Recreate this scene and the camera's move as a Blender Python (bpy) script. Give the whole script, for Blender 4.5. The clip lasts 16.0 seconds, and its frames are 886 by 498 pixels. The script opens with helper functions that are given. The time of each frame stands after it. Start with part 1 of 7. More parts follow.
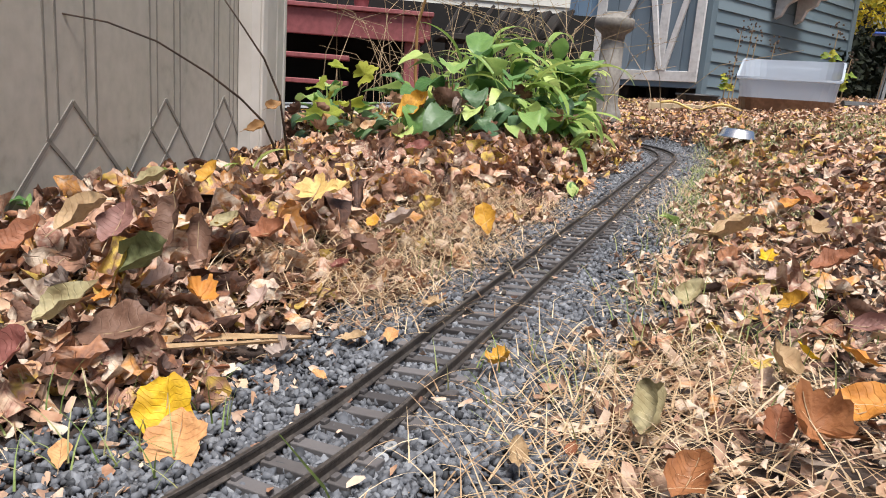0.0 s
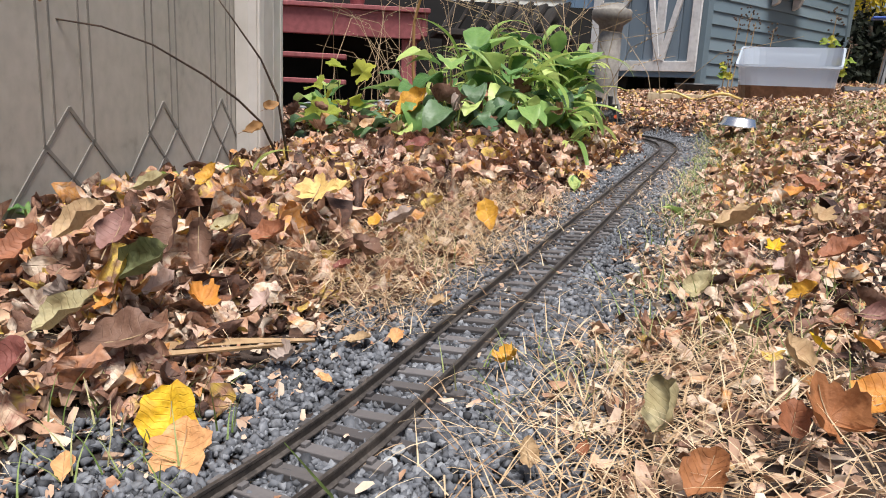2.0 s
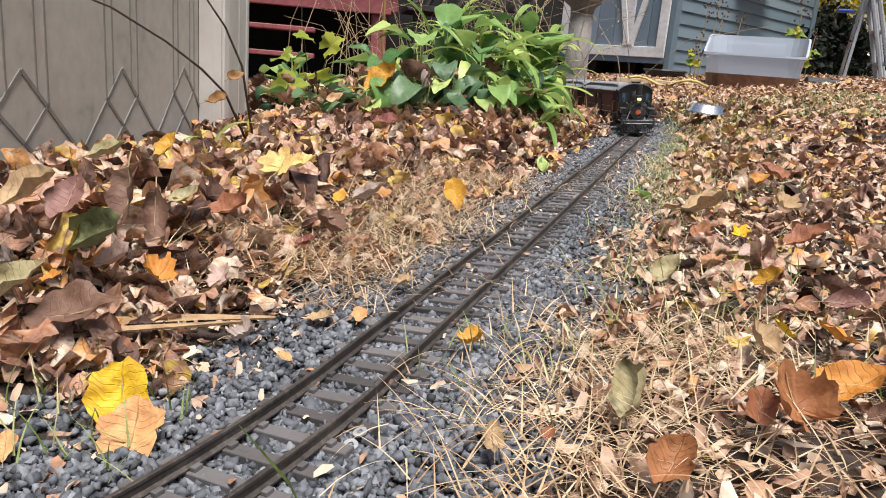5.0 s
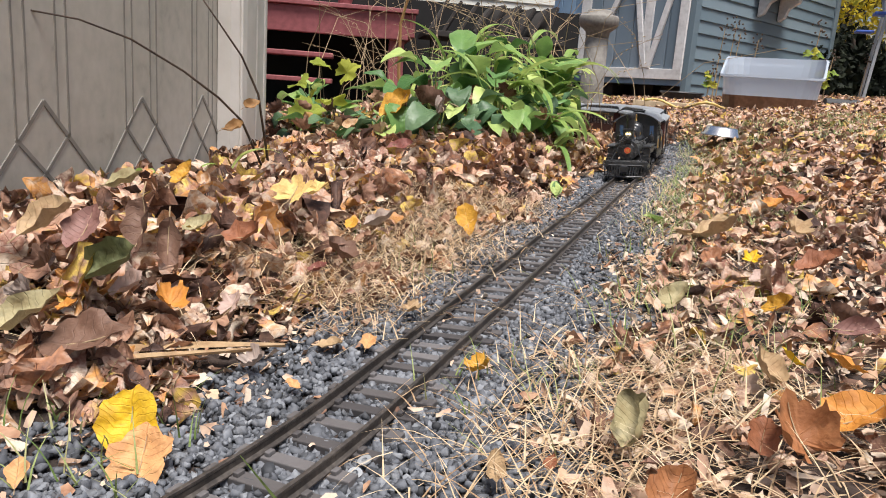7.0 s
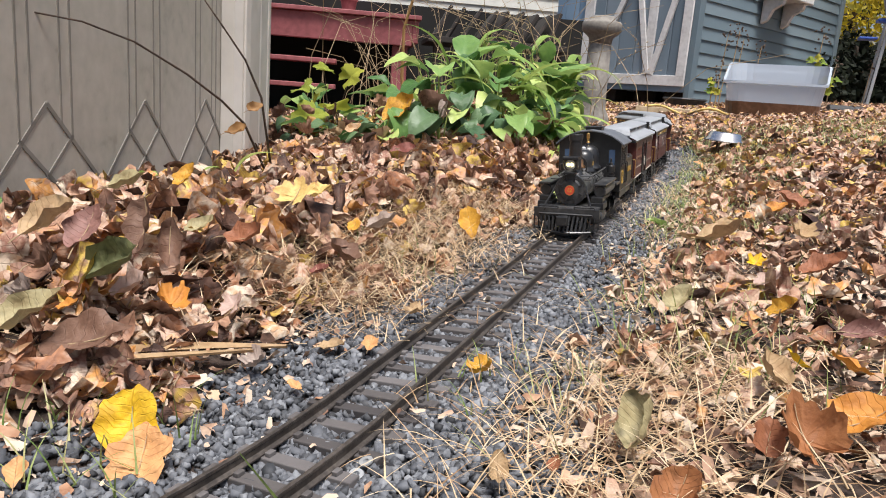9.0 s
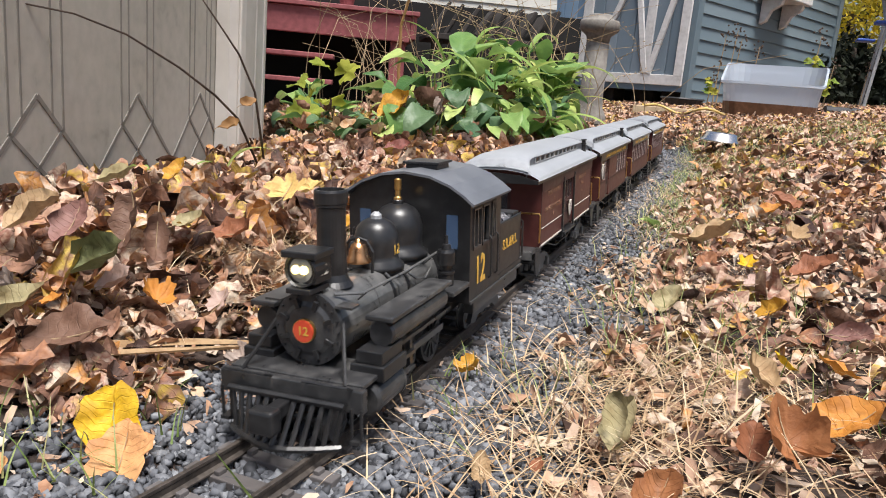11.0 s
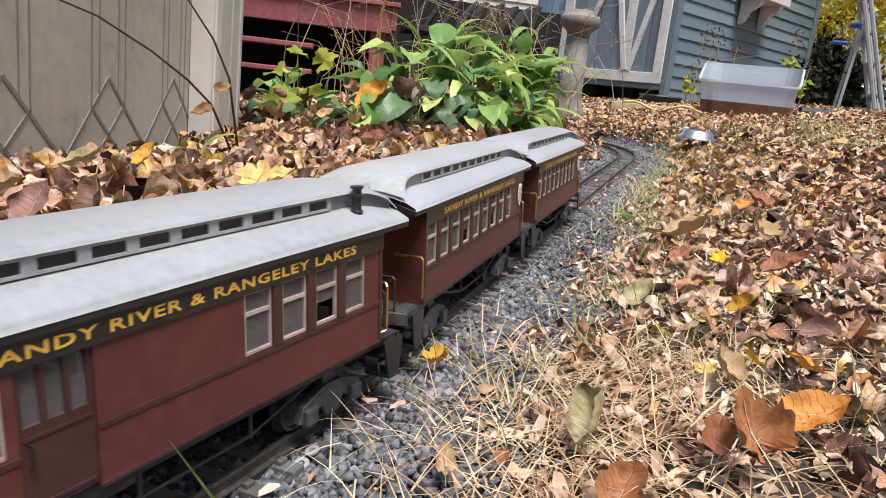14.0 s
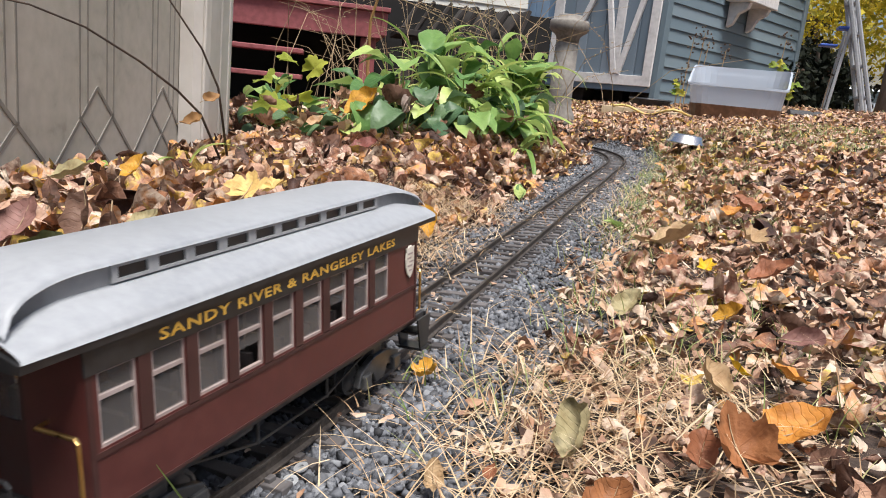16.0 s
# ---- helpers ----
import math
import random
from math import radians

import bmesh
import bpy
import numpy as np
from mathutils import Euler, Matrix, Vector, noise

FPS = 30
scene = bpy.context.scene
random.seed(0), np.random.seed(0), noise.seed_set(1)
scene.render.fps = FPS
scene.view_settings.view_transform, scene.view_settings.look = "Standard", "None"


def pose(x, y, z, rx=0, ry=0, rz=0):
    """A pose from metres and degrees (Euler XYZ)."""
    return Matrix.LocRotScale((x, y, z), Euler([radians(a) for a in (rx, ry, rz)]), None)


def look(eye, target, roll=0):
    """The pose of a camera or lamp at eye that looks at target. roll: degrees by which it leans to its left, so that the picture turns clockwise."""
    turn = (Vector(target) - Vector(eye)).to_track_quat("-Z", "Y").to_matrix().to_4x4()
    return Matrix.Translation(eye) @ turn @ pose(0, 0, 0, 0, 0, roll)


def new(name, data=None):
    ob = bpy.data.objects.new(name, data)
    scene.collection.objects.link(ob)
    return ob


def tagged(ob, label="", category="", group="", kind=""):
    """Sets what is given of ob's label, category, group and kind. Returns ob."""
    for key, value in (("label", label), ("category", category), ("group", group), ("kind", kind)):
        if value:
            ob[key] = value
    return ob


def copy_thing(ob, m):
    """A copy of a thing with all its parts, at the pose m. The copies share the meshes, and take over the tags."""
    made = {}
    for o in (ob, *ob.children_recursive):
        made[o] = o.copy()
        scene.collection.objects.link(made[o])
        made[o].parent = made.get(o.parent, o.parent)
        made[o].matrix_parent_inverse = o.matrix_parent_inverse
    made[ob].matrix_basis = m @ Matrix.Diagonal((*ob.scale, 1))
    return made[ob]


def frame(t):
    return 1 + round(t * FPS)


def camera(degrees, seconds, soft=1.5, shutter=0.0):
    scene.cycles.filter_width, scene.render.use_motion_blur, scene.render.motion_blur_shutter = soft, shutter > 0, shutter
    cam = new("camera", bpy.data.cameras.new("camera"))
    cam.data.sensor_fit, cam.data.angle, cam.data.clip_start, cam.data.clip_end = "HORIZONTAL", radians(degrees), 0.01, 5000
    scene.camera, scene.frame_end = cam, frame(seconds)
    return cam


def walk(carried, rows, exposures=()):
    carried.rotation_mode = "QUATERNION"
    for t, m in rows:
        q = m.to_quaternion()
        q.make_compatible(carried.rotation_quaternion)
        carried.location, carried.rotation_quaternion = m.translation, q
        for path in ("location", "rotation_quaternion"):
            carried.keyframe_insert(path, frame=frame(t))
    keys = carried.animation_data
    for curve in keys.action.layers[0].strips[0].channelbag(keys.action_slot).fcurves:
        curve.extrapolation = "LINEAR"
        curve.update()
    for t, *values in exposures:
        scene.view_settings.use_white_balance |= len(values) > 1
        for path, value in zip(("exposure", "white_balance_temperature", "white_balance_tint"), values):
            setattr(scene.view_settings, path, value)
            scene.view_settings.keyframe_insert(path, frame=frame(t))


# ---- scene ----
import itertools

# the railway lies on a cross slope: its own plane leans against the true upright
LEAN = Matrix.Rotation(radians(-4.2), 4, Vector((-0.381, 0.9246, 0)))
cam = camera(62.3, 16.0, soft=1.0, shutter=0.12)
PATH = [
    (0, (0.219, 0.118, 0.2), (-0.528, 1.923, -0.227), -0.1),
    (0.5, (0.216, 0.12, 0.199), (-0.528, 1.925, -0.235), -0.4),
    (1, (0.216, 0.122, 0.197), (-0.535, 1.924, -0.238), -1.0),
    (1.5, (0.216, 0.123, 0.199), (-0.535, 1.925, -0.237), -1.4),
    (2, (0.215, 0.125, 0.2), (-0.537, 1.926, -0.237), -1.6),
    (2.5, (0.214, 0.124, 0.2), (-0.536, 1.925, -0.24), -1.8),
    (3, (0.217, 0.125, 0.204), (-0.537, 1.925, -0.233), -2.2),
    (3.5, (0.217, 0.129, 0.209), (-0.542, 1.928, -0.222), -2.7),
    (4, (0.209, 0.139, 0.196), (-0.44, 1.962, -0.311), 0.5),
    (6.5, (0.214, 0.132, 0.197), (-0.484, 1.952, -0.249), -0.1),
    (7, (0.219, 0.135, 0.202), (-0.493, 1.953, -0.232), -0.1),
    (7.5, (0.218, 0.135, 0.205), (-0.497, 1.955, -0.217), -0.1),
    (8, (0.218, 0.136, 0.202), (-0.499, 1.956, -0.213), -0.1),
    (10.5, (0.221, 0.138, 0.196), (-0.498, 1.956, -0.228), 0.4),
    (11, (0.223, 0.142, 0.198), (-0.488, 1.963, -0.228), 0.7),
    (11.5, (0.224, 0.147, 0.199), (-0.478, 1.971, -0.224), 0.7),
    (12, (0.223, 0.146, 0.193), (-0.474, 1.971, -0.234), 0.8),
    (12.5, (0.223, 0.145, 0.193), (-0.461, 1.974, -0.241), 1.3),
    (13, (0.225, 0.149, 0.193), (-0.448, 1.981, -0.246), 1.7),
    (13.5, (0.225, 0.147, 0.194), (-0.442, 1.98, -0.246), 1.8),
    (14, (0.226, 0.149, 0.194), (-0.427, 1.987, -0.248), 2.0),
    (14.5, (0.226, 0.148, 0.198), (-0.421, 1.989, -0.243), 2.1),
    (15, (0.228, 0.146, 0.203), (-0.414, 1.987, -0.241), 2.0),
    (15.5, (0.227, 0.146, 0.207), (-0.407, 1.991, -0.233), 2.2),
    (16, (0.229, 0.149, 0.202), (-0.405, 1.996, -0.231), 1.7),
]
walk(cam, [(t, LEAN @ look(eye, target, roll)) for t, eye, target, roll in PATH])

# ---- light ----
world = bpy.data.worlds.new("sky")
scene.world = world
world.use_nodes = True
wn = world.node_tree.nodes
sky = wn.new("ShaderNodeTexSky")
sky.sky_type, sky.sun_disc = "NISHITA", False
sky.sun_elevation, sky.sun_rotation = radians(70), radians(144)
sky.air_density, sky.dust_density, sky.ozone_density = 1.0, 4.0, 1.0
wn["Background"].inputs["Strength"].default_value = 0.056
world.node_tree.links.new(sky.outputs["Color"], wn["Background"].inputs["Color"])

sun_data = bpy.data.lights.new("sun", "SUN")
sun_data.energy, sun_data.angle, sun_data.color = 2.9, radians(24), (1.0, 0.97, 0.945)
sun = new("sun", sun_data)
sun.matrix_world = look((0.55, -0.75, 2.6), (0, 0, 0))
scene.view_settings.exposure = 1.15


# ---- materials ----
def material(name, colours, rough=0.8, metal=0.0, grain=40.0, patch=4.0, bump=0.3, vary="none", spec=0.5, stretch=(1, 1, 1), depth=0.002, clear=0.0):
    """colours: dark to light. vary: none (texture only), object (Object Info random) or island (random per island)."""
    m = bpy.data.materials.new(name)
    m.use_nodes = True
    n, l = m.node_tree.nodes, m.node_tree.links
    b = n["Principled BSDF"]
    b.inputs["Metallic"].default_value = metal
    b.inputs["Specular IOR Level"].default_value = spec
    b.inputs["Coat Weight"].default_value = clear
    co = n.new("ShaderNodeTexCoord")
    mp = n.new("ShaderNodeMapping")
    mp.inputs["Scale"].default_value = stretch
    l.new(co.outputs["Object"], mp.inputs["Vector"])
    fine, wide = n.new("ShaderNodeTexNoise"), n.new("ShaderNodeTexNoise")
    fine.inputs["Scale"].default_value, fine.inputs["Detail"].default_value = grain, 6
    wide.inputs["Scale"].default_value, wide.inputs["Detail"].default_value = patch, 4
    for tex in (fine, wide):
        l.new(mp.outputs["Vector"], tex.inputs["Vector"])
    mix = n.new("ShaderNodeMix")
    mix.inputs["Factor"].default_value = 0.5
    l.new(fine.outputs["Fac"], mix.inputs["A"])
    l.new(wide.outputs["Fac"], mix.inputs["B"])
    value = mix.outputs["Result"]
    if vary != "none":
        if vary == "object":
            rnd = n.new("ShaderNodeObjectInfo").outputs["Random"]
        else:
            rnd = n.new("ShaderNodeNewGeometry").outputs["Random Per Island"]
        m1 = n.new("ShaderNodeMath")
        m1.operation = "MULTIPLY_ADD"
        l.new(value, m1.inputs[0])
        m1.inputs[1].default_value, m1.inputs[2].default_value = 0.5, -0.25
        m2 = n.new("ShaderNodeMath")
        m2.operation, m2.use_clamp = "ADD", True
        l.new(rnd, m2.inputs[0])
        l.new(m1.outputs[0], m2.inputs[1])
        value = m2.outputs[0]
    else:
        rng = n.new("ShaderNodeMapRange")
        rng.inputs["From Min"].default_value, rng.inputs["From Max"].default_value = 0.32, 0.68
        l.new(value, rng.inputs["Value"])
        value = rng.outputs["Result"]
    ramp = n.new("ShaderNodeValToRGB")
    while len(ramp.color_ramp.elements) < len(colours):
        ramp.color_ramp.elements.new(0.5)
    for k, c in enumerate(colours):
        ramp.color_ramp.elements[k].position = k / max(1, len(colours) - 1)
        ramp.color_ramp.elements[k].color = (*c, 1)
    l.new(value, ramp.inputs["Fac"])
    l.new(ramp.outputs["Color"], b.inputs["Base Color"])
    rr = n.new("ShaderNodeMapRange")
    rr.inputs["To Min"].default_value, rr.inputs["To Max"].default_value = max(0.05, rough - 0.12), min(1, rough + 0.12)
    l.new(fine.outputs["Fac"], rr.inputs["Value"])
    l.new(rr.outputs["Result"], b.inputs["Roughness"])
    if bump:
        bp = n.new("ShaderNodeBump")
        bp.inputs["Strength"].default_value, bp.inputs["Distance"].default_value = bump, depth
        l.new(fine.outputs["Fac"], bp.inputs["Height"])
        l.new(bp.outputs["Normal"], b.inputs["Normal"])
    return m


def leafy(name, colours, rough=0.55, grain=60.0, through_light=0.25, vary="island"):
    """Leaf tissue: island or object colour, veined grain and some light let through."""
    m = material(name, colours, rough, 0, grain, 22, 0.8, vary, 0.35, (1, 1, 1), 0.003)
    n, l = m.node_tree.nodes, m.node_tree.links
    b, out = n["Principled BSDF"], n["Material Output"]
    tr, mx = n.new("ShaderNodeBsdfTranslucent"), n.new("ShaderNodeMixShader")
    mx.inputs[0].default_value = through_light
    ramp = [k for k in n if k.bl_idname == "ShaderNodeValToRGB"][0]
    l.new(ramp.outputs["Color"], tr.inputs["Color"])
    l.new(b.outputs[0], mx.inputs[1])
    l.new(tr.outputs[0], mx.inputs[2])
    l.new(mx.outputs[0], out.inputs["Surface"])
    return m


def veined(m, strength=0.55, spots=0.5):
    """Midrib, side veins, brown blotches and uneven tone on a leaf that carries its own blade coordinates."""
    n, l = m.node_tree.nodes, m.node_tree.links

    def calc(op, a, c=None, clamp=False):
        k = n.new("ShaderNodeMath")
        k.operation, k.use_clamp = op, clamp
        for i, v in enumerate((a, c)):
            if v is None:
                continue
            if isinstance(v, (int, float)):
                k.inputs[i].default_value = v
            else:
                l.new(v, k.inputs[i])
        return k.outputs[0]
    at = n.new("ShaderNodeAttribute")
    at.attribute_name = "blade"
    xyz = n.new("ShaderNodeSeparateXYZ")
    l.new(at.outputs["Vector"], xyz.inputs[0])
    u, v, lobed = xyz.outputs[0], xyz.outputs[1], xyz.outputs[2]
    av = calc("ABSOLUTE", v)
    feather = calc("ADD", calc("MULTIPLY", u, 9.0), calc("MULTIPLY", av, -1.6))
    fan = calc("MULTIPLY", calc("ARCTAN2", v, u), 0.796)
    ways = n.new("ShaderNodeMix")
    l.new(lobed, ways.inputs["Factor"])
    l.new(feather, ways.inputs["A"])
    l.new(fan, ways.inputs["B"])
    side = calc("SUBTRACT", 1.0, calc("MULTIPLY", calc("PINGPONG", ways.outputs["Result"], 0.5), 13.0), True)
    rib = calc("SUBTRACT", 1.0, calc("MULTIPLY", av, 22.0), True)
    vein = calc("MAXIMUM", calc("MULTIPLY", side, 0.6), rib)
    blot = n.new("ShaderNodeTexNoise")
    blot.inputs["Scale"].default_value, blot.inputs["Detail"].default_value = 75, 5
    co = n.new("ShaderNodeTexCoord")
    l.new(co.outputs["Object"], blot.inputs["Vector"])
    spot = calc("MULTIPLY", calc("MULTIPLY", calc("SUBTRACT", blot.outputs["Fac"], 0.52), 7.0, True), spots)
    keep = calc("MULTIPLY", calc("SUBTRACT", 1.0, calc("MULTIPLY", vein, strength)), calc("SUBTRACT", 1.0, spot))
    ramp = [k for k in n if k.bl_idname == "ShaderNodeValToRGB"][0]
    tone = n.new("ShaderNodeMix")
    tone.data_type, tone.blend_type = "RGBA", "MULTIPLY"
    tone.inputs["Factor"].default_value = 1.0
    goes = [k.to_socket for k in ramp.outputs["Color"].links]
    l.new(ramp.outputs["Color"], tone.inputs["A"])
    grey = n.new("ShaderNodeCombineColor")
    for k, power in ((0, 0.8), (1, 1.0), (2, 1.15)):
        l.new(calc("POWER", keep, power), grey.inputs[k])
    l.new(grey.outputs[0], tone.inputs["B"])
    for sock in goes:
        l.new(tone.outputs["Result"], sock)
    bump = [k for k in n if k.bl_idname == "ShaderNodeBump"][0]
    fine = bump.inputs["Height"].links[0].from_socket
    l.new(calc("SUBTRACT", fine, calc("MULTIPLY", vein, 0.2)), bump.inputs["Height"])
    return m


def glassy(name, colour, rough=0.05, alpha=0.25):
    m = bpy.data.materials.new(name)
    m.use_nodes = True
    n, l = m.node_tree.nodes, m.node_tree.links
    b, out = n["Principled BSDF"], n["Material Output"]
    b.inputs["Base Color"].default_value, b.inputs["Roughness"].default_value = (*colour, 1), rough
    tr, mx = n.new("ShaderNodeBsdfTransparent"), n.new("ShaderNodeMixShader")
    mx.inputs[0].default_value = alpha
    l.new(tr.outputs[0], mx.inputs[1])
    l.new(b.outputs[0], mx.inputs[2])
    l.new(mx.outputs[0], out.inputs["Surface"])
    return m


def glow(name, colour, strength):
    m = bpy.data.materials.new(name)
    m.use_nodes = True
    b = m.node_tree.nodes["Principled BSDF"]
    b.inputs["Base Color"].default_value = (*colour, 1)
    b.inputs["Emission Color"].default_value, b.inputs["Emission Strength"].default_value = (*colour, 1), strength
    return m


SOIL = material("soil", [(0.014, 0.009, 0.007), (0.034, 0.022, 0.017), (0.07, 0.046, 0.034)], 0.95, 0, 90, 5, 0.8, depth=0.006)
STONE = material("crushed_stone", [(0.02, 0.021, 0.0245), (0.048, 0.051, 0.058), (0.078, 0.083, 0.095), (0.11, 0.117, 0.132), (0.088, 0.092, 0.103), (0.138, 0.146, 0.164), (0.215, 0.225, 0.243), (0.058, 0.059, 0.065)], 0.75, 0, 260, 60, 0.5, "island", depth=0.0008)
STONE_OB = material("crushed_stone_single", [(0.02, 0.021, 0.0245), (0.048, 0.051, 0.058), (0.078, 0.083, 0.095), (0.11, 0.117, 0.132), (0.088, 0.092, 0.103), (0.138, 0.146, 0.164), (0.215, 0.225, 0.243), (0.058, 0.059, 0.065)], 0.75, 0, 260, 60, 0.5, "object", depth=0.0008)
BRASS_RAIL = material("weathered_rail", [(0.03, 0.026, 0.024), (0.07, 0.058, 0.05), (0.13, 0.11, 0.095)], 0.5, 0.5, 300, 30, 0.4, depth=0.0004)
TIE = material("dark_tie_plastic", [(0.042, 0.037, 0.037), (0.075, 0.067, 0.065), (0.135, 0.125, 0.125)], 0.7, 0, 200, 30, 0.5, "object", depth=0.0006)
POOL = material("pool_wall_steel", [(0.28, 0.255, 0.215), (0.41, 0.38, 0.325), (0.47, 0.435, 0.375), (0.52, 0.485, 0.425)], 0.6, 0, 40, 3.5, 0.2, depth=0.001)
POOL_LINE = material("pool_wall_pattern_line", [(0.17, 0.155, 0.135), (0.22, 0.2, 0.175), (0.26, 0.24, 0.21)], 0.6, 0, 60, 5, 0.1)
POOL_POST = material("pool_upright_vinyl", [(0.44, 0.41, 0.37), (0.54, 0.505, 0.46), (0.6, 0.565, 0.52)], 0.5, 0, 20, 3, 0.08)


# ---- building helpers ----
def part(name, bm, mat, parent, label="", smooth=False):
    """Links a bmesh as one mesh object under a thing or a part."""
    me = bpy.data.meshes.new(name)
    bm.to_mesh(me)
    bm.free()
    if smooth:
        me.polygons.foreach_set("use_smooth", [True] * len(me.polygons))
    me.materials.append(mat)
    ob = new(name, me)
    ob.parent = parent
    if label:
        ob["label"] = label
    return ob


def shared(name, me, parent, m):
    ob = new(name, me)
    ob.parent = parent
    ob.matrix_basis = m
    return ob


def thing(name, label, category, group="", m=None, kind=""):
    ob = tagged(new(name), label, category, group, kind)
    ob.matrix_basis = LEAN if m is None else m
    return ob


def box(bm, x0, x1, y0, y1, z0, z1, bevel=0.0, m=None):
    """A box between two corners, its edges bevelled."""
    b = bmesh.new()
    mat = Matrix.LocRotScale(((x0 + x1) / 2, (y0 + y1) / 2, (z0 + z1) / 2), None, (abs(x1 - x0), abs(y1 - y0), abs(z1 - z0)))
    bmesh.ops.create_cube(b, size=1, matrix=mat)
    if bevel:
        bmesh.ops.bevel(b, geom=b.edges[:], offset=bevel, segments=2, affect="EDGES", profile=0.5)
    add(bm, b, m)
    return bm


def add(bm, b, m=None):
    if m is not None:
        bmesh.ops.transform(b, matrix=m, verts=b.verts)
    me = bpy.data.meshes.new("tmp")
    b.to_mesh(me)
    b.free()
    bm.from_mesh(me)
    bpy.data.meshes.remove(me)


def spin(bm, profile, n=20, m=None):
    """A turned body about z from (radius, height) pairs."""
    b = bmesh.new()
    rings = []
    for r, z in profile:
        if r < 1e-6:
            rings.append([b.verts.new((0, 0, z))])
        else:
            rings.append([b.verts.new((r * math.cos(2 * math.pi * k / n), r * math.sin(2 * math.pi * k / n), z)) for k in range(n)])
    for p, q in zip(rings, rings[1:]):
        for k in range(n):
            j = (k + 1) % n
            if len(p) == 1 and len(q) == 1:
                continue
            if len(p) == 1:
                b.faces.new((p[0], q[k], q[j]))
            elif len(q) == 1:
                b.faces.new((p[k], p[j], q[0]))
            else:
                b.faces.new((p[k], p[j], q[j], q[k]))
    for ring, flip in ((rings[0], True), (rings[-1], False)):
        if len(ring) > 1:
            b.faces.new(ring[::-1] if flip else ring)
    bmesh.ops.recalc_face_normals(b, faces=b.faces[:])
    add(bm, b, m)
    return bm


def rod(bm, pts, r, n=8, taper=1.0):
    """A round bar along points, capped."""
    b = bmesh.new()
    pts = [Vector(p) for p in pts]
    rings = []
    for k, p in enumerate(pts):
        d = (pts[min(k + 1, len(pts) - 1)] - pts[max(k - 1, 0)]).normalized()
        u = d.orthogonal().normalized() if k == 0 else (u - d * u.dot(d)).normalized()
        v = d.cross(u)
        rr = r * (1 + (taper - 1) * k / max(1, len(pts) - 1))
        rings.append([b.verts.new(p + rr * (u * math.cos(2 * math.pi * j / n) + v * math.sin(2 * math.pi * j / n))) for j in range(n)])
    for p, q in zip(rings, rings[1:]):
        for k in range(n):
            b.faces.new((p[k], p[(k + 1) % n], q[(k + 1) % n], q[k]))
    b.faces.new(rings[0][::-1])
    b.faces.new(rings[-1])
    add(bm, b)
    return bm


def extrude(bm, outline, axis, a, b_, m=None, bevel=0.0):
    """A flat outline (pairs) drawn out along an axis from a to b_."""
    b = bmesh.new()
    put = {"x": lambda u, v, w: (w, u, v), "y": lambda u, v, w: (u, w, v), "z": lambda u, v, w: (u, v, w)}[axis]
    p = [b.verts.new(put(u, v, a)) for u, v in outline]
    q = [b.verts.new(put(u, v, b_)) for u, v in outline]
    for k in range(len(p)):
        j = (k + 1) % len(p)
        b.faces.new((p[k], p[j], q[j], q[k]))
    b.faces.new(p[::-1])
    b.faces.new(q)
    bmesh.ops.recalc_face_normals(b, faces=b.faces[:])
    if bevel:
        bmesh.ops.bevel(b, geom=b.edges[:], offset=bevel, segments=1, affect="EDGES")
    add(bm, b, m)
    return bm


def arrays_mesh(name, verts, faces_list, mat, blade=None):
    """A mesh out of numpy vertices and (n, k) face arrays; blade: coordinates along, across and lobed or not."""
    me = bpy.data.meshes.new(name)
    loops = np.concatenate([f.ravel() for f in faces_list]).astype(np.int32)
    counts = np.concatenate([np.full(len(f), f.shape[1], np.int32) for f in faces_list])
    me.vertices.add(len(verts))
    me.vertices.foreach_set("co", verts.astype(np.float32).ravel())
    me.loops.add(len(loops))
    me.loops.foreach_set("vertex_index", loops)
    me.polygons.add(len(counts))
    me.polygons.foreach_set("loop_start", np.concatenate([[0], np.cumsum(counts)[:-1]]).astype(np.int32))
    me.polygons.foreach_set("loop_total", counts)
    me.update(calc_edges=True)
    if blade is not None:
        me.attributes.new("blade", "FLOAT_VECTOR", "POINT").data.foreach_set("vector", blade.astype(np.float32).ravel())
    me.materials.append(mat)
    return me


def blade_of(template):
    """Along, across (from -1 to 1) and kind of each corner of a leaf template."""
    pts = template[0]
    lobed = np.full(len(pts), 1.0 if len(pts) in (41, 81) else 0.0)
    across = np.where(lobed > 0, pts[:, 1], pts[:, 1] / 0.33)
    return np.stack([pts[:, 0], across, lobed], -1)


# ---- the track's line and the lie of the ground ----
RADIUS, BEND, NEAR, FAR, TRACK_X = 1.2, 1.0, 0.55, 2.30, 0.002


def track_point(s):
    """Place and heading (angle from +y, to the left) on the track's centre line at s metres."""
    if s > FAR:
        a = (s - FAR) / RADIUS
        return TRACK_X - RADIUS + RADIUS * math.cos(a), FAR + RADIUS * math.sin(a), a
    if s < NEAR:
        a = (NEAR - s) / BEND
        return TRACK_X - BEND + BEND * math.cos(a), NEAR - BEND * math.sin(a), -a
    return TRACK_X, s, 0.0


def off_track(x, y):
    """Signed distance from the centre line, to the right of it."""
    x, y = np.asarray(x, float), np.asarray(y, float)
    straight = x - TRACK_X
    far = np.hypot(x - TRACK_X + RADIUS, y - FAR) - RADIUS
    near = np.hypot(x - TRACK_X + BEND, y - NEAR) - BEND
    return np.where(y > FAR, far, np.where(y < NEAR, near, straight))


def smooth01(v):
    v = np.clip(v, 0, 1)
    return v * v * (3 - 2 * v)


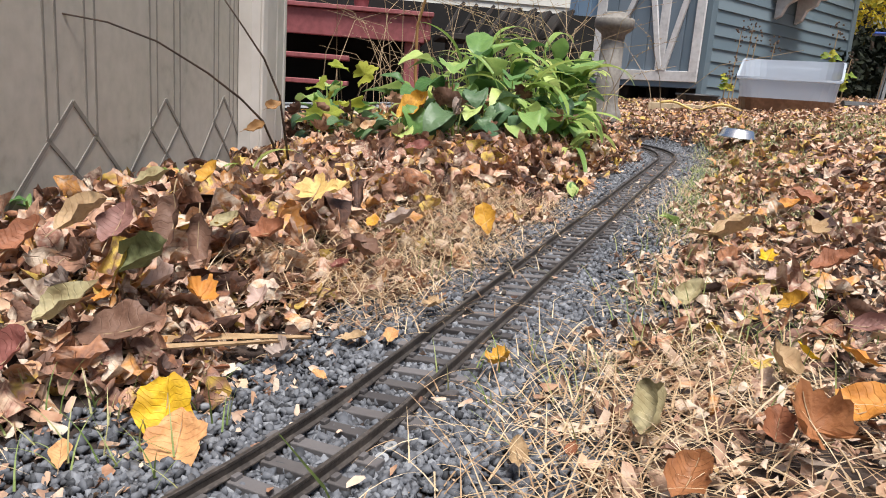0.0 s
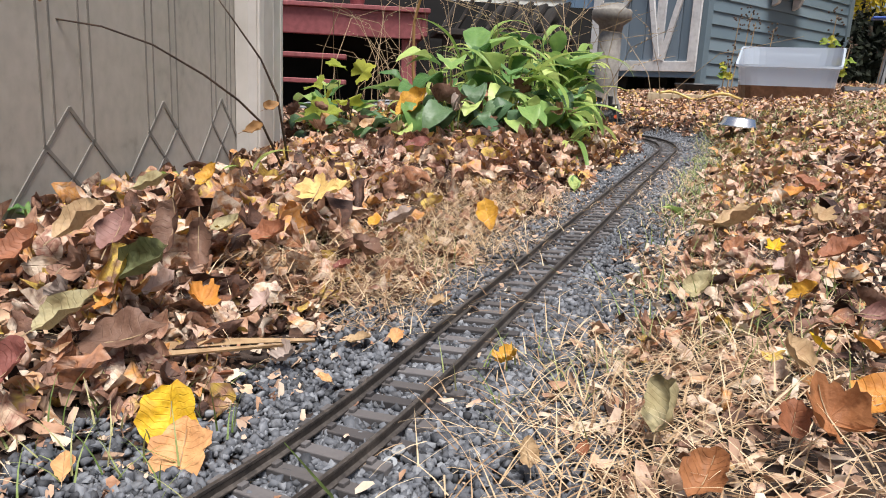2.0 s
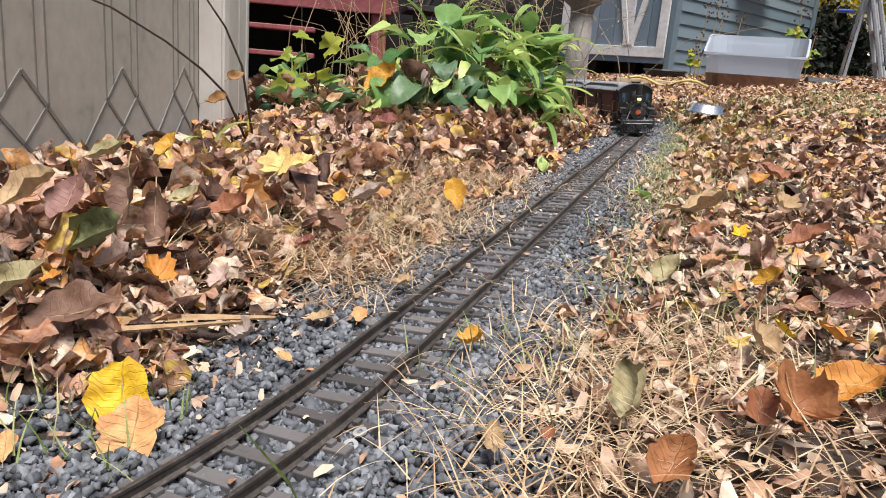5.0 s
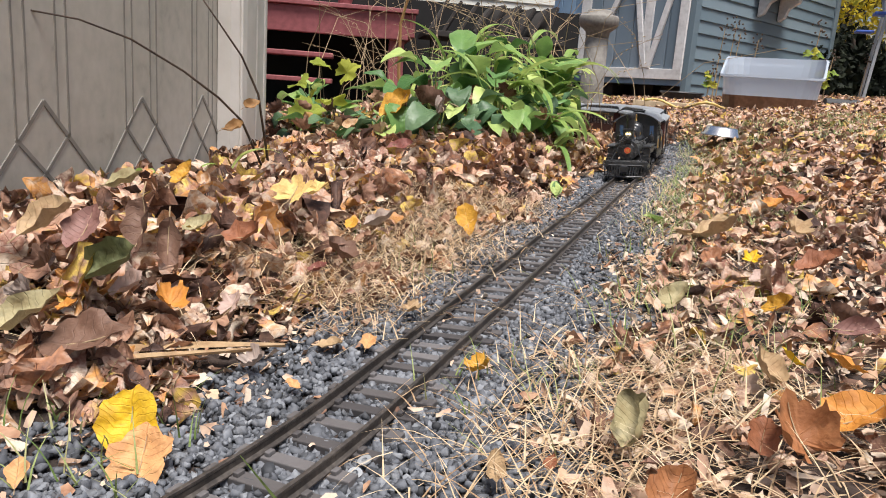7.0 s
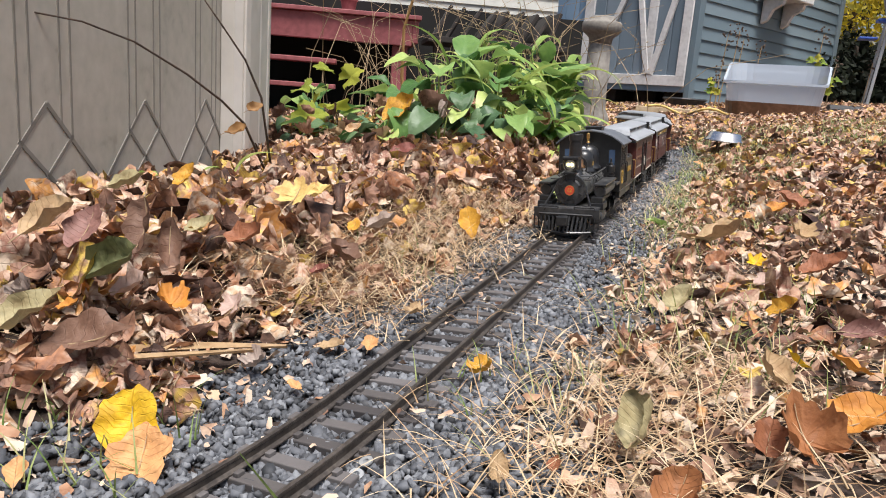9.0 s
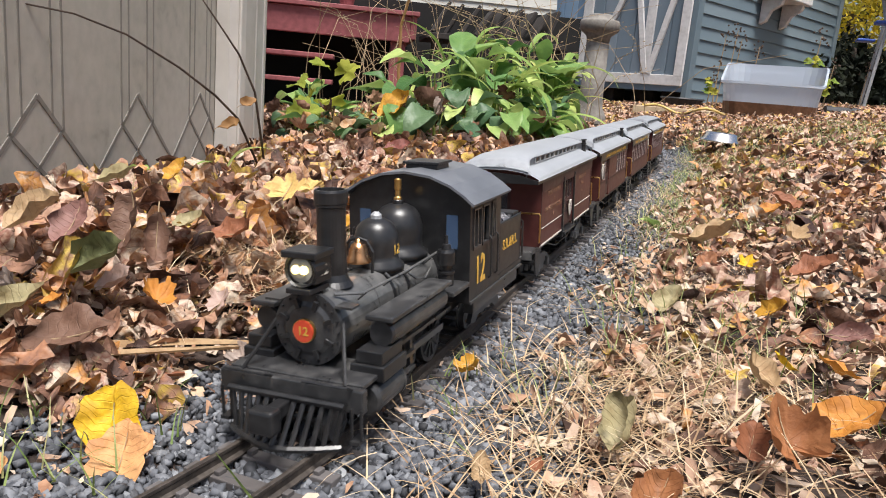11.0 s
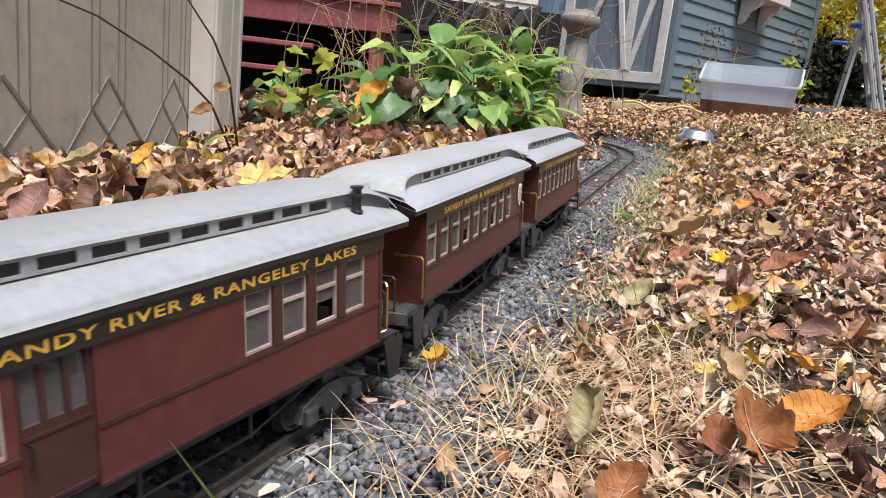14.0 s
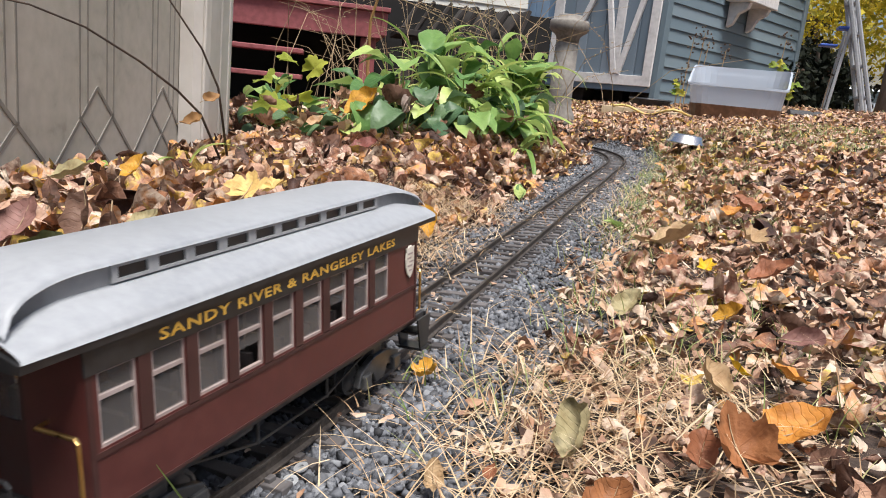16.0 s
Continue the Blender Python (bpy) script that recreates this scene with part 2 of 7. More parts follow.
def lie(x, y):
    """Height of the bare ground."""
    x, y = np.asarray(x, float), np.asarray(y, float)
    d = off_track(x, y)
    right = 0.012 * smooth01((d - 0.10) / 0.12) + 0.055 * smooth01((y - 1.2) / 1.8) * smooth01((d - 0.08) / 0.25) + 0.022 * smooth01((y - 3) / 3)
    left = 0.05 * smooth01((-d - 0.075) / 0.22)
    z = np.where(d > 0, right, left) - 0.014
    z = z + 0.055 * np.exp(-(((x + 0.46) / 0.30) ** 2) - ((y - 2.0) / 0.36) ** 2) * smooth01((-d - 0.08) / 0.25)
    z = z + 0.04 * smooth01((y - 2.6) / 1.2) * smooth01((0.0 - d) / 0.5)
    rough = 0.006 * np.sin(11 * x + 1.3) * np.sin(9 * y + 0.4) + 0.004 * np.sin(23 * x) * np.sin(27 * y + 2)
    across = 0.925 * x + 0.381 * y
    level = 0.0734 * (np.maximum(across - 4.2, 0) + np.minimum(across + 2.0, 0))
    return z + rough * smooth01((np.abs(d) - 0.12) / 0.2) - level


def ground():
    xs = np.unique(np.concatenate([np.linspace(-60, -3, 20), np.linspace(-3, 3.5, 261), np.linspace(3.5, 60, 20)]))
    ys = np.unique(np.concatenate([np.linspace(-40, -1, 14), np.linspace(-1, 7, 320), np.linspace(7, 90, 24)]))
    gx, gy = np.meshgrid(xs, ys)
    v = np.stack([gx, gy, lie(gx, gy)], -1).reshape(-1, 3)
    w = len(xs)
    i = (np.arange(len(ys) - 1)[:, None] * w + np.arange(w - 1)).ravel()
    me = arrays_mesh("ground", v, [np.stack([i, i + 1, i + w + 1, i + w], -1)], SOIL)
    me.polygons.foreach_set("use_smooth", [True] * len(me.polygons))
    ob = new("ground", me)
    ob.matrix_basis = LEAN
    tagged(ob, "brown garden soil under fallen leaves", "ground", kind="structure")


def track():
    t = thing("garden_railway_track", "narrow model railway track with dark ties and weathered rails on gravel", "track")
    profile = [(-0.0032, -0.0085), (0.0032, -0.0085), (0.0032, -0.0076), (0.0009, -0.0062), (0.0009, -0.0026), (0.0015, -0.002), (0.0015, -0.0003), (0.0011, 0), (-0.0011, 0), (-0.0015, -0.0003), (-0.0015, -0.002), (-0.0009, -0.0026), (-0.0009, -0.0062), (-0.0032, -0.0076)]
    stations = np.concatenate([np.arange(-1.6, NEAR, 0.03), [NEAR], np.arange(NEAR + 0.2, FAR, 0.2), np.arange(FAR, 6.1, 0.04)])
    for side in (-0.0235, 0.0235):
        b = bmesh.new()
        last = None
        for s in stations:
            x, y, a = track_point(s)
            m = pose(x, y, 0, 0, 0, math.degrees(a))
            ring = [b.verts.new(m @ Vector((side + u, 0, w))) for u, w in profile]
            if last:
                for k in range(len(ring)):
                    j = (k + 1) % len(ring)
                    b.faces.new((last[k], last[j], ring[j], ring[k]))
            last = ring
        bmesh.ops.recalc_face_normals(b, faces=b.faces[:])
        part("rail", b, BRASS_RAIL, t, "weathered brown metal rail")
    b = bmesh.new()
    box(b, -0.041, 0.041, -0.005, 0.005, -0.0185, -0.0088, 0.0008)
    for side in (-1, 1):
        for inner in (-1, 1):
            box(b, side * 0.0235 + inner * 0.0058 - 0.0019, side * 0.0235 + inner * 0.0058 + 0.0019, -0.003, 0.003, -0.009, -0.0062, 0.0005)
    tie = bpy.data.meshes.new("tie")
    b.to_mesh(tie)
    b.free()
    tie.materials.append(TIE)
    rnd = random.Random(4)
    s = -0.9
    while s < 5.9:
        x, y, a = track_point(s)
        shared("tie", tie, t, pose(x + rnd.uniform(-0.001, 0.001), y, rnd.uniform(-0.0006, 0.0003), 0, 0, math.degrees(a) + rnd.uniform(-1.2, 1.2)))
        s += TIE_STEP
    return t


TIE_STEP = 0.0262
ground()
track()


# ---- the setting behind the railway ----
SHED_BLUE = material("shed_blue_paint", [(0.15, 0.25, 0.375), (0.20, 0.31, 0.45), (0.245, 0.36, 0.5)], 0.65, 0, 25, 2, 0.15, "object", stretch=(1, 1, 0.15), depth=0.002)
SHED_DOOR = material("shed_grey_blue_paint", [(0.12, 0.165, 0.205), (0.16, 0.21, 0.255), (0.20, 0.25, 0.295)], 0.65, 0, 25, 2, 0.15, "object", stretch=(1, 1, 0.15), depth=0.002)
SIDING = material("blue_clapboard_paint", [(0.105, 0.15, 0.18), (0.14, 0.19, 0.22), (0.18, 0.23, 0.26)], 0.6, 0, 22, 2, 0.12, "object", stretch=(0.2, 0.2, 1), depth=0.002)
TRIM = material("weathered_white_paint", [(0.48, 0.47, 0.46), (0.62, 0.61, 0.60), (0.72, 0.71, 0.70)], 0.6, 0, 30, 3, 0.2)
RED = material("barn_red_paint", [(0.16, 0.04, 0.042), (0.25, 0.07, 0.075), (0.31, 0.1, 0.105)], 0.6, 0, 30, 3, 0.2)
# near-black: the shade below the deck is put into this colour
DECK_SHADE = material("deck_shade_black", [(0.003, 0.003, 0.003), (0.006, 0.0055, 0.005), (0.012, 0.011, 0.01)], 0.9, 0, 30, 3, 0.3)
DARK = material("dark_timber", [(0.012, 0.01, 0.009), (0.03, 0.025, 0.022), (0.055, 0.045, 0.04)], 0.85, 0, 30, 3, 0.3)
WHITE = material("white_house_siding", [(0.42, 0.42, 0.38), (0.5, 0.5, 0.46), (0.56, 0.56, 0.52)], 0.6, 0, 20, 2, 0.1)
CONCRETE = material("cast_concrete", [(0.11, 0.1, 0.088), (0.19, 0.175, 0.155), (0.26, 0.245, 0.22)], 0.9, 0, 70, 6, 0.6)
PINE = material("raw_timber", [(0.28, 0.2, 0.12), (0.42, 0.32, 0.2), (0.52, 0.42, 0.28)], 0.75, 0, 30, 4, 0.2)
HOSE = material("yellow_hose", [(0.42, 0.28, 0.08), (0.52, 0.37, 0.11), (0.58, 0.44, 0.16)], 0.5, 0, 40, 5, 0.1)
TUB = glassy("milky_plastic", (0.52, 0.58, 0.66), 0.3, 0.6)
BROWN_WATER = material("muddy_water", [(0.07, 0.03, 0.015), (0.12, 0.055, 0.028), (0.19, 0.10, 0.06)], 0.35, 0, 40, 5, 0.1)
STEEL = material("polished_steel", [(0.6, 0.6, 0.6), (0.72, 0.72, 0.72), (0.8, 0.8, 0.8)], 0.22, 1.0, 40, 8, 0.03)
ALU = material("ladder_aluminium", [(0.26, 0.27, 0.28), (0.33, 0.34, 0.35), (0.4, 0.41, 0.42)], 0.5, 0.3, 60, 5, 0.1)
BLUE_PLASTIC = material("blue_plastic", [(0.02, 0.06, 0.3), (0.03, 0.09, 0.4), (0.05, 0.12, 0.45)], 0.5, 0, 30, 5, 0.05)
BLACK_PLASTIC = material("black_plastic", [(0.012, 0.012, 0.013), (0.02, 0.02, 0.022), (0.035, 0.035, 0.037)], 0.5, 0, 60, 8, 0.1)
BARK = material("bark", [(0.06, 0.045, 0.035), (0.13, 0.1, 0.08), (0.2, 0.165, 0.135)], 0.95, 0, 22, 3, 1.0, stretch=(1, 1, 0.2), depth=0.02)
CAR_PAINT = material("pale_car_paint", [(0.5, 0.56, 0.6), (0.58, 0.64, 0.68), (0.64, 0.7, 0.73)], 0.3, 0.1, 10, 2, 0.0)
CAR_GLASS = material("car_glass", [(0.03, 0.04, 0.05), (0.06, 0.08, 0.09), (0.09, 0.11, 0.12)], 0.1, 0, 10, 2, 0.0)
DRY_STALK = material("dry_stalk", [(0.15, 0.1, 0.06), (0.33, 0.24, 0.14), (0.48, 0.38, 0.23)], 0.8, 0, 80, 10, 0.2, "island")
TWIG = material("dark_twig", [(0.035, 0.022, 0.016), (0.07, 0.045, 0.03), (0.12, 0.08, 0.055)], 0.75, 0, 120, 14, 0.4)
YELLOW_LEAF = leafy("yellow_tree_leaf", [(0.3, 0.28, 0.03), (0.5, 0.4, 0.03), (0.62, 0.46, 0.04), (0.34, 0.34, 0.05)], 0.55, 20, 0.4)
HEDGE_LEAF = leafy("dark_hedge_leaf", [(0.006, 0.009, 0.005), (0.012, 0.018, 0.009), (0.022, 0.03, 0.014)], 0.75, 20, 0.05)
CURLED_DRY = leafy("dry_curled_leaf", [(0.22, 0.12, 0.05), (0.36, 0.2, 0.08), (0.48, 0.33, 0.1)], 0.7, 60, 0.2, "object")


POOL_WATER = material("pool_water", [(0.05, 0.16, 0.2), (0.07, 0.2, 0.25), (0.09, 0.24, 0.28)], 0.15, 0, 12, 2, 0.1)


def frame_of(origin, along, up=(0, 0, 1)):
    """A pose whose x runs along a level direction, y into the wall, z up."""
    x = Vector(along).normalized()
    z = Vector(up)
    y = z.cross(x)
    m = Matrix((x, y, z)).transposed().to_4x4()
    m.translation = origin
    return m


def pool():
    """Local x runs along the straight wall, -y faces out to the railway."""
    t = thing("above_ground_pool", "above-ground pool, taupe steel wall with diamond pattern, grey upright", "pool", m=frame_of((-0.583, 0.799, 0.0), (-0.349, 0.937, 0)))
    top, bottom = 1.25, -0.12
    b = bmesh.new()
    line = [(-0.25, 0.0), (0.2, 0.0), (0.66, 0.0)]
    for k in range(1, 25):
        a = math.radians(k * 7.5)
        line.append((0.66 + 0.8 * math.sin(a), 0.8 - 0.8 * math.cos(a)))
    line += [(0.2, 1.6), (-0.25, 1.6)]
    for k in range(1, 24):
        a = math.radians(180 + k * 7.5)
        line.append((-0.25 + 0.55 * math.sin(a), 0.8 - 0.8 * math.cos(a)))
    rows = []
    for x, y in line:
        rows.append([b.verts.new((x, y, z)) for z in (bottom, top)] + [b.verts.new((x, y + (0.02 if y < 0.8 else -0.02), z)) for z in (top, bottom)])
    for k in range(len(rows)):
        p, q = rows[k], rows[(k + 1) % len(rows)]
        for j in range(3):
            b.faces.new((p[j], q[j], q[j + 1], p[j + 1]))
    bmesh.ops.recalc_face_normals(b, faces=b.faces[:])
    part("wall", b, POOL, t)
    b = bmesh.new()
    b.faces.new([b.verts.new((x, y + (0.02 if y < 0.8 else -0.02), 1.02)) for x, y in line])
    part("water", b, POOL_WATER, t, "still blue pool water")

    def strip(bm, p, q, w):
        d = Vector((q[0] - p[0], q[1] - p[1]))
        c, s = d.normalized()
        nx, nz = -s * w / 2, c * w / 2
        extrude(bm, [(p[0] + nx, p[1] + nz), (q[0] + nx, q[1] + nz), (q[0] - nx, q[1] - nz), (p[0] - nx, p[1] - nz)], "y", -0.0012, 0.002)

    for k in range(0, 3):
        s = 0.008 + 0.291 * k
        b = bmesh.new()
        for g in (-1, 1):
            strip(b, (s, 0.168), (s + g * 0.1455, 0.05), 0.0062)
            strip(b, (s + g * 0.062, 0.126), (s - g * 0.07, 0.026), 0.0055)
            strip(b, (s + g * 0.060, 0.124), (s + g * 0.060, top), 0.0042)
            strip(b, (s + g * 0.034, 0.142), (s + g * 0.034, top), 0.0036)
        part("pattern", b, POOL_LINE, t, "embossed darker diamond and stripe pattern")
    b = bmesh.new()
    outline = [(0.685, 0.0), (0.685, -0.028), (0.70, -0.042), (0.73, -0.05), (0.80, -0.05), (0.825, -0.044), (0.842, -0.03), (0.845, 0.0)]
    extrude(b, outline, "z", bottom, top)
    part("upright", b, POOL_POST, t, "pale taupe ribbed upright")
    b = bmesh.new()
    extrude(b, [(0.848, 0.03), (0.85, -0.012), (0.875, -0.034), (0.95, -0.036), (0.985, -0.028), (1.0, -0.008), (1.003, 0.09)], "z", bottom, top)
    part("upright_flank", b, POOL_POST, t)
    b = bmesh.new()
    for x in (0.702, 0.835, 0.93):
        rod(b, [(x, -0.046 if x < 0.8 else -0.034, bottom), (x, -0.046 if x < 0.8 else -0.034, top)], 0.004)
    part("rib", b, POOL_POST, t)


def shed():
    """Local x runs from the near corner along the front, -y faces out."""
    w, deep, high, z0 = 2.2, 3.1, 2.3, 0.415
    cx, cy = -0.255, 7.297
    m = frame_of((cx, cy, 0), (0.894, -0.448, 0))
    t = thing("garden_shed", "blue wooden shed with white-trimmed double doors, raised on blocks", "shed", m=m)
    b = bmesh.new()
    box(b, -w, -0.005, 0.012, 0.10, z0 + 0.05, high)
    box(b, -w, -0.005, deep - 0.1, deep, z0, high)
    box(b, -w, -w + 0.1, 0.1, deep - 0.1, z0, high)
    box(b, -0.10, -0.012, 0.1, deep - 0.1, z0, high)
    box(b, -w, 0, 0.0, deep, z0 - 0.03, z0 + 0.05)
    part("wall", b, SHED_BLUE, t)
    b = bmesh.new()
    extrude(b, [(-w - 0.15, high - 0.05), (-w / 2, high + 0.7), (0.15, high - 0.05), (0.15, high + 0.02), (-w / 2, high + 0.8), (-w - 0.15, high + 0.02)], "y", -0.15, deep + 0.15)
    part("roof", b, DARK, t, "dark shingled roof")
    # vertical boards: the left bay blue, the right door grey-blue
    left, door_l, door_r = -w + 0.02, -1.16, -0.02
    x = left
    while x < door_l - 0.09:
        b = bmesh.new()
        box(b, x, min(x + 0.165, door_l - 0.07), -0.008, 0.012, z0 + 0.05, high, 0.006)
        part("board", b, SHED_BLUE, t)
        x += 0.172
    x = door_l
    door = new("door")
    door.parent = t
    b = bmesh.new()
    box(b, door_l, door_r, -0.012, 0.008, z0 + 0.06, high, 0.003)
    part("backing", b, SHED_DOOR, door)
    while x < door_r - 0.05:
        b = bmesh.new()
        box(b, x, min(x + 0.18, door_r), -0.024, -0.010, z0 + 0.10, high - 0.05, 0.005)
        part("door_board", b, SHED_DOOR, door)
        x += 0.19
    for name, x0, x1, zz0, zz1 in (("door_trim", door_l - 0.055, door_l + 0.055, z0 + 0.06, high), ("door_trim", door_r - 0.09, door_r, z0 + 0.1, high), ("door_trim", door_l, door_r, z0 + 0.02, z0 + 0.115), ("door_trim", -0.47, -0.38, z0 + 0.115, high), ("corner_trim", -w - 0.03, -w + 0.05, z0, high), ):
        b = bmesh.new()
        box(b, x0, x1, -0.045, -0.022, zz0, zz1, 0.004)
        part(name, b, TRIM, door if name == "door_trim" else t, "white painted trim")
    for p, q in (((-1.08, z0 + 0.12), (-0.62, z0 + 1.1)), ((-0.42, z0 + 0.12), (-0.68, z0 + 1.3)), ((-0.38, z0 + 0.12), (-0.1, z0 + 1.2))):
        d = Vector((q[0] - p[0], q[1] - p[1])).normalized() * 0.028
        b = bmesh.new()
        extrude(b, [(p[0] - d.y, p[1] + d.x), (q[0] - d.y, q[1] + d.x), (q[0] + d.y, q[1] - d.x), (p[0] + d.y, p[1] - d.x)], "y", -0.052, -0.026, bevel=0.003)
        part("brace", b, TRIM, door, "white painted diagonal brace")
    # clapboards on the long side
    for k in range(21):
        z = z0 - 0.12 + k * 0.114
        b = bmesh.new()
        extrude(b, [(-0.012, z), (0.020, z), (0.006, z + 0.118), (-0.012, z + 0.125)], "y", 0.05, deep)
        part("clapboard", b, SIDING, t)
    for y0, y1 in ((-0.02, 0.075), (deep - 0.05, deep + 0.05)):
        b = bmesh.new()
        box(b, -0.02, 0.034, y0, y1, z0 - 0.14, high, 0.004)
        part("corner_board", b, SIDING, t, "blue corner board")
    # flower box on brackets
    fb = new("window_box")
    fb.parent = t
    b = bmesh.new()
    box(b, 0.03, 0.27, 1.05, 1.75, 1.36, 1.55, 0.01)
    part("tray", b, TRIM, fb, "white window box")
    for y in (1.15, 1.6):
        b = bmesh.new()
        extrude(b, [(0.026, 1.36), (0.24, 1.36), (0.22, 1.30), (0.13, 1.25), (0.085, 1.15), (0.026, 1.12)], "y", y, y + 0.06, bevel=0.004)
        part("bracket", b, TRIM, fb, "white scrolled bracket")
    for x, y in ((-0.2, 0.25), (-1.0, 0.25), (-1.9, 0.25), (-0.2, 2.7), (-1.9, 2.7), (-0.6, 0.35)):
        b = bmesh.new()
        box(b, x - 0.13, x + 0.13, y - 0.1, y + 0.1, 0.12, z0 - 0.02, 0.015)
        part("block", b, CONCRETE if y > 1 else DARK, t, "dark foundation block")
    # added dark sheet, set back, that stands in for the shaded gap below the floor
    b = bmesh.new()
    box(b, -w + 0.05, -0.05, 0.7, 0.75, 0.1, z0)
    part("skirting", b, DARK, t)


def deck():
    m = frame_of((-2.56, 4.28, 0), (0.88, 0.475, 0))
    t = thing("deck", "red-painted raised timber deck with dark space beneath", "deck", m=m)
    for name, x0, x1, y0, y1, z0, z1 in (("fascia", -1.2, 0.82, 0.0, 0.045, 0.50, 0.665), ("post", 0.70, 0.80, 0.05, 0.14, 0.0, 0.50), ("fascia", 0.82, 0.862, 0.0, 1.6, 0.52, 0.665), ("post", -0.35, -0.26, 0.05, 0.14, 0.0, 0.5), ("post", 0.72, 0.81, 1.4, 1.5, 0.0, 0.52)):
        b = bmesh.new()
        box(b, x0, x1, y0, y1, z0, z1, 0.005)
        part(name, b, RED, t)
    for k in range(12):
        b = bmesh.new()
        box(b, -1.25, 0.875, -0.03 + k * 0.142, 0.105 + k * 0.142, 0.667, 0.695, 0.004)
        part("plank", b, RED, t)
    for z in (0.22, 0.38):
        b = bmesh.new()
        box(b, -0.5, 0.34, -0.28 + z * 0.5, -0.02 + z * 0.5, z - 0.03, z, 0.005)
        part("step", b, RED, t, "red painted step")
    # upright sheet painted near-black in place of the shade under and beside the deck
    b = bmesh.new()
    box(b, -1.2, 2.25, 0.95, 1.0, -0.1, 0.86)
    part("skirting", b, DECK_SHADE, t)
    # house wall behind
    h = thing("house", "house with pale siding above the deck", "house", m=m)
    b = bmesh.new()
    box(b, -3.0, 2.3, 2.0, 2.2, -0.1, 4.0)
    part("wall", b, WHITE, h)
    for k in range(14):
        b = bmesh.new()
        extrude(b, [(1.975, 0.70 + k * 0.11), (2.0, 0.70 + k * 0.11), (2.0, 0.82 + k * 0.11), (1.992, 0.82 + k * 0.11)], "x", -3.0, 2.3)
        part("siding_board", b, WHITE, h)
    # low dark bench with odds and ends beside the deck
    g = thing("workbench", "dark timber bench stacked with grey roof tiles", "bench", m=m)
    for x0, x1, y0, y1, z0, z1 in ((0.95, 1.95, 0.25, 0.8, 0.56, 0.60), (1.0, 1.07, 0.3, 0.37, 0, 0.56), (1.85, 1.92, 0.3, 0.37, 0, 0.56)):
        b = bmesh.new()
        box(b, x0, x1, y0, y1, z0, z1, 0.004)
        part("top" if z0 > 0.5 else "leg", b, DARK, g)
    rnd = random.Random(3)
    for k in range(9):
        p = thing("roof_tile", "dark weathered roof tile leaning in a stack", "tile", "stacked tiles", m=m @ pose(1.0 + k * 0.1, 0.45, 0.60, rnd.uniform(-6, 6), rnd.uniform(20, 34), rnd.uniform(-8, 8)))
        b = bmesh.new()
        box(b, -0.012, 0.012, -0.13, 0.13, 0.005, 0.24, 0.005)
        part("slab", b, DARK, p)
    pl = thing("flower_pot", "small red flower pot on the deck", "pot", m=m @ pose(0.40, 0.25, 0.695))
    spin(b := bmesh.new(), [(0.04, 0), (0.055, 0.08), (0.062, 0.08), (0.062, 0.1), (0.05, 0.1), (0.045, 0.06), (0, 0.06)], 16)
    part("body", b, RED, pl)


def storage_tub():
    m = frame_of((0.38, 4.71, 0.222), (0.995, -0.1, 0))
    t = thing("storage_tub", "translucent plastic storage tub half filled with brown water on leaves", "tub", m=m)
    r = bmesh.new()

    def rounded(hx, hy, rad, n=5):
        pts = []
        for sx, sy, a0 in ((1, 1, 0), (-1, 1, 90), (-1, -1, 180), (1, -1, 270)):
            for k in range(n + 1):
                a = math.radians(a0 + 90 * k / n)
                pts.append((sx * (hx - rad) + rad * math.cos(a), sy * (hy - rad) + rad * math.sin(a)))
        return pts
    levels = [(0.235, 0.165, 0.004), (0.243, 0.172, 0.075), (0.255, 0.185, 0.165), (0.268, 0.198, 0.17), (0.268, 0.198, 0.182), (0.256, 0.187, 0.182), (0.24, 0.172, 0.08), (0.23, 0.16, 0.01)]
    rings = [[r.verts.new((x, y, z * (1 + 0.62 * max(0, z - 0.08) / 0.1 * float(smooth01((y / hy + 0.75) / 1.5))))) for x, y in rounded(hx, hy, 0.11)] for hx, hy, z in levels]
    for p, q in zip(rings, rings[1:]):
        for k in range(len(p)):
            j = (k + 1) % len(p)
            r.faces.new((p[k], p[j], q[j], q[k]))
    r.faces.new(rings[-1])
    r.faces.new(rings[0][::-1])
    bmesh.ops.recalc_face_normals(r, faces=r.faces[:])
    part("shell", r, TUB, t, "milky translucent plastic shell")
    b = bmesh.new()
    outer = [[b.verts.new((x, y, z)) for x, y in rounded(hx, hy, 0.11)] for hx, hy, z in ((0.2365, 0.1665, -0.002), (0.2445, 0.1735, 0.072))]
    for k in range(len(outer[0])):
        j = (k + 1) % len(outer[0])
        b.faces.new((outer[0][k], outer[0][j], outer[1][j], outer[1][k]))
    b.faces.new(outer[1])
    b.faces.new(outer[0][::-1])
    part("water", b, BROWN_WATER, t, "brown muddy water in the tub")
    b = bmesh.new()
    box(b, 0.07, 0.125, 0.181, 0.184, 0.10, 0.155)
    part("sticker", b, PINE, t, "tan paper sticker")


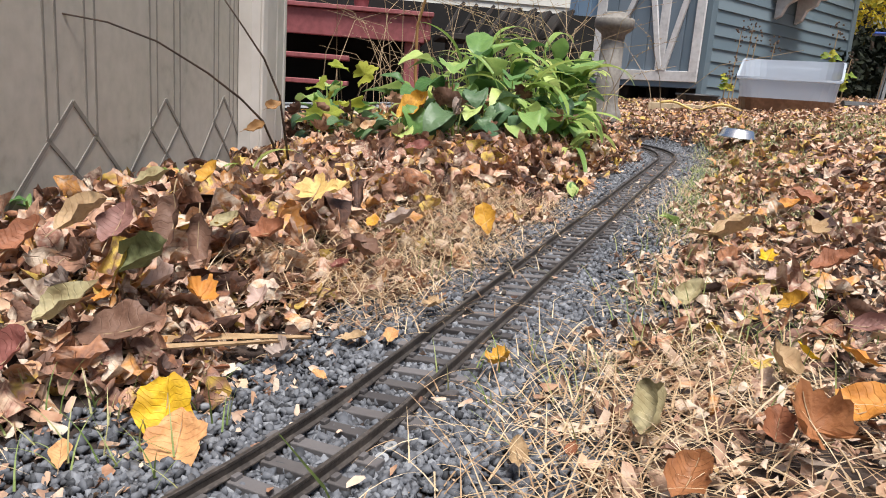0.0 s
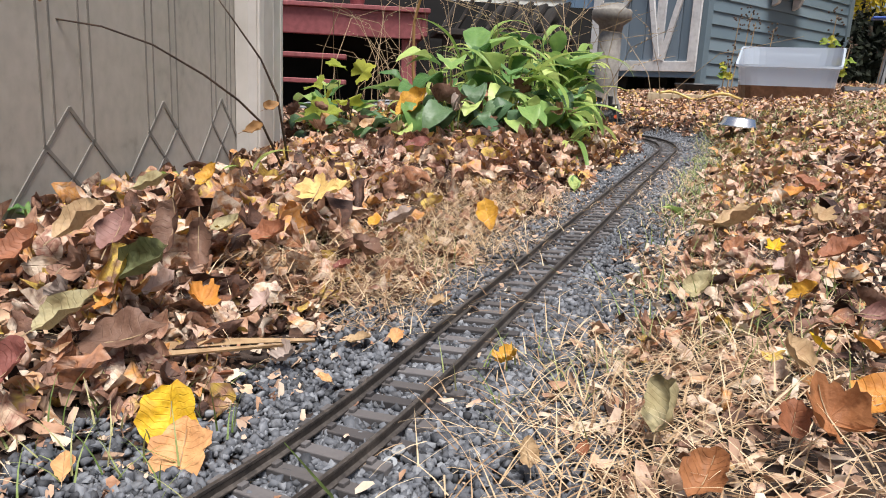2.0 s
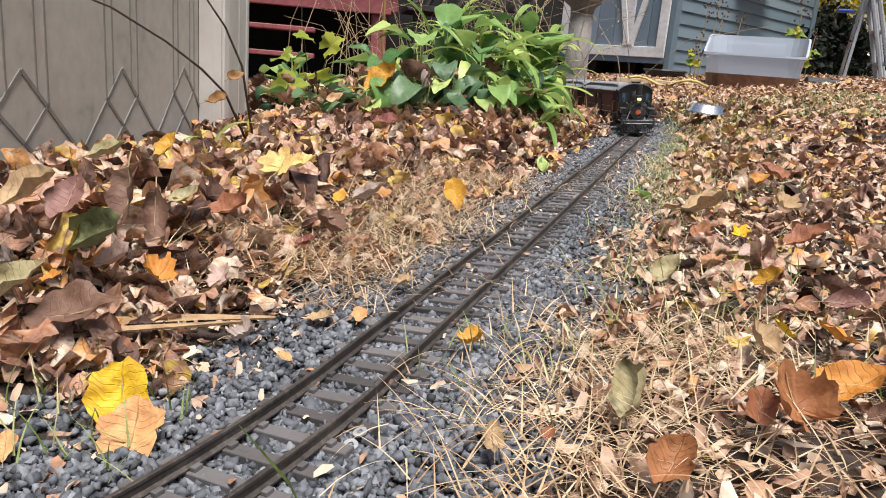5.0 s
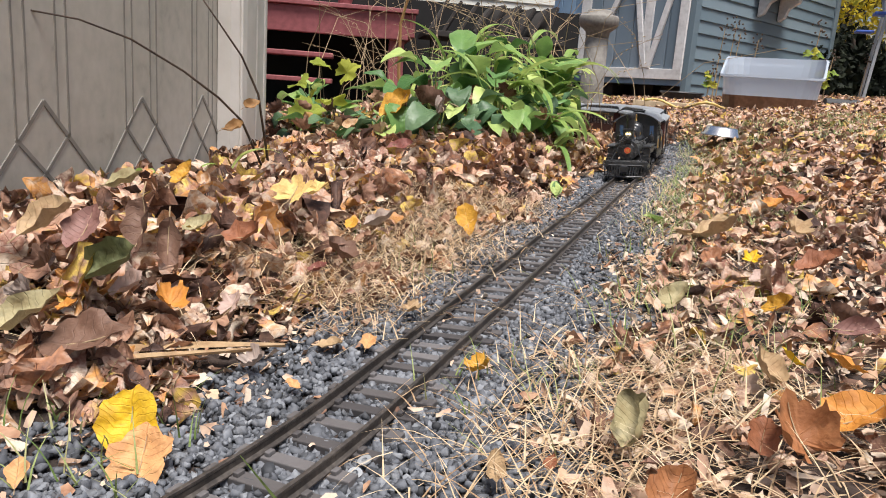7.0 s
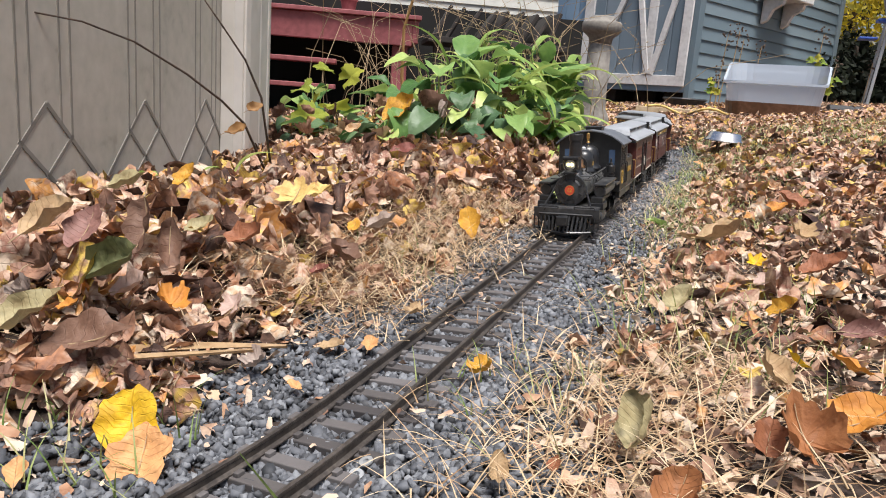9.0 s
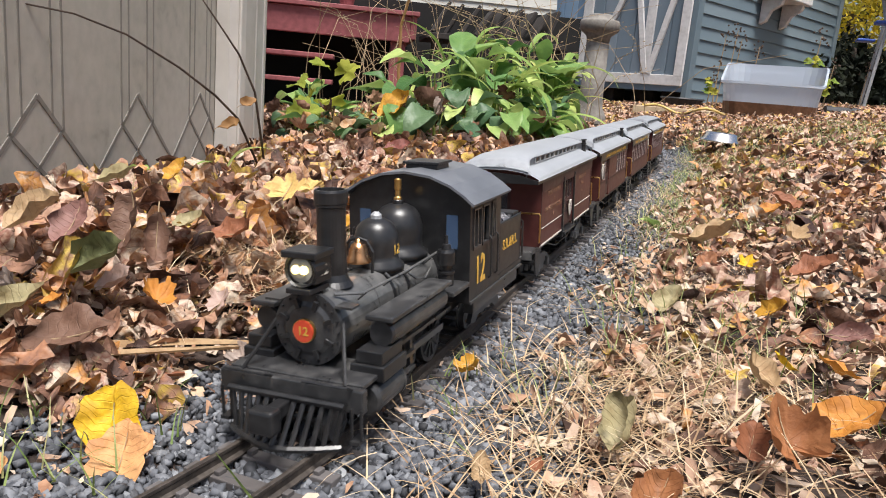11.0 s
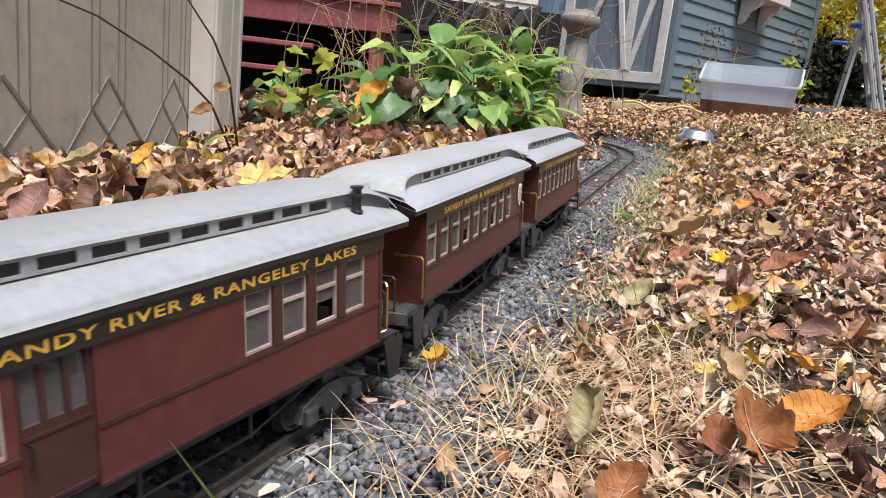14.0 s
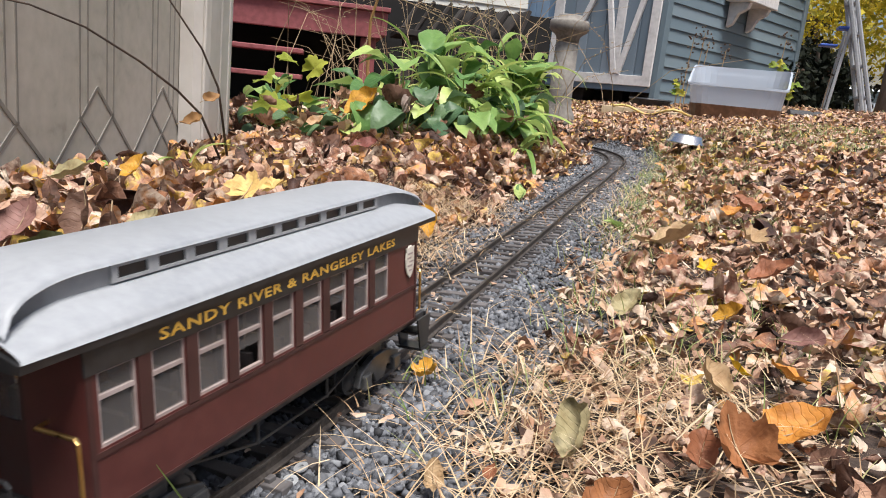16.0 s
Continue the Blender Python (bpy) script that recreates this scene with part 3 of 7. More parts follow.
def pedestal():
    t = thing("garden_pedestal", "weathered grey concrete pedestal standing in plants", "pedestal", m=Matrix.Translation((-0.421, 3.607, -0.024)) @ Matrix.Scale(1.11, 4))
    spin(b := bmesh.new(), [(0.07, 0.05), (0.072, 0.15), (0.066, 0.175), (0.053, 0.2), (0.049, 0.24), (0.047, 0.46)], 20)
    part("shaft", b, CONCRETE, t, smooth=True)
    spin(b := bmesh.new(), [(0.045, 0.455), (0.05, 0.485), (0.072, 0.503), (0.081, 0.512), (0.081, 0.540), (0.076, 0.548), (0.052, 0.551), (0.05, 0.566), (0.046, 0.57), (0, 0.57)], 20)
    part("cap", b, CONCRETE, t, "stained rounded concrete cap", smooth=True)


def bowl_and_odds():
    t = thing("pet_bowl", "shiny stainless steel pet bowl upside down on leaves", "bowl", m=Matrix.Translation((0.18, 2.515, 0.135)) @ pose(0, 0, 0, 0, 3, 0))
    spin(b := bmesh.new(), [(0.058, 0.0), (0.06, 0.0015), (0.058, 0.005), (0.051, 0.009), (0.046, 0.025), (0.043, 0.028), (0, 0.028)], 32)
    part("shell", b, STEEL, t, smooth=True)
    t = thing("timber_board", "pale timber board lying on the ground", "board", m=frame_of((-0.35, 4.6, 0.2), (0.99, 0.1, 0)))
    box(b := bmesh.new(), 0.0, 0.5, -0.05, 0.05, -0.02, 0.03, 0.004)
    part("plank", b, PINE, t)
    t = thing("garden_hose", "yellow garden hose lying in a loop on leaves", "hose", m=Matrix.Translation((0.0, 4.3, 0.2)))
    pts = [(-0.25 + 0.04 * k, 0.12 * math.sin(k * 0.6), 0.02 + 0.02 * math.sin(k * 0.9 + 0.6)) for k in range(13)]
    rod(b := bmesh.new(), pts, 0.007, 8)
    part("tube", b, HOSE, t, smooth=True)
    t = thing("plastic_tray", "black plastic tray on the ground by the shed", "tray", m=frame_of((-0.2, 6.4, 0.235), (0.95, -0.3, 0)))
    spin(b := bmesh.new(), [(0.13, 0.0), (0.16, 0.07), (0.175, 0.075), (0.17, 0.085), (0.15, 0.075), (0.12, 0.02), (0, 0.02)], 14)
    part("shell", b, BLACK_PLASTIC, t)
    t = thing("downpipe", "grey plastic pipe end lying on the leaves", "pipe", m=frame_of((0.72, 5.3, 0.29), (0.95, 0.3, 0)))
    spin(b := bmesh.new(), [(0.03, 0.0), (0.034, 0.0), (0.034, 0.2), (0.028, 0.2), (0.028, 0.02), (0, 0.02)], 14, pose(0, 0, 0, 0, 90, 0))
    part("tube", b, BLACK_PLASTIC, t)


def washers():
    for k, (x, y, z) in enumerate(((0.036, 0.478, -0.009), (0.035, 0.468, -0.012))):
        t = thing("washer", "small pale metal washer lying on the ballast", "washer", "washers by the rail", m=LEAN @ pose(x, y, z, 14, -10 + 20 * k, 0))
        spin(b := bmesh.new(), [(0.0018, 0.0), (0.0042, 0.0), (0.0042, 0.0011), (0.0018, 0.0011), (0.0018, 0.0)], 20)
        part("ring", b, ALU, t)


def leaf_cloud(n, centre, spread, size, seed, mat, name, parent, label=""):
    """A loose crown of small folded leaves in uneven clumps."""
    g = np.random.RandomState(seed)
    clumps = g.normal(0, 1, (max(6, n // 90), 3)) * 0.55
    c = clumps[g.randint(0, len(clumps), n)] + g.normal(0, 0.22, (n, 3))
    c = np.array(centre) + c * np.array(spread)
    u = g.normal(0, 1, (n, 3))
    u /= np.linalg.norm(u, axis=1, keepdims=True)
    v = np.cross(u, g.normal(0, 1, (n, 3)))
    v /= np.linalg.norm(v, axis=1, keepdims=True)
    w = np.cross(u, v)
    s = size * g.uniform(0.6, 1.4, (n, 1))
    verts = np.stack([c - u * s, c + v * s * 0.55 + w * s * 0.2, c + u * s, c - v * s * 0.55 + w * s * 0.2], 1).reshape(-1, 3)
    i = np.arange(n) * 4
    me = arrays_mesh(name, verts, [np.concatenate([np.stack([i, i + 1, i + 2], -1), np.stack([i, i + 2, i + 3], -1)])], mat)
    ob = new(name, me)
    ob.parent = parent
    if label:
        ob["label"] = label
    return ob


def distance():
    t = thing("tree", "old tree with dark bark and yellow autumn crown", "tree", m=Matrix.Translation((2.12, 9.3, 0.3)))
    b = bmesh.new()
    rod(b, [(0, 0, -0.1), (0.02, 0, 0.4), (-0.02, 0, 1.0), (0.05, 0.1, 1.8), (0.1, 0.2, 3.0)], 0.2, 14, 0.5)
    rod(b, [(0.05, 0, 0.55), (0.35, -0.05, 0.72), (0.7, 0, 0.95), (1.2, 0.1, 1.5)], 0.12, 10, 0.5)
    part("trunk", b, BARK, t, smooth=True)
    leaf_cloud(9000, (0.2, 1.5, 2.6), (2.0, 1.5, 1.0), 0.045, 5, YELLOW_LEAF, "crown", t)
    for k, (x, y, z, s) in enumerate(((-0.6, 21, 2.3, 2.4), (2.6, 22, 2.8, 2.6), (5.6, 21, 2.6, 2.6), (-4.0, 24, 3.0, 3.0), (9, 22, 3, 3))):
        t = thing("tree", "yellow-green autumn tree in the distance", "tree", "far trees", m=Matrix.Translation((x, y, 0.6)))
        rod(b := bmesh.new(), [(0, 0, -0.4), (0.1, 0, 1.0), (0, 0.1, 2.4)], 0.2, 8, 0.4)
        part("trunk", b, BARK, t)
        leaf_cloud(6500, (0, 0, z), (s * 0.9, s * 0.8, s * 0.75), 0.075, 20 + k, YELLOW_LEAF, "crown", t)
    t = thing("hedge", "dark evergreen hedge beside the shed", "hedge", m=Matrix.Translation((1.42, 10.4, 0.35)))
    leaf_cloud(9000, (0.0, 0, 0.25), (0.40, 0.4, 0.46), 0.045, 9, HEDGE_LEAF, "foliage", t)
    rod(b := bmesh.new(), [(0, 0, -0.3), (0.02, 0, 0.3), (0, 0, 0.8)], 0.06, 8, 0.4)
    part("trunk", b, BARK, t)
    # step ladder
    t = thing("step_ladder", "silver aluminium step ladder standing open with blue tray", "ladder", m=Matrix.Translation((1.36, 7.05, 0.33)))
    for x in (0.0, 0.06):
        for y in (-0.1, 0.12):
            rod(b := bmesh.new(), [(x + 0.08, y, 0.0), (x * 0.6 - 0.38, y * 0.7 + 0.06, 1.6)], 0.017, 6)
            part("rail", b, ALU, t)
    for y in (-0.04, 0.2):
        rod(b := bmesh.new(), [(-0.2, y, 0.0), (-0.12, y * 0.8 + 0.05, 0.85)], 0.013, 6)
        part("rear_leg", b, ALU, t)
    for k in range(6):
        f = (k + 0.7) / 6.5
        box(b := bmesh.new(), 0.07 - f * 0.46, 0.15 - f * 0.47, -0.09 + f * 0.06, 0.12 + f * 0.03, f * 1.6 - 0.012, f * 1.6 + 0.012, 0.003)
        part("step", b, ALU, t)
    box(b := bmesh.new(), -0.33, -0.2, 0.0, 0.14, 0.56, 0.58, 0.006)
    part("tray", b, BLUE_PLASTIC, t, "blue plastic tray")
    box(b := bmesh.new(), -0.22, -0.12, 0.0, 0.14, 0.70, 0.725, 0.006)
    part("top_cap", b, BLUE_PLASTIC, t, "blue plastic cap")
    # parked car far behind
    t = thing("car", "pale parked car in the distance", "car", m=Matrix.Translation((2.9, 16.5, 0.25)) @ pose(0, 0, 0, 0, 0, 20))
    b = bmesh.new()
    extrude(b, [(-1.1, 0.2), (1.1, 0.2), (1.15, 0.45), (0.7, 0.55), (0.45, 0.8), (-0.5, 0.8), (-0.8, 0.55), (-1.12, 0.48)], "y", -0.45, 0.45, bevel=0.05)
    part("body", b, CAR_PAINT, t)
    b = bmesh.new()
    extrude(b, [(0.62, 0.56), (0.42, 0.76), (-0.46, 0.76), (-0.7, 0.56)], "y", -0.458, 0.458)
    part("window", b, CAR_GLASS, t)
    for x in (-0.7, 0.7):
        for y in (-0.42, 0.42):
            spin(b := bmesh.new(), [(0.1, -0.05), (0.19, -0.05), (0.19, 0.05), (0.1, 0.05)], 16, pose(x, y, 0.19, 90, 0, 0))
            part("wheel", b, BLACK_PLASTIC, t)
    # neighbour's house
    t = thing("house", "pale neighbouring house beyond the yard", "house", m=Matrix.Translation((5.5, 26, 0)))
    box(b := bmesh.new(), -3.5, 3.5, 0, 5, 0, 3.0)
    part("wall", b, WHITE, t)
    extrude(b := bmesh.new(), [(-3.8, 2.9), (0, 4.6), (3.8, 2.9), (3.8, 3.1), (0, 4.9), (-3.8, 3.1)], "y", -0.3, 5.3)
    part("roof", b, DARK, t)
    for x in (-2, 0.2, 2):
        box(b := bmesh.new(), x - 0.4, x + 0.4, -0.03, 0.05, 1.2, 2.2, 0.01)
        part("window", b, CAR_GLASS, t)


pool()
shed()
deck()
storage_tub()
pedestal()
bowl_and_odds()
washers()
distance()


# ---- the train ----
MAROON = material("maroon_paint", [(0.064, 0.017, 0.015), (0.084, 0.022, 0.019), (0.108, 0.033, 0.027)], 0.45, 0, 120, 14, 0.08, depth=0.0004)
MAROON_DARK = material("dark_maroon_panel", [(0.036, 0.013, 0.012), (0.048, 0.017, 0.015), (0.062, 0.023, 0.019)], 0.5, 0, 120, 14, 0.1, depth=0.0004)
ROOF_GREY = material("dusty_grey_roof", [(0.245, 0.26, 0.28), (0.295, 0.31, 0.33), (0.34, 0.355, 0.375)], 0.42, 0, 180, 9, 0.1, depth=0.0004)
CLERE = material("pale_grey_clerestory", [(0.22, 0.225, 0.23), (0.3, 0.305, 0.31), (0.36, 0.365, 0.37)], 0.6, 0, 150, 14, 0.1, depth=0.0004)
BLACK = material("satin_black_paint", [(0.009, 0.009, 0.0095), (0.015, 0.015, 0.016), (0.03, 0.03, 0.03)], 0.36, 0, 150, 20, 0.1, spec=0.6, depth=0.0004)
DUSTY = material("dusty_black_paint", [(0.016, 0.016, 0.0165), (0.036, 0.036, 0.037), (0.10, 0.098, 0.095)], 0.32, 0, 120, 16, 0.15, spec=0.6, depth=0.0004)
BOILER = material("boiler_grey_paint", [(0.09, 0.09, 0.09), (0.15, 0.15, 0.147), (0.25, 0.245, 0.235)], 0.3, 0.45, 110, 14, 0.08, depth=0.0004)
CAB_ROOF = material("dark_slate_roof", [(0.075, 0.081, 0.094), (0.115, 0.123, 0.138), (0.155, 0.164, 0.18)], 0.4, 0, 120, 14, 0.1, depth=0.0004)
GOLD = material("gold_lettering", [(0.5, 0.28, 0.04), (0.62, 0.37, 0.06), (0.7, 0.44, 0.09)], 0.5, 0, 200, 20, 0.0)
FADED = material("faded_gold_lettering", [(0.17, 0.085, 0.05), (0.22, 0.115, 0.065), (0.27, 0.15, 0.085)], 0.6, 0, 200, 20, 0.0)
BRASS = material("brass", [(0.55, 0.33, 0.1), (0.7, 0.45, 0.16), (0.78, 0.54, 0.22)], 0.32, 1.0, 120, 12, 0.05)
COPPER = material("bell_bronze", [(0.5, 0.24, 0.1), (0.62, 0.32, 0.15), (0.7, 0.4, 0.2)], 0.3, 1.0, 120, 12, 0.05)
RED_PLATE = material("red_number_plate", [(0.5, 0.05, 0.02), (0.6, 0.07, 0.03), (0.65, 0.1, 0.04)], 0.5, 0, 120, 12, 0.05)
SHIELD = material("cream_shield", [(0.5, 0.46, 0.38), (0.62, 0.58, 0.5), (0.7, 0.66, 0.58)], 0.6, 0, 160, 20, 0.2, depth=0.0005)
FRAME_PINK = material("window_sash_paint", [(0.26, 0.2, 0.185), (0.34, 0.275, 0.255), (0.42, 0.345, 0.325)], 0.5, 0, 160, 20, 0.05)
PANE = glassy("window_pane", (0.2, 0.19, 0.185), 0.08, 0.28)
PANE_BLUE = glassy("blue_tinted_pane", (0.09, 0.15, 0.26), 0.1, 0.7)
INSIDE = material("dim_interior", [(0.08, 0.06, 0.055), (0.13, 0.1, 0.09), (0.18, 0.145, 0.13)], 0.8, 0, 60, 12, 0.1)
COAL = material("coal", [(0.05, 0.05, 0.055), (0.11, 0.11, 0.12), (0.2, 0.2, 0.22)], 0.5, 0, 200, 40, 0.4, "island", depth=0.0006)
LAMP = glow("headlamp_glow", (1.0, 0.8, 0.3), 1.6)
LAMP_GLASS = material("headlamp_lens", [(0.34, 0.33, 0.27), (0.42, 0.4, 0.33), (0.48, 0.46, 0.4)], 0.2, 0, 100, 10, 0.0)


def letters(text, size, mat, parent, m, spread=1.0, wide=1.0, name="lettering", label="", fit=0.0):
    """Raised lettering as a mesh, laid by m (text runs along its x, up its y)."""
    cu = bpy.data.curves.new("text", "FONT")
    cu.body, cu.size, cu.extrude, cu.space_character, cu.align_x, cu.align_y = text, size, 0.00012, spread, "CENTER", "CENTER"
    cu.offset = size * 0.02
    cu.resolution_u = 2
    tmp = bpy.data.objects.new("text", cu)
    scene.collection.objects.link(tmp)
    bpy.context.view_layer.update()
    me = bpy.data.meshes.new_from_object(tmp)
    bpy.data.objects.remove(tmp)
    bpy.data.curves.remove(cu)
    if fit:
        xs = [v.co.x for v in me.vertices]
        wide = fit / (max(xs) - min(xs))
    me.transform(m @ Matrix.Diagonal((wide, 1, 1, 1)))
    me.materials.clear()
    me.materials.append(mat)
    ob = new(name, me)
    ob.parent = parent
    if label:
        ob["label"] = label
    return ob


def on_side(y, z, x=0.0491, side=1):
    """Lettering pose on the flank of a vehicle: reads from the front of the train to its rear on the +x side."""
    if side > 0:
        return Matrix(((0, 0, 1, x), (1, 0, 0, y), (0, 1, 0, z), (0, 0, 0, 1)))
    return Matrix(((0, 0, -1, -x), (-1, 0, 0, y), (0, 1, 0, z), (0, 0, 0, 1)))


def wheelset(parent, r, gauge=0.0225, mat=None, y=0.0, name="wheelset", spokes=0):
    b = bmesh.new()
    for s in (-1, 1):
        spin(b, [(r * 0.35, -0.0025), (r * 0.8, -0.002), (r * 0.84, -0.003), (r, -0.003), (r, 0.002), (r + 0.0018, 0.002), (r + 0.0018, 0.0034), (r * 0.84, 0.0034), (r * 0.8, 0.001), (r * 0.3, 0.002)], 18, pose(s * gauge, 0, 0, 0, -90 * s, 0))
        for k in range(spokes):
            a = 360 * k / spokes
            box(b, -0.0008, 0.0008, -0.0012, 0.0012, 0.002, r * 0.85, 0, pose(s * (gauge + 0.0028), 0, 0, a, 0, 0))
    rod(b, [(-gauge, 0, 0), (gauge, 0, 0)], 0.0018, 8)
    ob = part(name, b, mat or DUSTY, parent)
    ob.matrix_basis = pose(0, y, r)
    return ob


WHEELS = []


def truck(car, y):
    """A four-wheel truck with bar side frames; its two wheelsets turn."""
    t = new("truck")
    t.parent = car
    t.matrix_basis = pose(0, y, 0)
    b = bmesh.new()
    for s in (-1, 1):
        x = s * 0.034
        extrude(b, [(-0.03, 0.009), (-0.026, 0.018), (-0.008, 0.024), (0.008, 0.024), (0.026, 0.018), (0.03, 0.009), (0.022, 0.007), (0.01, 0.013), (0.006, 0.005), (-0.006, 0.005), (-0.01, 0.013), (-0.022, 0.007)], "x", x - 0.0025, x + 0.0025, bevel=0.0005)
        for yy in (-0.021, 0.021):
            box(b, x - 0.004, x + 0.005, yy - 0.005, yy + 0.005, 0.006, 0.016, 0.001)
    box(b, -0.034, 0.034, -0.006, 0.006, 0.014, 0.03, 0.001)
    part("side_frame", b, DUSTY, t)
    for yy in (-0.021, 0.021):
        WHEELS.append((wheelset(t, 0.0115, y=yy), yy, 0.0115))
    return t


def deck_line(y):
    """Half width and height of the upper roof's edge at y: it curves down and out to the ends."""
    u = min(1.0, max(0.0, (abs(y) - 0.128) / 0.046))
    return 0.0325 * (1 + 0.30 * u ** 3), 0.1278 - (1 - math.sqrt(max(0.0, 1 - u * u))) * 0.0135


def car_roof(car):
    """Lower roof with rounded eaves, clerestory with vents, and an upper deck that dips to the ends."""
    hw, hl = 0.0515, 0.175
    b = bmesh.new()
    arc = [(-hw, 0.1075), (-hw + 0.0006, 0.1098), (-hw + 0.003, 0.1118), (-0.042, 0.1155), (-0.032, 0.1188), (-0.015, 0.1215), (0, 0.122), (0.015, 0.1215), (0.032, 0.1188), (0.042, 0.1155), (hw - 0.003, 0.1118), (hw - 0.0006, 0.1098), (hw, 0.1075)]
    rows = []
    for k in range(33):
        y = -hl + 2 * hl * k / 32
        end = smooth01((abs(y) - 0.14) / (hl - 0.14))
        rows.append([b.verts.new((x, y, z - float(end) * (z - 0.1085) * 0.3)) for x, z in arc])
    for p, q in zip(rows, rows[1:]):
        for k in range(len(p) - 1):
            b.faces.new((p[k], p[k + 1], q[k + 1], q[k]))
    bmesh.ops.solidify(b, geom=b.faces[:], thickness=-0.0016)
    bmesh.ops.recalc_face_normals(b, faces=b.faces[:])
    roof = part("roof", b, ROOF_GREY, car, "dusty light grey roof", smooth=True)
    b = bmesh.new()
    for s in (-1, 1):
        box(b, s * 0.0496, s * 0.0511, -0.1745, 0.1745, 0.1045, 0.1078)
        extrude(b, [(-0.051, 0.1045), (0.051, 0.1045), (0.051, 0.1078), (0.03, 0.1128), (0, 0.1145), (-0.03, 0.1128), (-0.051, 0.1078)], "y", s * 0.1735, s * 0.1757)
    part("eave_board", b, BLACK, roof, "black eave board")
    roof.location.z = 0.0015
    b = bmesh.new()
    rows = []
    top = [(-1.0, 0.0), (-0.985, 0.0012), (-0.93, 0.0022), (-0.6, 0.0046), (-0.3, 0.0058), (0, 0.0062), (0.3, 0.0058), (0.6, 0.0046), (0.93, 0.0022), (0.985, 0.0012), (1.0, 0.0)]
    n = 56
    for k in range(n + 1):
        y = -0.174 + 0.348 * k / n
        wide, high = deck_line(y)
        rows.append([b.verts.new((x * wide, y, high + z)) for x, z in top])
    for p, q in zip(rows, rows[1:]):
        for k in range(len(p) - 1):
            b.faces.new((p[k], p[k + 1], q[k + 1], q[k]))
    bmesh.ops.solidify(b, geom=b.faces[:], thickness=-0.0012)
    bmesh.ops.recalc_face_normals(b, faces=b.faces[:])
    part("upper_deck", b, ROOF_GREY, roof, "dusty light grey upper roof", smooth=True)
    for s in (-1, 1):
        b = bmesh.new()
        rows = []
        for k in range(n + 1):
            y = -0.172 + 0.344 * k / n
            wide, high = deck_line(y)
            rows.append([b.verts.new((s * (wide - 0.004), y, 0.1105)), b.verts.new((s * (wide - 0.0036), y, max(0.111, high)))])
        for p, q in zip(rows, rows[1:]):
            b.faces.new((p[0], q[0], q[1], p[1]))
        bmesh.ops.solidify(b, geom=b.faces[:], thickness=0.0012)
        bmesh.ops.recalc_face_normals(b, faces=b.faces[:])
        part("clerestory_side", b, CLERE, roof, "pale grey clerestory side")
        for k in range(10):
            y = -0.105 + 0.0233 * k
            b = bmesh.new()
            box(b, s * 0.0284, s * 0.0295, y - 0.0085, y + 0.0085, 0.1213, 0.1262)
            part("vent", b, BLACK, roof, "dark clerestory vent")
            b = bmesh.new()
            for z0, z1, y0, y1 in ((0.1200, 0.1213, -0.0117, 0.0117), (0.1262, 0.1275, -0.0117, 0.0117), (0.1213, 0.1262, -0.0117, -0.0085), (0.1213, 0.1262, 0.0085, 0.0117)):
                box(b, s * 0.0285, s * 0.0309, y + y0, y + y1, z0, z1)
            part("vent_frame", b, CLERE, roof)
    return roof


def shield_badge(parent, y, z, w=0.012, h=0.020):
    b = bmesh.new()
    outline = [(0, -0.5), (0.3, -0.36), (0.46, -0.15), (0.5, 0.1), (0.42, 0.3), (0.5, 0.44), (0.25, 0.42), (0.12, 0.5), (0, 0.44), (-0.12, 0.5), (-0.25, 0.42), (-0.5, 0.44), (-0.42, 0.3), (-0.5, 0.1), (-0.46, -0.15), (-0.3, -0.36)]
    extrude(b, [(y + u * w, z + v * h) for u, v in outline], "x", 0.0488, 0.0498)
    ob = part("shield", b, SHIELD, parent, "cream shield badge with faint marks")
    b = bmesh.new()
    for k, (u0, u1, v) in enumerate(((-0.3, 0.3, 0.25), (-0.35, 0.1, 0.12), (-0.1, 0.35, 0.0), (-0.3, 0.25, -0.12), (-0.15, 0.15, -0.26))):
        box(b, 0.0497, 0.05005, y + u0 * w, y + u1 * w, z + v * h - 0.0006, z + v * h + 0.0006)
    part("mark", b, FRAME_PINK, ob)


def side_window(parent, y, w=0.0195, z0=0.0650, z1=0.0956, side=1, raised=False):
    """A sash window let into the flank: recessed pane, frame and meeting rail."""
    x = side * 0.0465
    win = new("window")
    win.parent = parent
    b = bmesh.new()
    for y0, y1, a, c in ((-w / 2, w / 2, z0, z0 + 0.0014), (-w / 2, w / 2, z1 - 0.0010, z1), (-w / 2, -w / 2 + 0.0010, z0 + 0.0014, z1 - 0.0010), (w / 2 - 0.0010, w / 2, z0 + 0.0014, z1 - 0.0010), (-w / 2 + 0.0010, w / 2 - 0.0010, (z0 + z1) / 2 + 0.0038, (z0 + z1) / 2 + 0.0056)):
        box(b, x - 0.001, x + 0.0012, y + y0, y + y1, a, c)
    part("sash", b, FRAME_PINK, win, "pinkish worn sash frame")
    b = bmesh.new()
    low = z0 + 0.012 if raised else z0 + 0.0014
    box(b, x - 0.0005, x + 0.0002, y - w / 2 + 0.0010, y + w / 2 - 0.0010, low, z1 - 0.0010)
    part("pane", b, PANE, win, "dusty window pane")


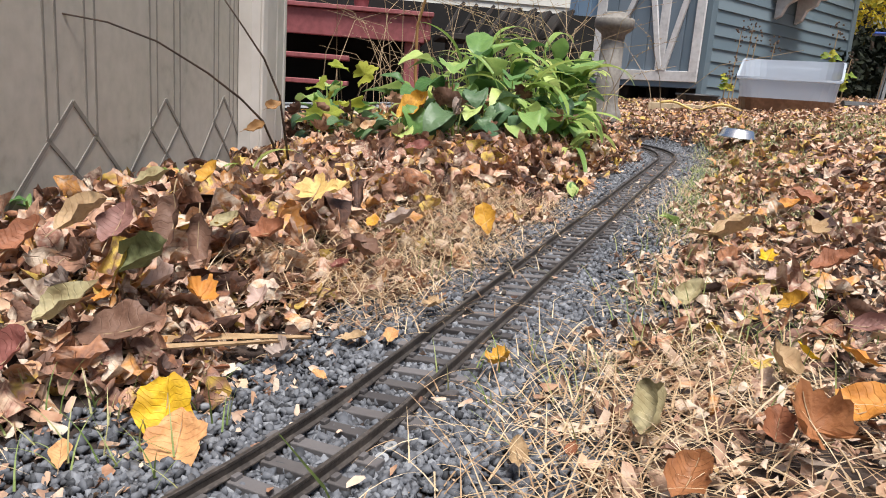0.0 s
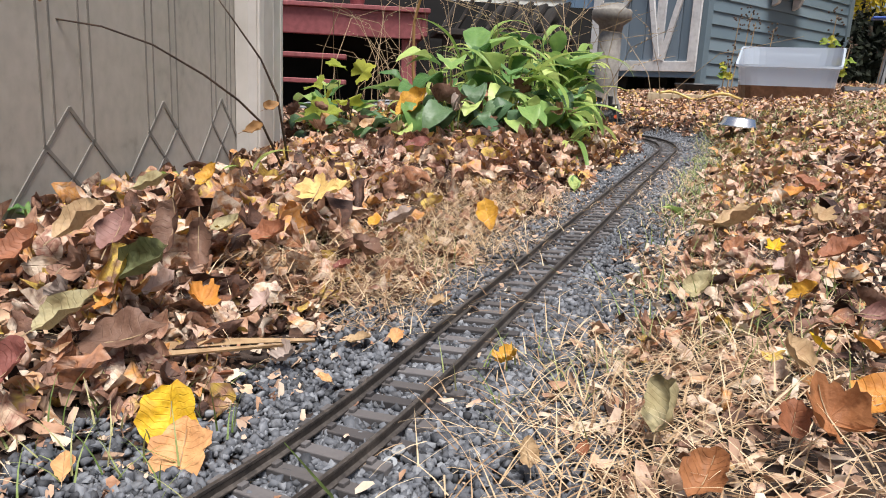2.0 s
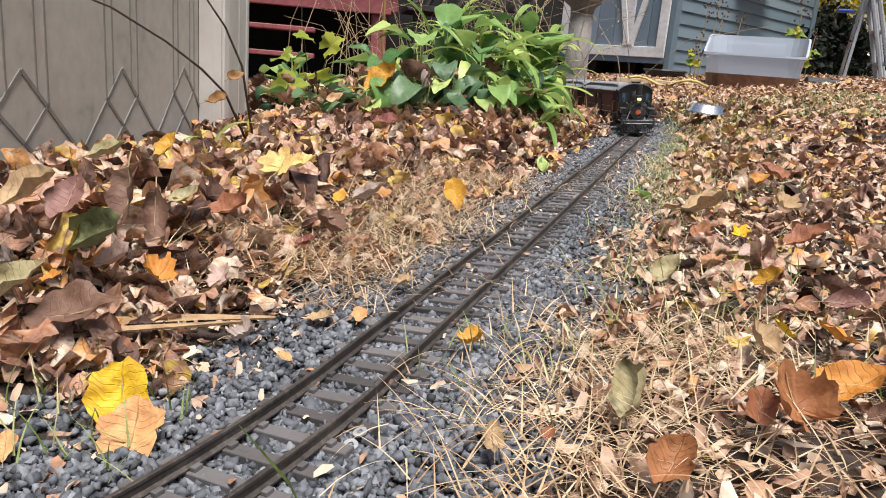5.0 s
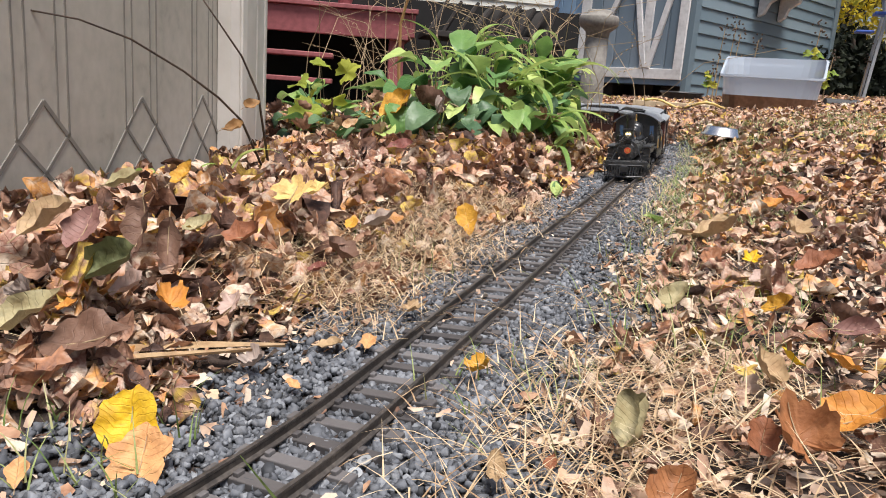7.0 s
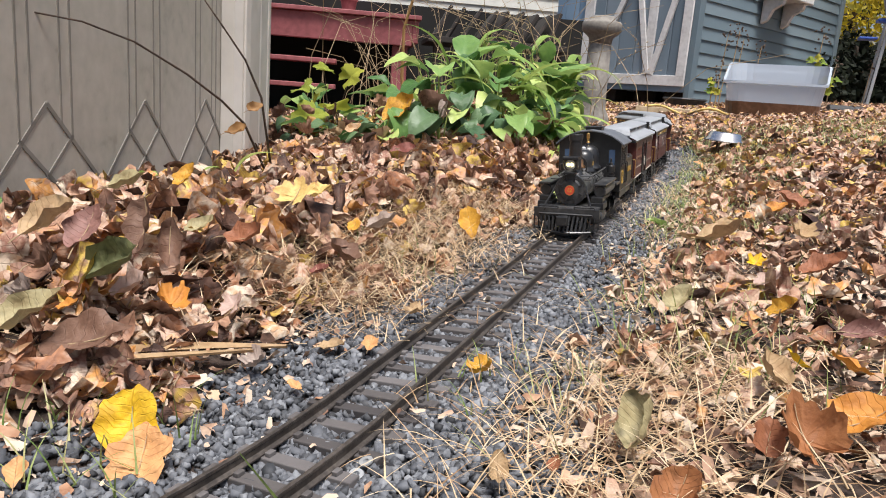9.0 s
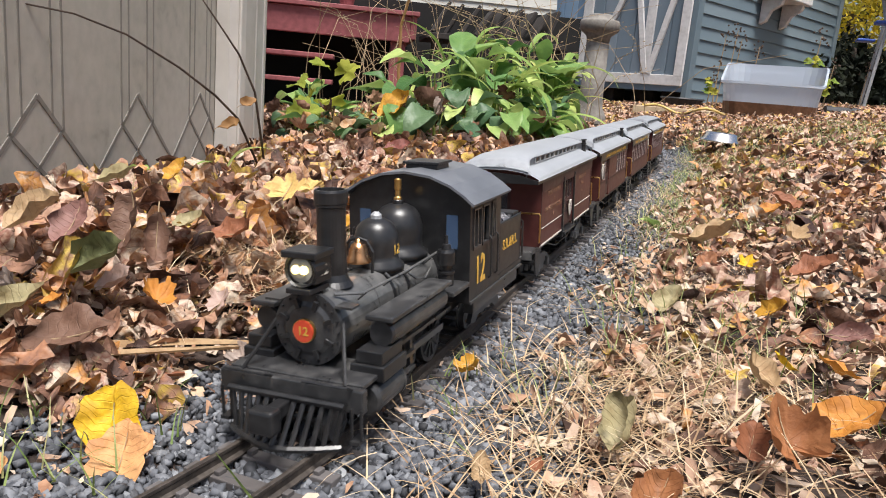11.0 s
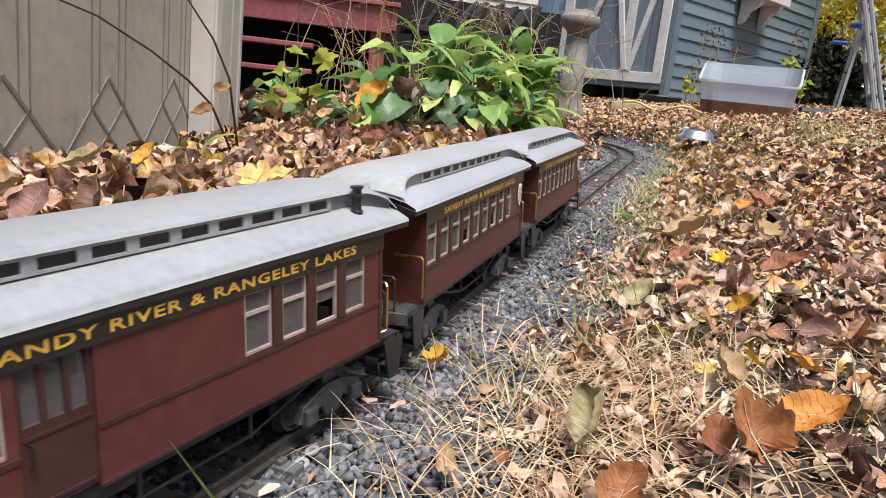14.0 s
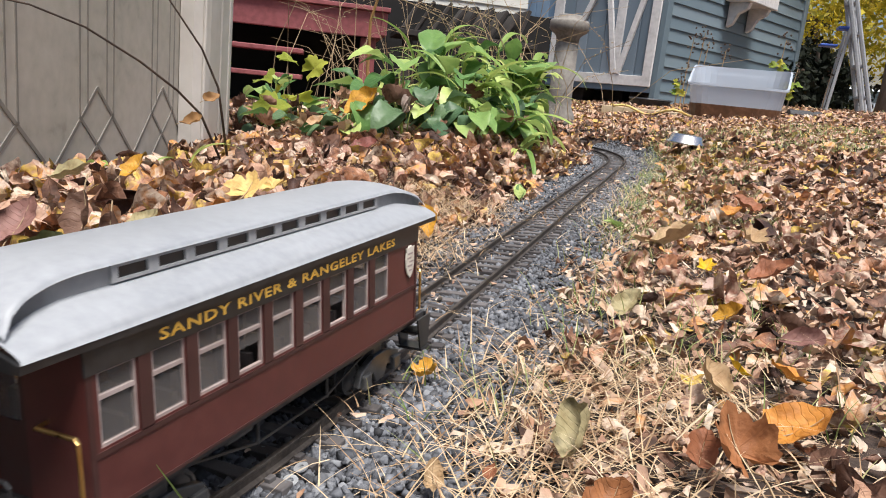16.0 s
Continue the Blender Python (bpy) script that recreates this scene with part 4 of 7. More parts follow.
def flank(parent, cuts, side, mat):
    """The body side as one sheet with its openings cut through: cuts are (y0, y1, z0, z1)."""
    b = bmesh.new()
    x0, x1 = (0.0445, 0.048) if side > 0 else (-0.048, -0.0445)
    ys = sorted({-0.148, 0.148, *(v for c in cuts for v in c[:2])})
    zs = sorted({0.0375, 0.108, *(v for c in cuts for v in c[2:])})
    corner = {}

    def vert(i, j, x):
        if (i, j, x) not in corner:
            corner[i, j, x] = b.verts.new((x, ys[i], zs[j]))
        return corner[i, j, x]

    def solid(i, j):
        if not (0 <= i < len(ys) - 1 and 0 <= j < len(zs) - 1):
            return False
        y, z = (ys[i] + ys[i + 1]) / 2, (zs[j] + zs[j + 1]) / 2
        return not any(c[0] < y < c[1] and c[2] < z < c[3] for c in cuts)
    for i in range(len(ys) - 1):
        for j in range(len(zs) - 1):
            if not solid(i, j):
                continue
            for x in (x0, x1):
                b.faces.new([vert(i, j, x), vert(i + 1, j, x), vert(i + 1, j + 1, x), vert(i, j + 1, x)])
            for open_, p, q in ((not solid(i - 1, j), (i, j), (i, j + 1)), (not solid(i + 1, j), (i + 1, j), (i + 1, j + 1)), (not solid(i, j - 1), (i, j), (i + 1, j)), (not solid(i, j + 1), (i, j + 1), (i + 1, j + 1))):
                if open_:
                    b.faces.new([vert(*p, x0), vert(*q, x0), vert(*q, x1), vert(*p, x1)])
    bmesh.ops.recalc_face_normals(b, faces=b.faces[:])
    return part("side", b, mat, parent)


def passenger_car(kind):
    names = {"baggage": ("baggage_car", "maroon model baggage car with grey clerestory roof on rails"), "combine": ("combine_car", "maroon model combine car, half windows, grey clerestory roof"), "coach": ("passenger_coach", "maroon model passenger coach, gold lettering, grey clerestory roof")}
    car = thing(names[kind][0], names[kind][1], "train car", "cars of the model train")
    w = 0.0195
    if kind == "coach":
        wins = [-0.1325 + 0.0282 * k for k in range(9)]
        door = None
    elif kind == "combine":
        wins = [-0.1045, 0.035, 0.063, 0.091, 0.119]
        door = (-0.090, -0.058)
    else:
        wins, door = [], (-0.036, 0.022)
    for side in (1, -1):
        cuts = [(y - w / 2, y + w / 2, 0.0650, 0.0956) for y in wins]
        if door:
            cuts.append((door[0], door[1], 0.0375, 0.1005))
        flank(car, sorted(cuts), side, MAROON)
        for k, y in enumerate(wins):
            side_window(car, y, w, side=side, raised=(k in (3, 6) and kind == "coach") or (kind == "combine" and k == 3))
        s = side
        b = bmesh.new()
        box(b, s * 0.0479, s * 0.0492, -0.1485, 0.1485, 0.0955, 0.1112)
        part("letter_board", b, BLACK if kind != "baggage" else MAROON_DARK, car, "dark letter board")
        b = bmesh.new()
        gaps = [d for d in ([door] if door else [])]
        spans = [(-0.148, 0.148)] if not gaps else [(-0.148, gaps[0][0]), (gaps[0][1], 0.148)]
        for a, c in spans:
            box(b, s * 0.0479, s * 0.0487, a, c, 0.0618, 0.0640) if kind != "baggage" else box(b, s * 0.0479, s * 0.0484, a + 0.002, c - 0.002, 0.0560, 0.0568)
            box(b, s * 0.0479, s * 0.0486, a, c, 0.0376, 0.0392)
        part("belt_rail", b, MAROON_DARK if kind != "baggage" else SHIELD, car, "raised belt rail" if kind != "baggage" else "thin cream stripe")
        strips = [(y, 0.0014, 0.0376, 0.0955, 0.0487) for y in (-0.1465, 0.1465)]
        strips += [((a + c) / 2, 0.0036, 0.0645, 0.0955, 0.0489) for a, c in zip(wins, wins[1:]) if c - a < 0.04]
        for y, half, za, zc, xo in strips:
            b = bmesh.new()
            box(b, s * 0.0479, s * xo, y - half, y + half, za, zc)
            part("pilaster", b, MAROON_DARK, car)
        if kind != "baggage" :
            letters("SANDY RIVER & RANGELEY LAKES", 0.0069, GOLD, car, on_side(0.0 if kind == "coach" else 0.008, 0.1006, 0.0494, s), 1.12, 1.0, label="gold railway lettering", fit=0.220)
        if s > 0:
            if kind == "coach":
                shield_badge(car, 0.1345, 0.083, 0.0135, 0.023)
            elif kind == "combine":
                shield_badge(car, -0.131, 0.080, 0.0165, 0.024)
            else:
                for text, y, z, size in (("SANDY RIVER", -0.086, 0.0905, 0.0075), ("&", -0.086, 0.0825, 0.005), ("RANGELEY LAKES", -0.086, 0.0735, 0.0075), ("8", -0.086, 0.0650, 0.0055), ("BAGGAGE", 0.084, 0.0905, 0.0075), ("CAR", 0.084, 0.0815, 0.0062), ("8", 0.084, 0.0715, 0.005)):
                    letters(text, size, FADED, car, on_side(y, z, 0.0482, s), 1.25, 1.15, label="faded gold lettering")
        if door:
            d = new("side_door")
            d.parent = car
            y0, y1 = door
            if kind == "baggage":
                y0 += 0.011
            xx = s * 0.0455
            b = bmesh.new()
            box(b, xx - 0.0012, xx + 0.0012, y0, y1, 0.040, 0.073, 0.0003)
            for k in range(4):
                yy = y0 + (y1 - y0 - 0.0025) * k / 3
                box(b, xx - 0.0012, xx + 0.0014, yy, yy + 0.0025, 0.073, 0.0985)
            box(b, xx - 0.0012, xx + 0.0014, y0, y1, 0.0985, 0.1005)
            for z in (0.042, 0.068):
                box(b, xx, xx + s * 0.0018, y0 + 0.002, y1 - 0.002, z, z + 0.0012)
            part("leaf", b, MAROON_DARK, d, "dark maroon sliding door")
            for k in range(3):
                yy = y0 + 0.0025 + (y1 - y0 - 0.0025) * k / 3
                b = bmesh.new()
                box(b, xx - 0.0004, xx + 0.0003, yy, y0 + (y1 - y0 - 0.0025) * (k + 1) / 3, 0.0731, 0.0984)
                part("pane", b, PANE, d, "dusty window pane")
            rod(b := bmesh.new(), [(xx + s * 0.001, y0 + 0.004, 0.058), (xx + s * 0.004, y0 + 0.004, 0.058), (xx + s * 0.004, y0 + 0.004, 0.067), (xx + s * 0.001, y0 + 0.004, 0.067)], 0.0006, 6)
            part("handle", b, BLACK, d, "black door handle")
            if s > 0 and kind == "baggage":
                shield_badge(d, (y0 + y1) / 2 + 0.004, 0.060, 0.015, 0.019)
            if kind == "baggage":
                b = bmesh.new()
                box(b, s * 0.0479, s * 0.0505, door[0] - 0.004, door[0], 0.03, 0.101)
                box(b, s * 0.0479, s * 0.0505, door[1], door[1] + 0.004, 0.03, 0.101)
                box(b, s * 0.040, s * 0.053, door[0] - 0.004, door[1] + 0.004, 0.0335, 0.0365, 0.0005)
                part("door_rail", b, BLACK, car, "black door guide rail")
        # gold corner grab rails, and steps
        for e in (-1, 1):
            yy = e * 0.1515
            rod(b := bmesh.new(), [(s * 0.024, e * 0.148, 0.0735), (s * 0.025, yy + e * 0.002, 0.0735), (s * 0.0475, yy + e * 0.002, 0.0735), (s * 0.049, yy + e * 0.002, 0.072), (s * 0.049, yy + e * 0.002, 0.044), (s * 0.047, e * 0.149, 0.0425)], 0.0010, 8)
            part("grab_rail", b, BRASS, car, "brass corner grab rail")
            b = bmesh.new()
            extrude(b, [(e * 0.150, 0.036), (e * 0.173, 0.036), (e * 0.171, 0.024), (e * 0.168, 0.012), (e * 0.156, 0.012), (e * 0.153, 0.024)], "x", s * 0.050, s * 0.0485)
            for z, dx in ((0.024, 0.004), (0.012, 0.008)):
                box(b, s * 0.030, s * (0.047 + dx * 0.5), e * 0.155, e * 0.169, z - 0.001, z + 0.001)
            extrude(b, [(e * 0.150, 0.036), (e * 0.173, 0.036), (e * 0.171, 0.024), (e * 0.168, 0.012), (e * 0.156, 0.012), (e * 0.153, 0.024)], "x", s * 0.030, s * 0.0315)
            part("step", b, BLACK, car, "black platform steps")
            rod(b := bmesh.new(), [(s * 0.010, e * 0.1725, 0.037), (s * 0.010, e * 0.1725, 0.0605), (s * 0.012, e * 0.1725, 0.062), (s * 0.032, e * 0.1725, 0.062), (s * 0.034, e * 0.1725, 0.0605), (s * 0.034, e * 0.1725, 0.037)], 0.0009, 6)
            rod(b, [(s * 0.022, e * 0.1725, 0.037), (s * 0.022, e * 0.1725, 0.062)], 0.0006, 6)
            part("end_railing", b, BLACK, car, "black platform railing")
        # underframe truss rod
        rod(b := bmesh.new(), [(s * 0.04, -0.10, 0.034), (s * 0.04, -0.035, 0.019), (s * 0.04, 0.035, 0.019), (s * 0.04, 0.10, 0.034)], 0.0009, 6)
        for y in (-0.035, 0.035):
            rod(b, [(s * 0.04, y, 0.034), (s * 0.04, y, 0.018)], 0.0012, 6)
        part("truss_rod", b, BLACK, car)
    # ends
    for e in (-1, 1):
        b = bmesh.new()
        y0, y1 = (e * 0.148, e * 0.1445)
        box(b, -0.0445, -0.011, y0, y1, 0.0375, 0.108)
        box(b, 0.011, 0.0445, y0, y1, 0.0375, 0.108)
        box(b, -0.011, 0.011, y0, y1, 0.099, 0.108)
        extrude(b, [(-0.0475, 0.108), (-0.03, 0.118), (0, 0.121), (0.03, 0.118), (0.0475, 0.108)], "y", min(y0, y1), max(y0, y1))
        part("end_wall", b, MAROON, car)
        d = new("end_door")
        d.parent = car
        b = bmesh.new()
        box(b, -0.011, 0.011, e * 0.1455, e * 0.147, 0.0375, 0.070)
        for x0, x1, z0, z1 in ((-0.011, -0.007, 0.070, 0.099), (0.007, 0.011, 0.070, 0.099), (-0.007, 0.007, 0.095, 0.099)):
            box(b, x0, x1, e * 0.1455, e * 0.147, z0, z1)
        part("leaf", b, MAROON_DARK, d)
        b = bmesh.new()
        box(b, -0.007, 0.007, e * 0.146, e * 0.1464, 0.070, 0.095)
        part("pane", b, PANE, d)
        spin(b := bmesh.new(), [(0.0, 0), (0.0012, 0), (0.0014, 0.002), (0, 0.003)], 8, pose(-0.009, e * 0.147, 0.066, -90 * e, 0, 0))
        part("knob", b, BLACK, d)
        b = bmesh.new()
        box(b, -0.044, 0.044, e * 0.148, e * 0.174, 0.032, 0.037, 0.0006)
        extrude(b, [(-0.046, e * 0.172), (0.046, e * 0.172), (0.046, e * 0.174), (0.02, e * 0.1785), (-0.02, e * 0.1785), (-0.046, e * 0.174)], "z", 0.0285, 0.0368)
        for k in range(7):
            box(b, -0.043 + 0.0123 * k, -0.0315 + 0.0123 * k, e * 0.149, e * 0.172, 0.0371, 0.0377, 0.0002)
        part("platform", b, DUSTY, car, "dusty black end platform")
        b = bmesh.new()
        rod(b, [(-0.036, e * 0.170, 0.037), (-0.036, e * 0.170, 0.073)], 0.0012, 6)
        spin(b, [(0.0085, -0.0006), (0.010, -0.0006), (0.010, 0.0006), (0.0085, 0.0006), (0.0085, -0.0006)], 16, pose(-0.036, e * 0.170, 0.0735))
        for a in (0, 60, 120):
            box(b, -0.009, 0.009, -0.0006, 0.0006, -0.0005, 0.0005, 0, pose(-0.036, e * 0.170, 0.0735, 0, 0, a))
        part("brake_wheel", b, BLACK, car, "black hand brake wheel on a post")
        b = bmesh.new()
        box(b, -0.004, 0.004, e * 0.160, e * 0.199, 0.016, 0.024, 0.001)
        box(b, -0.007, 0.007, e * 0.193, e * 0.2025, 0.013, 0.026, 0.0015)
        part("coupler", b, BLACK, car, "black knuckle coupler")
    b = bmesh.new()
    box(b, -0.044, 0.044, -0.148, 0.148, 0.0325, 0.0375)
    part("floor", b, BLACK, car)
    for x, ya, yc, z in ((0.030, -0.050, -0.025, 0.020), (0.02, 0.03, 0.06, 0.022)):
        box(b := bmesh.new(), -x, x, ya, yc, z, 0.0325, 0.002)
        part("underframe_box", b, DUSTY, car)
    b = bmesh.new()
    box(b, -0.0435, 0.0435, -0.1435, 0.1435, 0.0376, 0.039)
    for k in range(9):
        for s in (-1, 1):
            y = -0.125 + k * 0.0282
            box(b, s * 0.014, s * 0.038, y - 0.004, y + 0.004, 0.039, 0.051)
            box(b, s * 0.014, s * 0.038, y + 0.003, y + 0.006, 0.051, 0.068)
    if kind == "baggage":
        b.free()
        box(b := bmesh.new(), -0.0435, 0.0435, -0.1435, 0.1435, 0.0376, 0.039)
    part("interior", b, INSIDE, car, "dim interior with seats")
    for y in (-0.1, 0.1):
        truck(car, y)
    car_roof(car)
    if kind != "coach":
        spin(b := bmesh.new(), [(0.0035, 0.116), (0.0042, 0.1195), (0.003, 0.12), (0.003, 0.127), (0.0042, 0.1275), (0.0042, 0.129), (0.003, 0.1295), (0.003, 0.132), (0.0042, 0.1325), (0.0042, 0.134), (0, 0.134)], 12, pose(0.037, 0.135, 0))
        part("stove_pipe", b, BLACK, car, "short black stove pipe")
    return car


def locomotive():
    """Front of the pilot beam at local y = 0, rear along +y."""
    e = thing("steam_locomotive", "black model steam locomotive number 12 with lit headlamp, on rails", "locomotive", "cars of the model train")
    # frame, pilot deck and beam
    b = bmesh.new()
    box(b, -0.016, 0.016, 0.004, 0.300, 0.018, 0.034, 0.001)
    part("frame", b, BLACK, e)
    b = bmesh.new()
    box(b, -0.047, 0.047, 0.002, 0.008, 0.023, 0.0365, 0.0008)
    part("pilot_beam", b, DUSTY, e, "dusty black pilot beam")
    b = bmesh.new()
    extrude(b, [(-0.044, 0.008), (0.044, 0.008), (0.044, 0.026), (0.03, 0.044), (-0.03, 0.044), (-0.044, 0.026)], "z", 0.0345, 0.0375, bevel=0.0005)
    part("front_deck", b, DUSTY, e, "dusty black deck plate")
    pilot = new("pilot")
    pilot.parent = e
    for k in range(13):
        x = -0.036 + 0.072 * k / 12
        f = 1 - (abs(x) / 0.036) ** 1.6
        b = bmesh.new()
        rod(b, [(x, -0.001, 0.027), (x * 0.9, -0.004 - 0.013 * f, 0.0045)], 0.0016, 6)
        part("bar", b, BLACK, pilot)
    b = bmesh.new()
    rod(b, [(-0.036, -0.003, 0.0042), (-0.024, -0.010, 0.0042), (-0.01, -0.016, 0.0042), (0, -0.018, 0.0042), (0.01, -0.016, 0.0042), (0.024, -0.010, 0.0042), (0.036, -0.003, 0.0042)], 0.002, 6)
    rod(b, [(-0.038, -0.002, 0.028), (0.038, -0.002, 0.028)], 0.002, 6)
    part("rim", b, BLACK, pilot)
    b = bmesh.new()
    box(b, -0.004, 0.004, -0.020, 0.0, 0.019, 0.027, 0.001)
    box(b, -0.008, 0.008, -0.027, -0.017, 0.015, 0.029, 0.0018)
    part("coupler", b, BLACK, e, "black knuckle coupler")
    for s in (-1, 1):
        b = bmesh.new()
        box(b, s * 0.040, s * 0.046, -0.001, 0.010, 0.006, 0.008)
        rod(b, [(s * 0.040, 0.002, 0.026), (s * 0.040, 0.002, 0.008)], 0.001, 6)
        rod(b, [(s * 0.046, 0.002, 0.026), (s * 0.046, 0.002, 0.008)], 0.001, 6)
        part("foot_step", b, BLACK, e)
        b = bmesh.new()
        rod(b, [(s * 0.012, 0.003, 0.0365), (s * 0.012, -0.003, 0.0395), (s * 0.040, -0.003, 0.0395), (s * 0.040, 0.003, 0.0365)], 0.0009, 6)
        part("grab_iron", b, BLACK, e)
        rod(b := bmesh.new(), [(s * 0.034, 0.006, 0.0365), (s * 0.021, 0.028, 0.066)], 0.0012, 6)
        part("smokebox_brace", b, BLACK, e)
    # boiler
    along = pose(0, 0, 0.060, -90, 0, 0)
    spin(b := bmesh.new(), [(0.0, 0.026), (0.0205, 0.026), (0.0215, 0.027), (0.0215, 0.075), (0.0205, 0.0755), (0.0205, 0.126), (0.0245, 0.158), (0.0245, 0.168), (0, 0.168)], 36, along)
    boiler = part("boiler", b, BOILER, e, "grey-black boiler", smooth=False)
    for y in (0.0755, 0.100, 0.122):
        r = 0.0209 if y < 0.12 else 0.0213
        spin(b := bmesh.new(), [(r - 0.002, y - 0.0015), (r, y - 0.0015), (r, y + 0.0015), (r - 0.002, y + 0.0015)], 36, along)
        part("band", b, BLACK, boiler)
    front = new("smokebox_front")
    front.parent = e
    spin(b := bmesh.new(), [(0.0, 0.0215), (0.007, 0.0215), (0.014, 0.0225), (0.0165, 0.024), (0.0225, 0.0243), (0.0228, 0.0275), (0.019, 0.0275)], 36, along)
    part("door", b, DUSTY, front, smooth=False)
    b = bmesh.new()
    for k in range(20):
        a = 2 * math.pi * k / 20
        spin(b, [(0.0008, 0.0), (0.0008, 0.0014), (0, 0.0016)], 6, pose(0.0205 * math.cos(a), 0.0244, 0.060 + 0.0205 * math.sin(a), 90, 0, 0))
    for k in range(8):
        a = 2 * math.pi * (k + 0.5) / 8
        box(b, -0.0015, 0.0015, -0.0016, 0.0004, -0.003, 0.003, 0.0004, Matrix.Translation((0.016 * math.cos(a), 0.0228, 0.060 + 0.016 * math.sin(a))) @ pose(0, 0, 0, 0, 90 - math.degrees(a), 0))
    part("bolt", b, BLACK, front)
    spin(b := bmesh.new(), [(0.0, 0.0182), (0.0066, 0.0182), (0.0066, 0.0212), (0.004, 0.0215)], 28, along)
    plate = part("number_plate", b, RED_PLATE, front, "round red number plate with gold digits")
    spin(b := bmesh.new(), [(0.0066, 0.0187), (0.0072, 0.0187), (0.0072, 0.0212), (0.0066, 0.0212)], 28, along)
    part("rim", b, BRASS, plate)
    letters("12", 0.0074, GOLD, plate, Matrix(((1, 0, 0, 0), (0, 0, -1, 0.0180), (0, 1, 0, 0.060), (0, 0, 0, 1))), 1.0, 1.0, label="gold number 12")
    # stack
    spin(b := bmesh.new(), [(0.013, 0.0795), (0.0105, 0.083), (0.0092, 0.087), (0.0088, 0.128), (0.0098, 0.1285), (0.0098, 0.130), (0.0102, 0.1305), (0.0102, 0.137), (0.0096, 0.1385), (0.0085, 0.1385), (0.0082, 0.120), (0, 0.118)], 28, pose(0, 0.053, 0))
    part("smokestack", b, BLACK, e, "tall black capped smokestack", smooth=False)
    # headlamp with its bracket
    lamp = new("headlamp")
    lamp.parent = e
    spin(b := bmesh.new(), [(0.0, 0.022), (0.006, 0.022), (0.0096, 0.018), (0.0104, 0.010), (0.0104, 0.0), (0.0098, -0.0006), (0.0089, 0.0006), (0.0089, 0.002)], 24, pose(0, 0.017, 0.0965, -90, 0, 0))
    part("shell", b, BLACK, lamp)
    spin(b := bmesh.new(), [(0.0, -0.0004), (0.0045, 0.0), (0.0090, 0.0016), (0.0090, 0.0022), (0, 0.0022)], 24, pose(0, 0.017, 0.0965, -90, 0, 0))
    part("lens", b, LAMP_GLASS, lamp, "cream headlamp lens")
    for x in (-0.0026, 0.0026):
        spin(b := bmesh.new(), [(0, -0.0008), (0.0024, -0.0006), (0.0028, 0.0008), (0, 0.001)], 14, pose(x, 0.0164, 0.0968, -90, 0, 0))
        part("bulb", b, LAMP, lamp, "glowing warm bulb")
    b = bmesh.new()
    box(b, -0.0115, 0.0115, 0.015, 0.036, 0.1035, 0.1075, 0.0008)
    box(b, -0.008, 0.008, 0.014, 0.036, 0.083, 0.0862, 0.0005)
    for x in (-0.006, 0.006):
        rod(b, [(x, 0.03, 0.079), (x, 0.03, 0.0865)], 0.0012, 6)
    box(b, -0.0095, 0.0095, 0.018, 0.036, 0.0885, 0.1035, 0.0008)
    part("bracket", b, BLACK, lamp, "black lamp box and bracket")
    for s in (-1, 1):
        letters("12", 0.0085, SHIELD, lamp, on_side(0.027, 0.0955, 0.0098, s), label="pale number 12")
    for s in (-1, 1):
        extrude(b := bmesh.new(), [(s * 0.018, 0.024), (s * 0.029, 0.024), (s * 0.029, 0.034), (s * 0.018, 0.034)], "z", 0.0745, 0.0758)
        part("flag_shelf", b, DUSTY, e)
    # bell
    bell = new("bell")
    bell.parent = e
    spin(b := bmesh.new(), [(0.0085, 0.0865), (0.0088, 0.0875), (0.0068, 0.0905), (0.0058, 0.0955), (0.0045, 0.0985), (0.0018, 0.100), (0.0018, 0.1022), (0, 0.1022)], 24, pose(0, 0.087, 0))
    part("cup", b, COPPER, bell, "polished bronze bell", smooth=True)
    rod(b := bmesh.new(), [(-0.010, 0.087, 0.080), (-0.0105, 0.087, 0.094), (-0.006, 0.087, 0.101), (0, 0.087, 0.1025), (0.006, 0.087, 0.101), (0.0105, 0.087, 0.094), (0.010, 0.087, 0.080)], 0.0011, 8)
    part("yoke", b, BLACK, bell)
    # domes
    for y, r, z0, z1, name in ((0.113, 0.0152, 0.0765, 0.1118, "sand_dome"), (0.148, 0.0175, 0.0785, 0.1170, "steam_dome")):
        d = new(name)
        d.parent = e
        h = z1 - z0
        spin(b := bmesh.new(), [(r * 1.25, z0), (r * 1.25, z0 + 0.004), (r * 1.02, z0 + 0.007), (r, z0 + h * 0.3), (r * 1.02, z0 + h * 0.52), (r * 1.0, z0 + h * 0.62), (r * 0.9, z0 + h * 0.8), (r * 0.68, z0 + h * 0.92), (r * 0.4, z0 + h * 0.985), (0, z1)], 32, pose(0, y, 0))
        part("shell", b, BLACK, d, smooth=True)
        spin(b := bmesh.new(), [(0.004, z1 - 0.001), (0.0038, z1 + 0.002), (0.002, z1 + 0.004), (0, z1 + 0.004)], 14, pose(0, y, 0))
        part("cap", b, BLACK if name == "steam_dome" else ALU, d)
        if name == "steam_dome":
            spin(b := bmesh.new(), [(0.0032, z1), (0.0032, z1 + 0.004), (0.002, z1 + 0.005), (0.002, z1 + 0.009), (0.0026, z1 + 0.010), (0.0026, z1 + 0.017), (0.0012, z1 + 0.018), (0, z1 + 0.018)], 14, pose(0, y, 0))
            part("whistle", b, BRASS, d, "brass whistle")
        else:
            letters("12", 0.0095, GOLD, d, on_side(y, z0 + 0.0145, r * 1.0, 1), label="gold number 12")
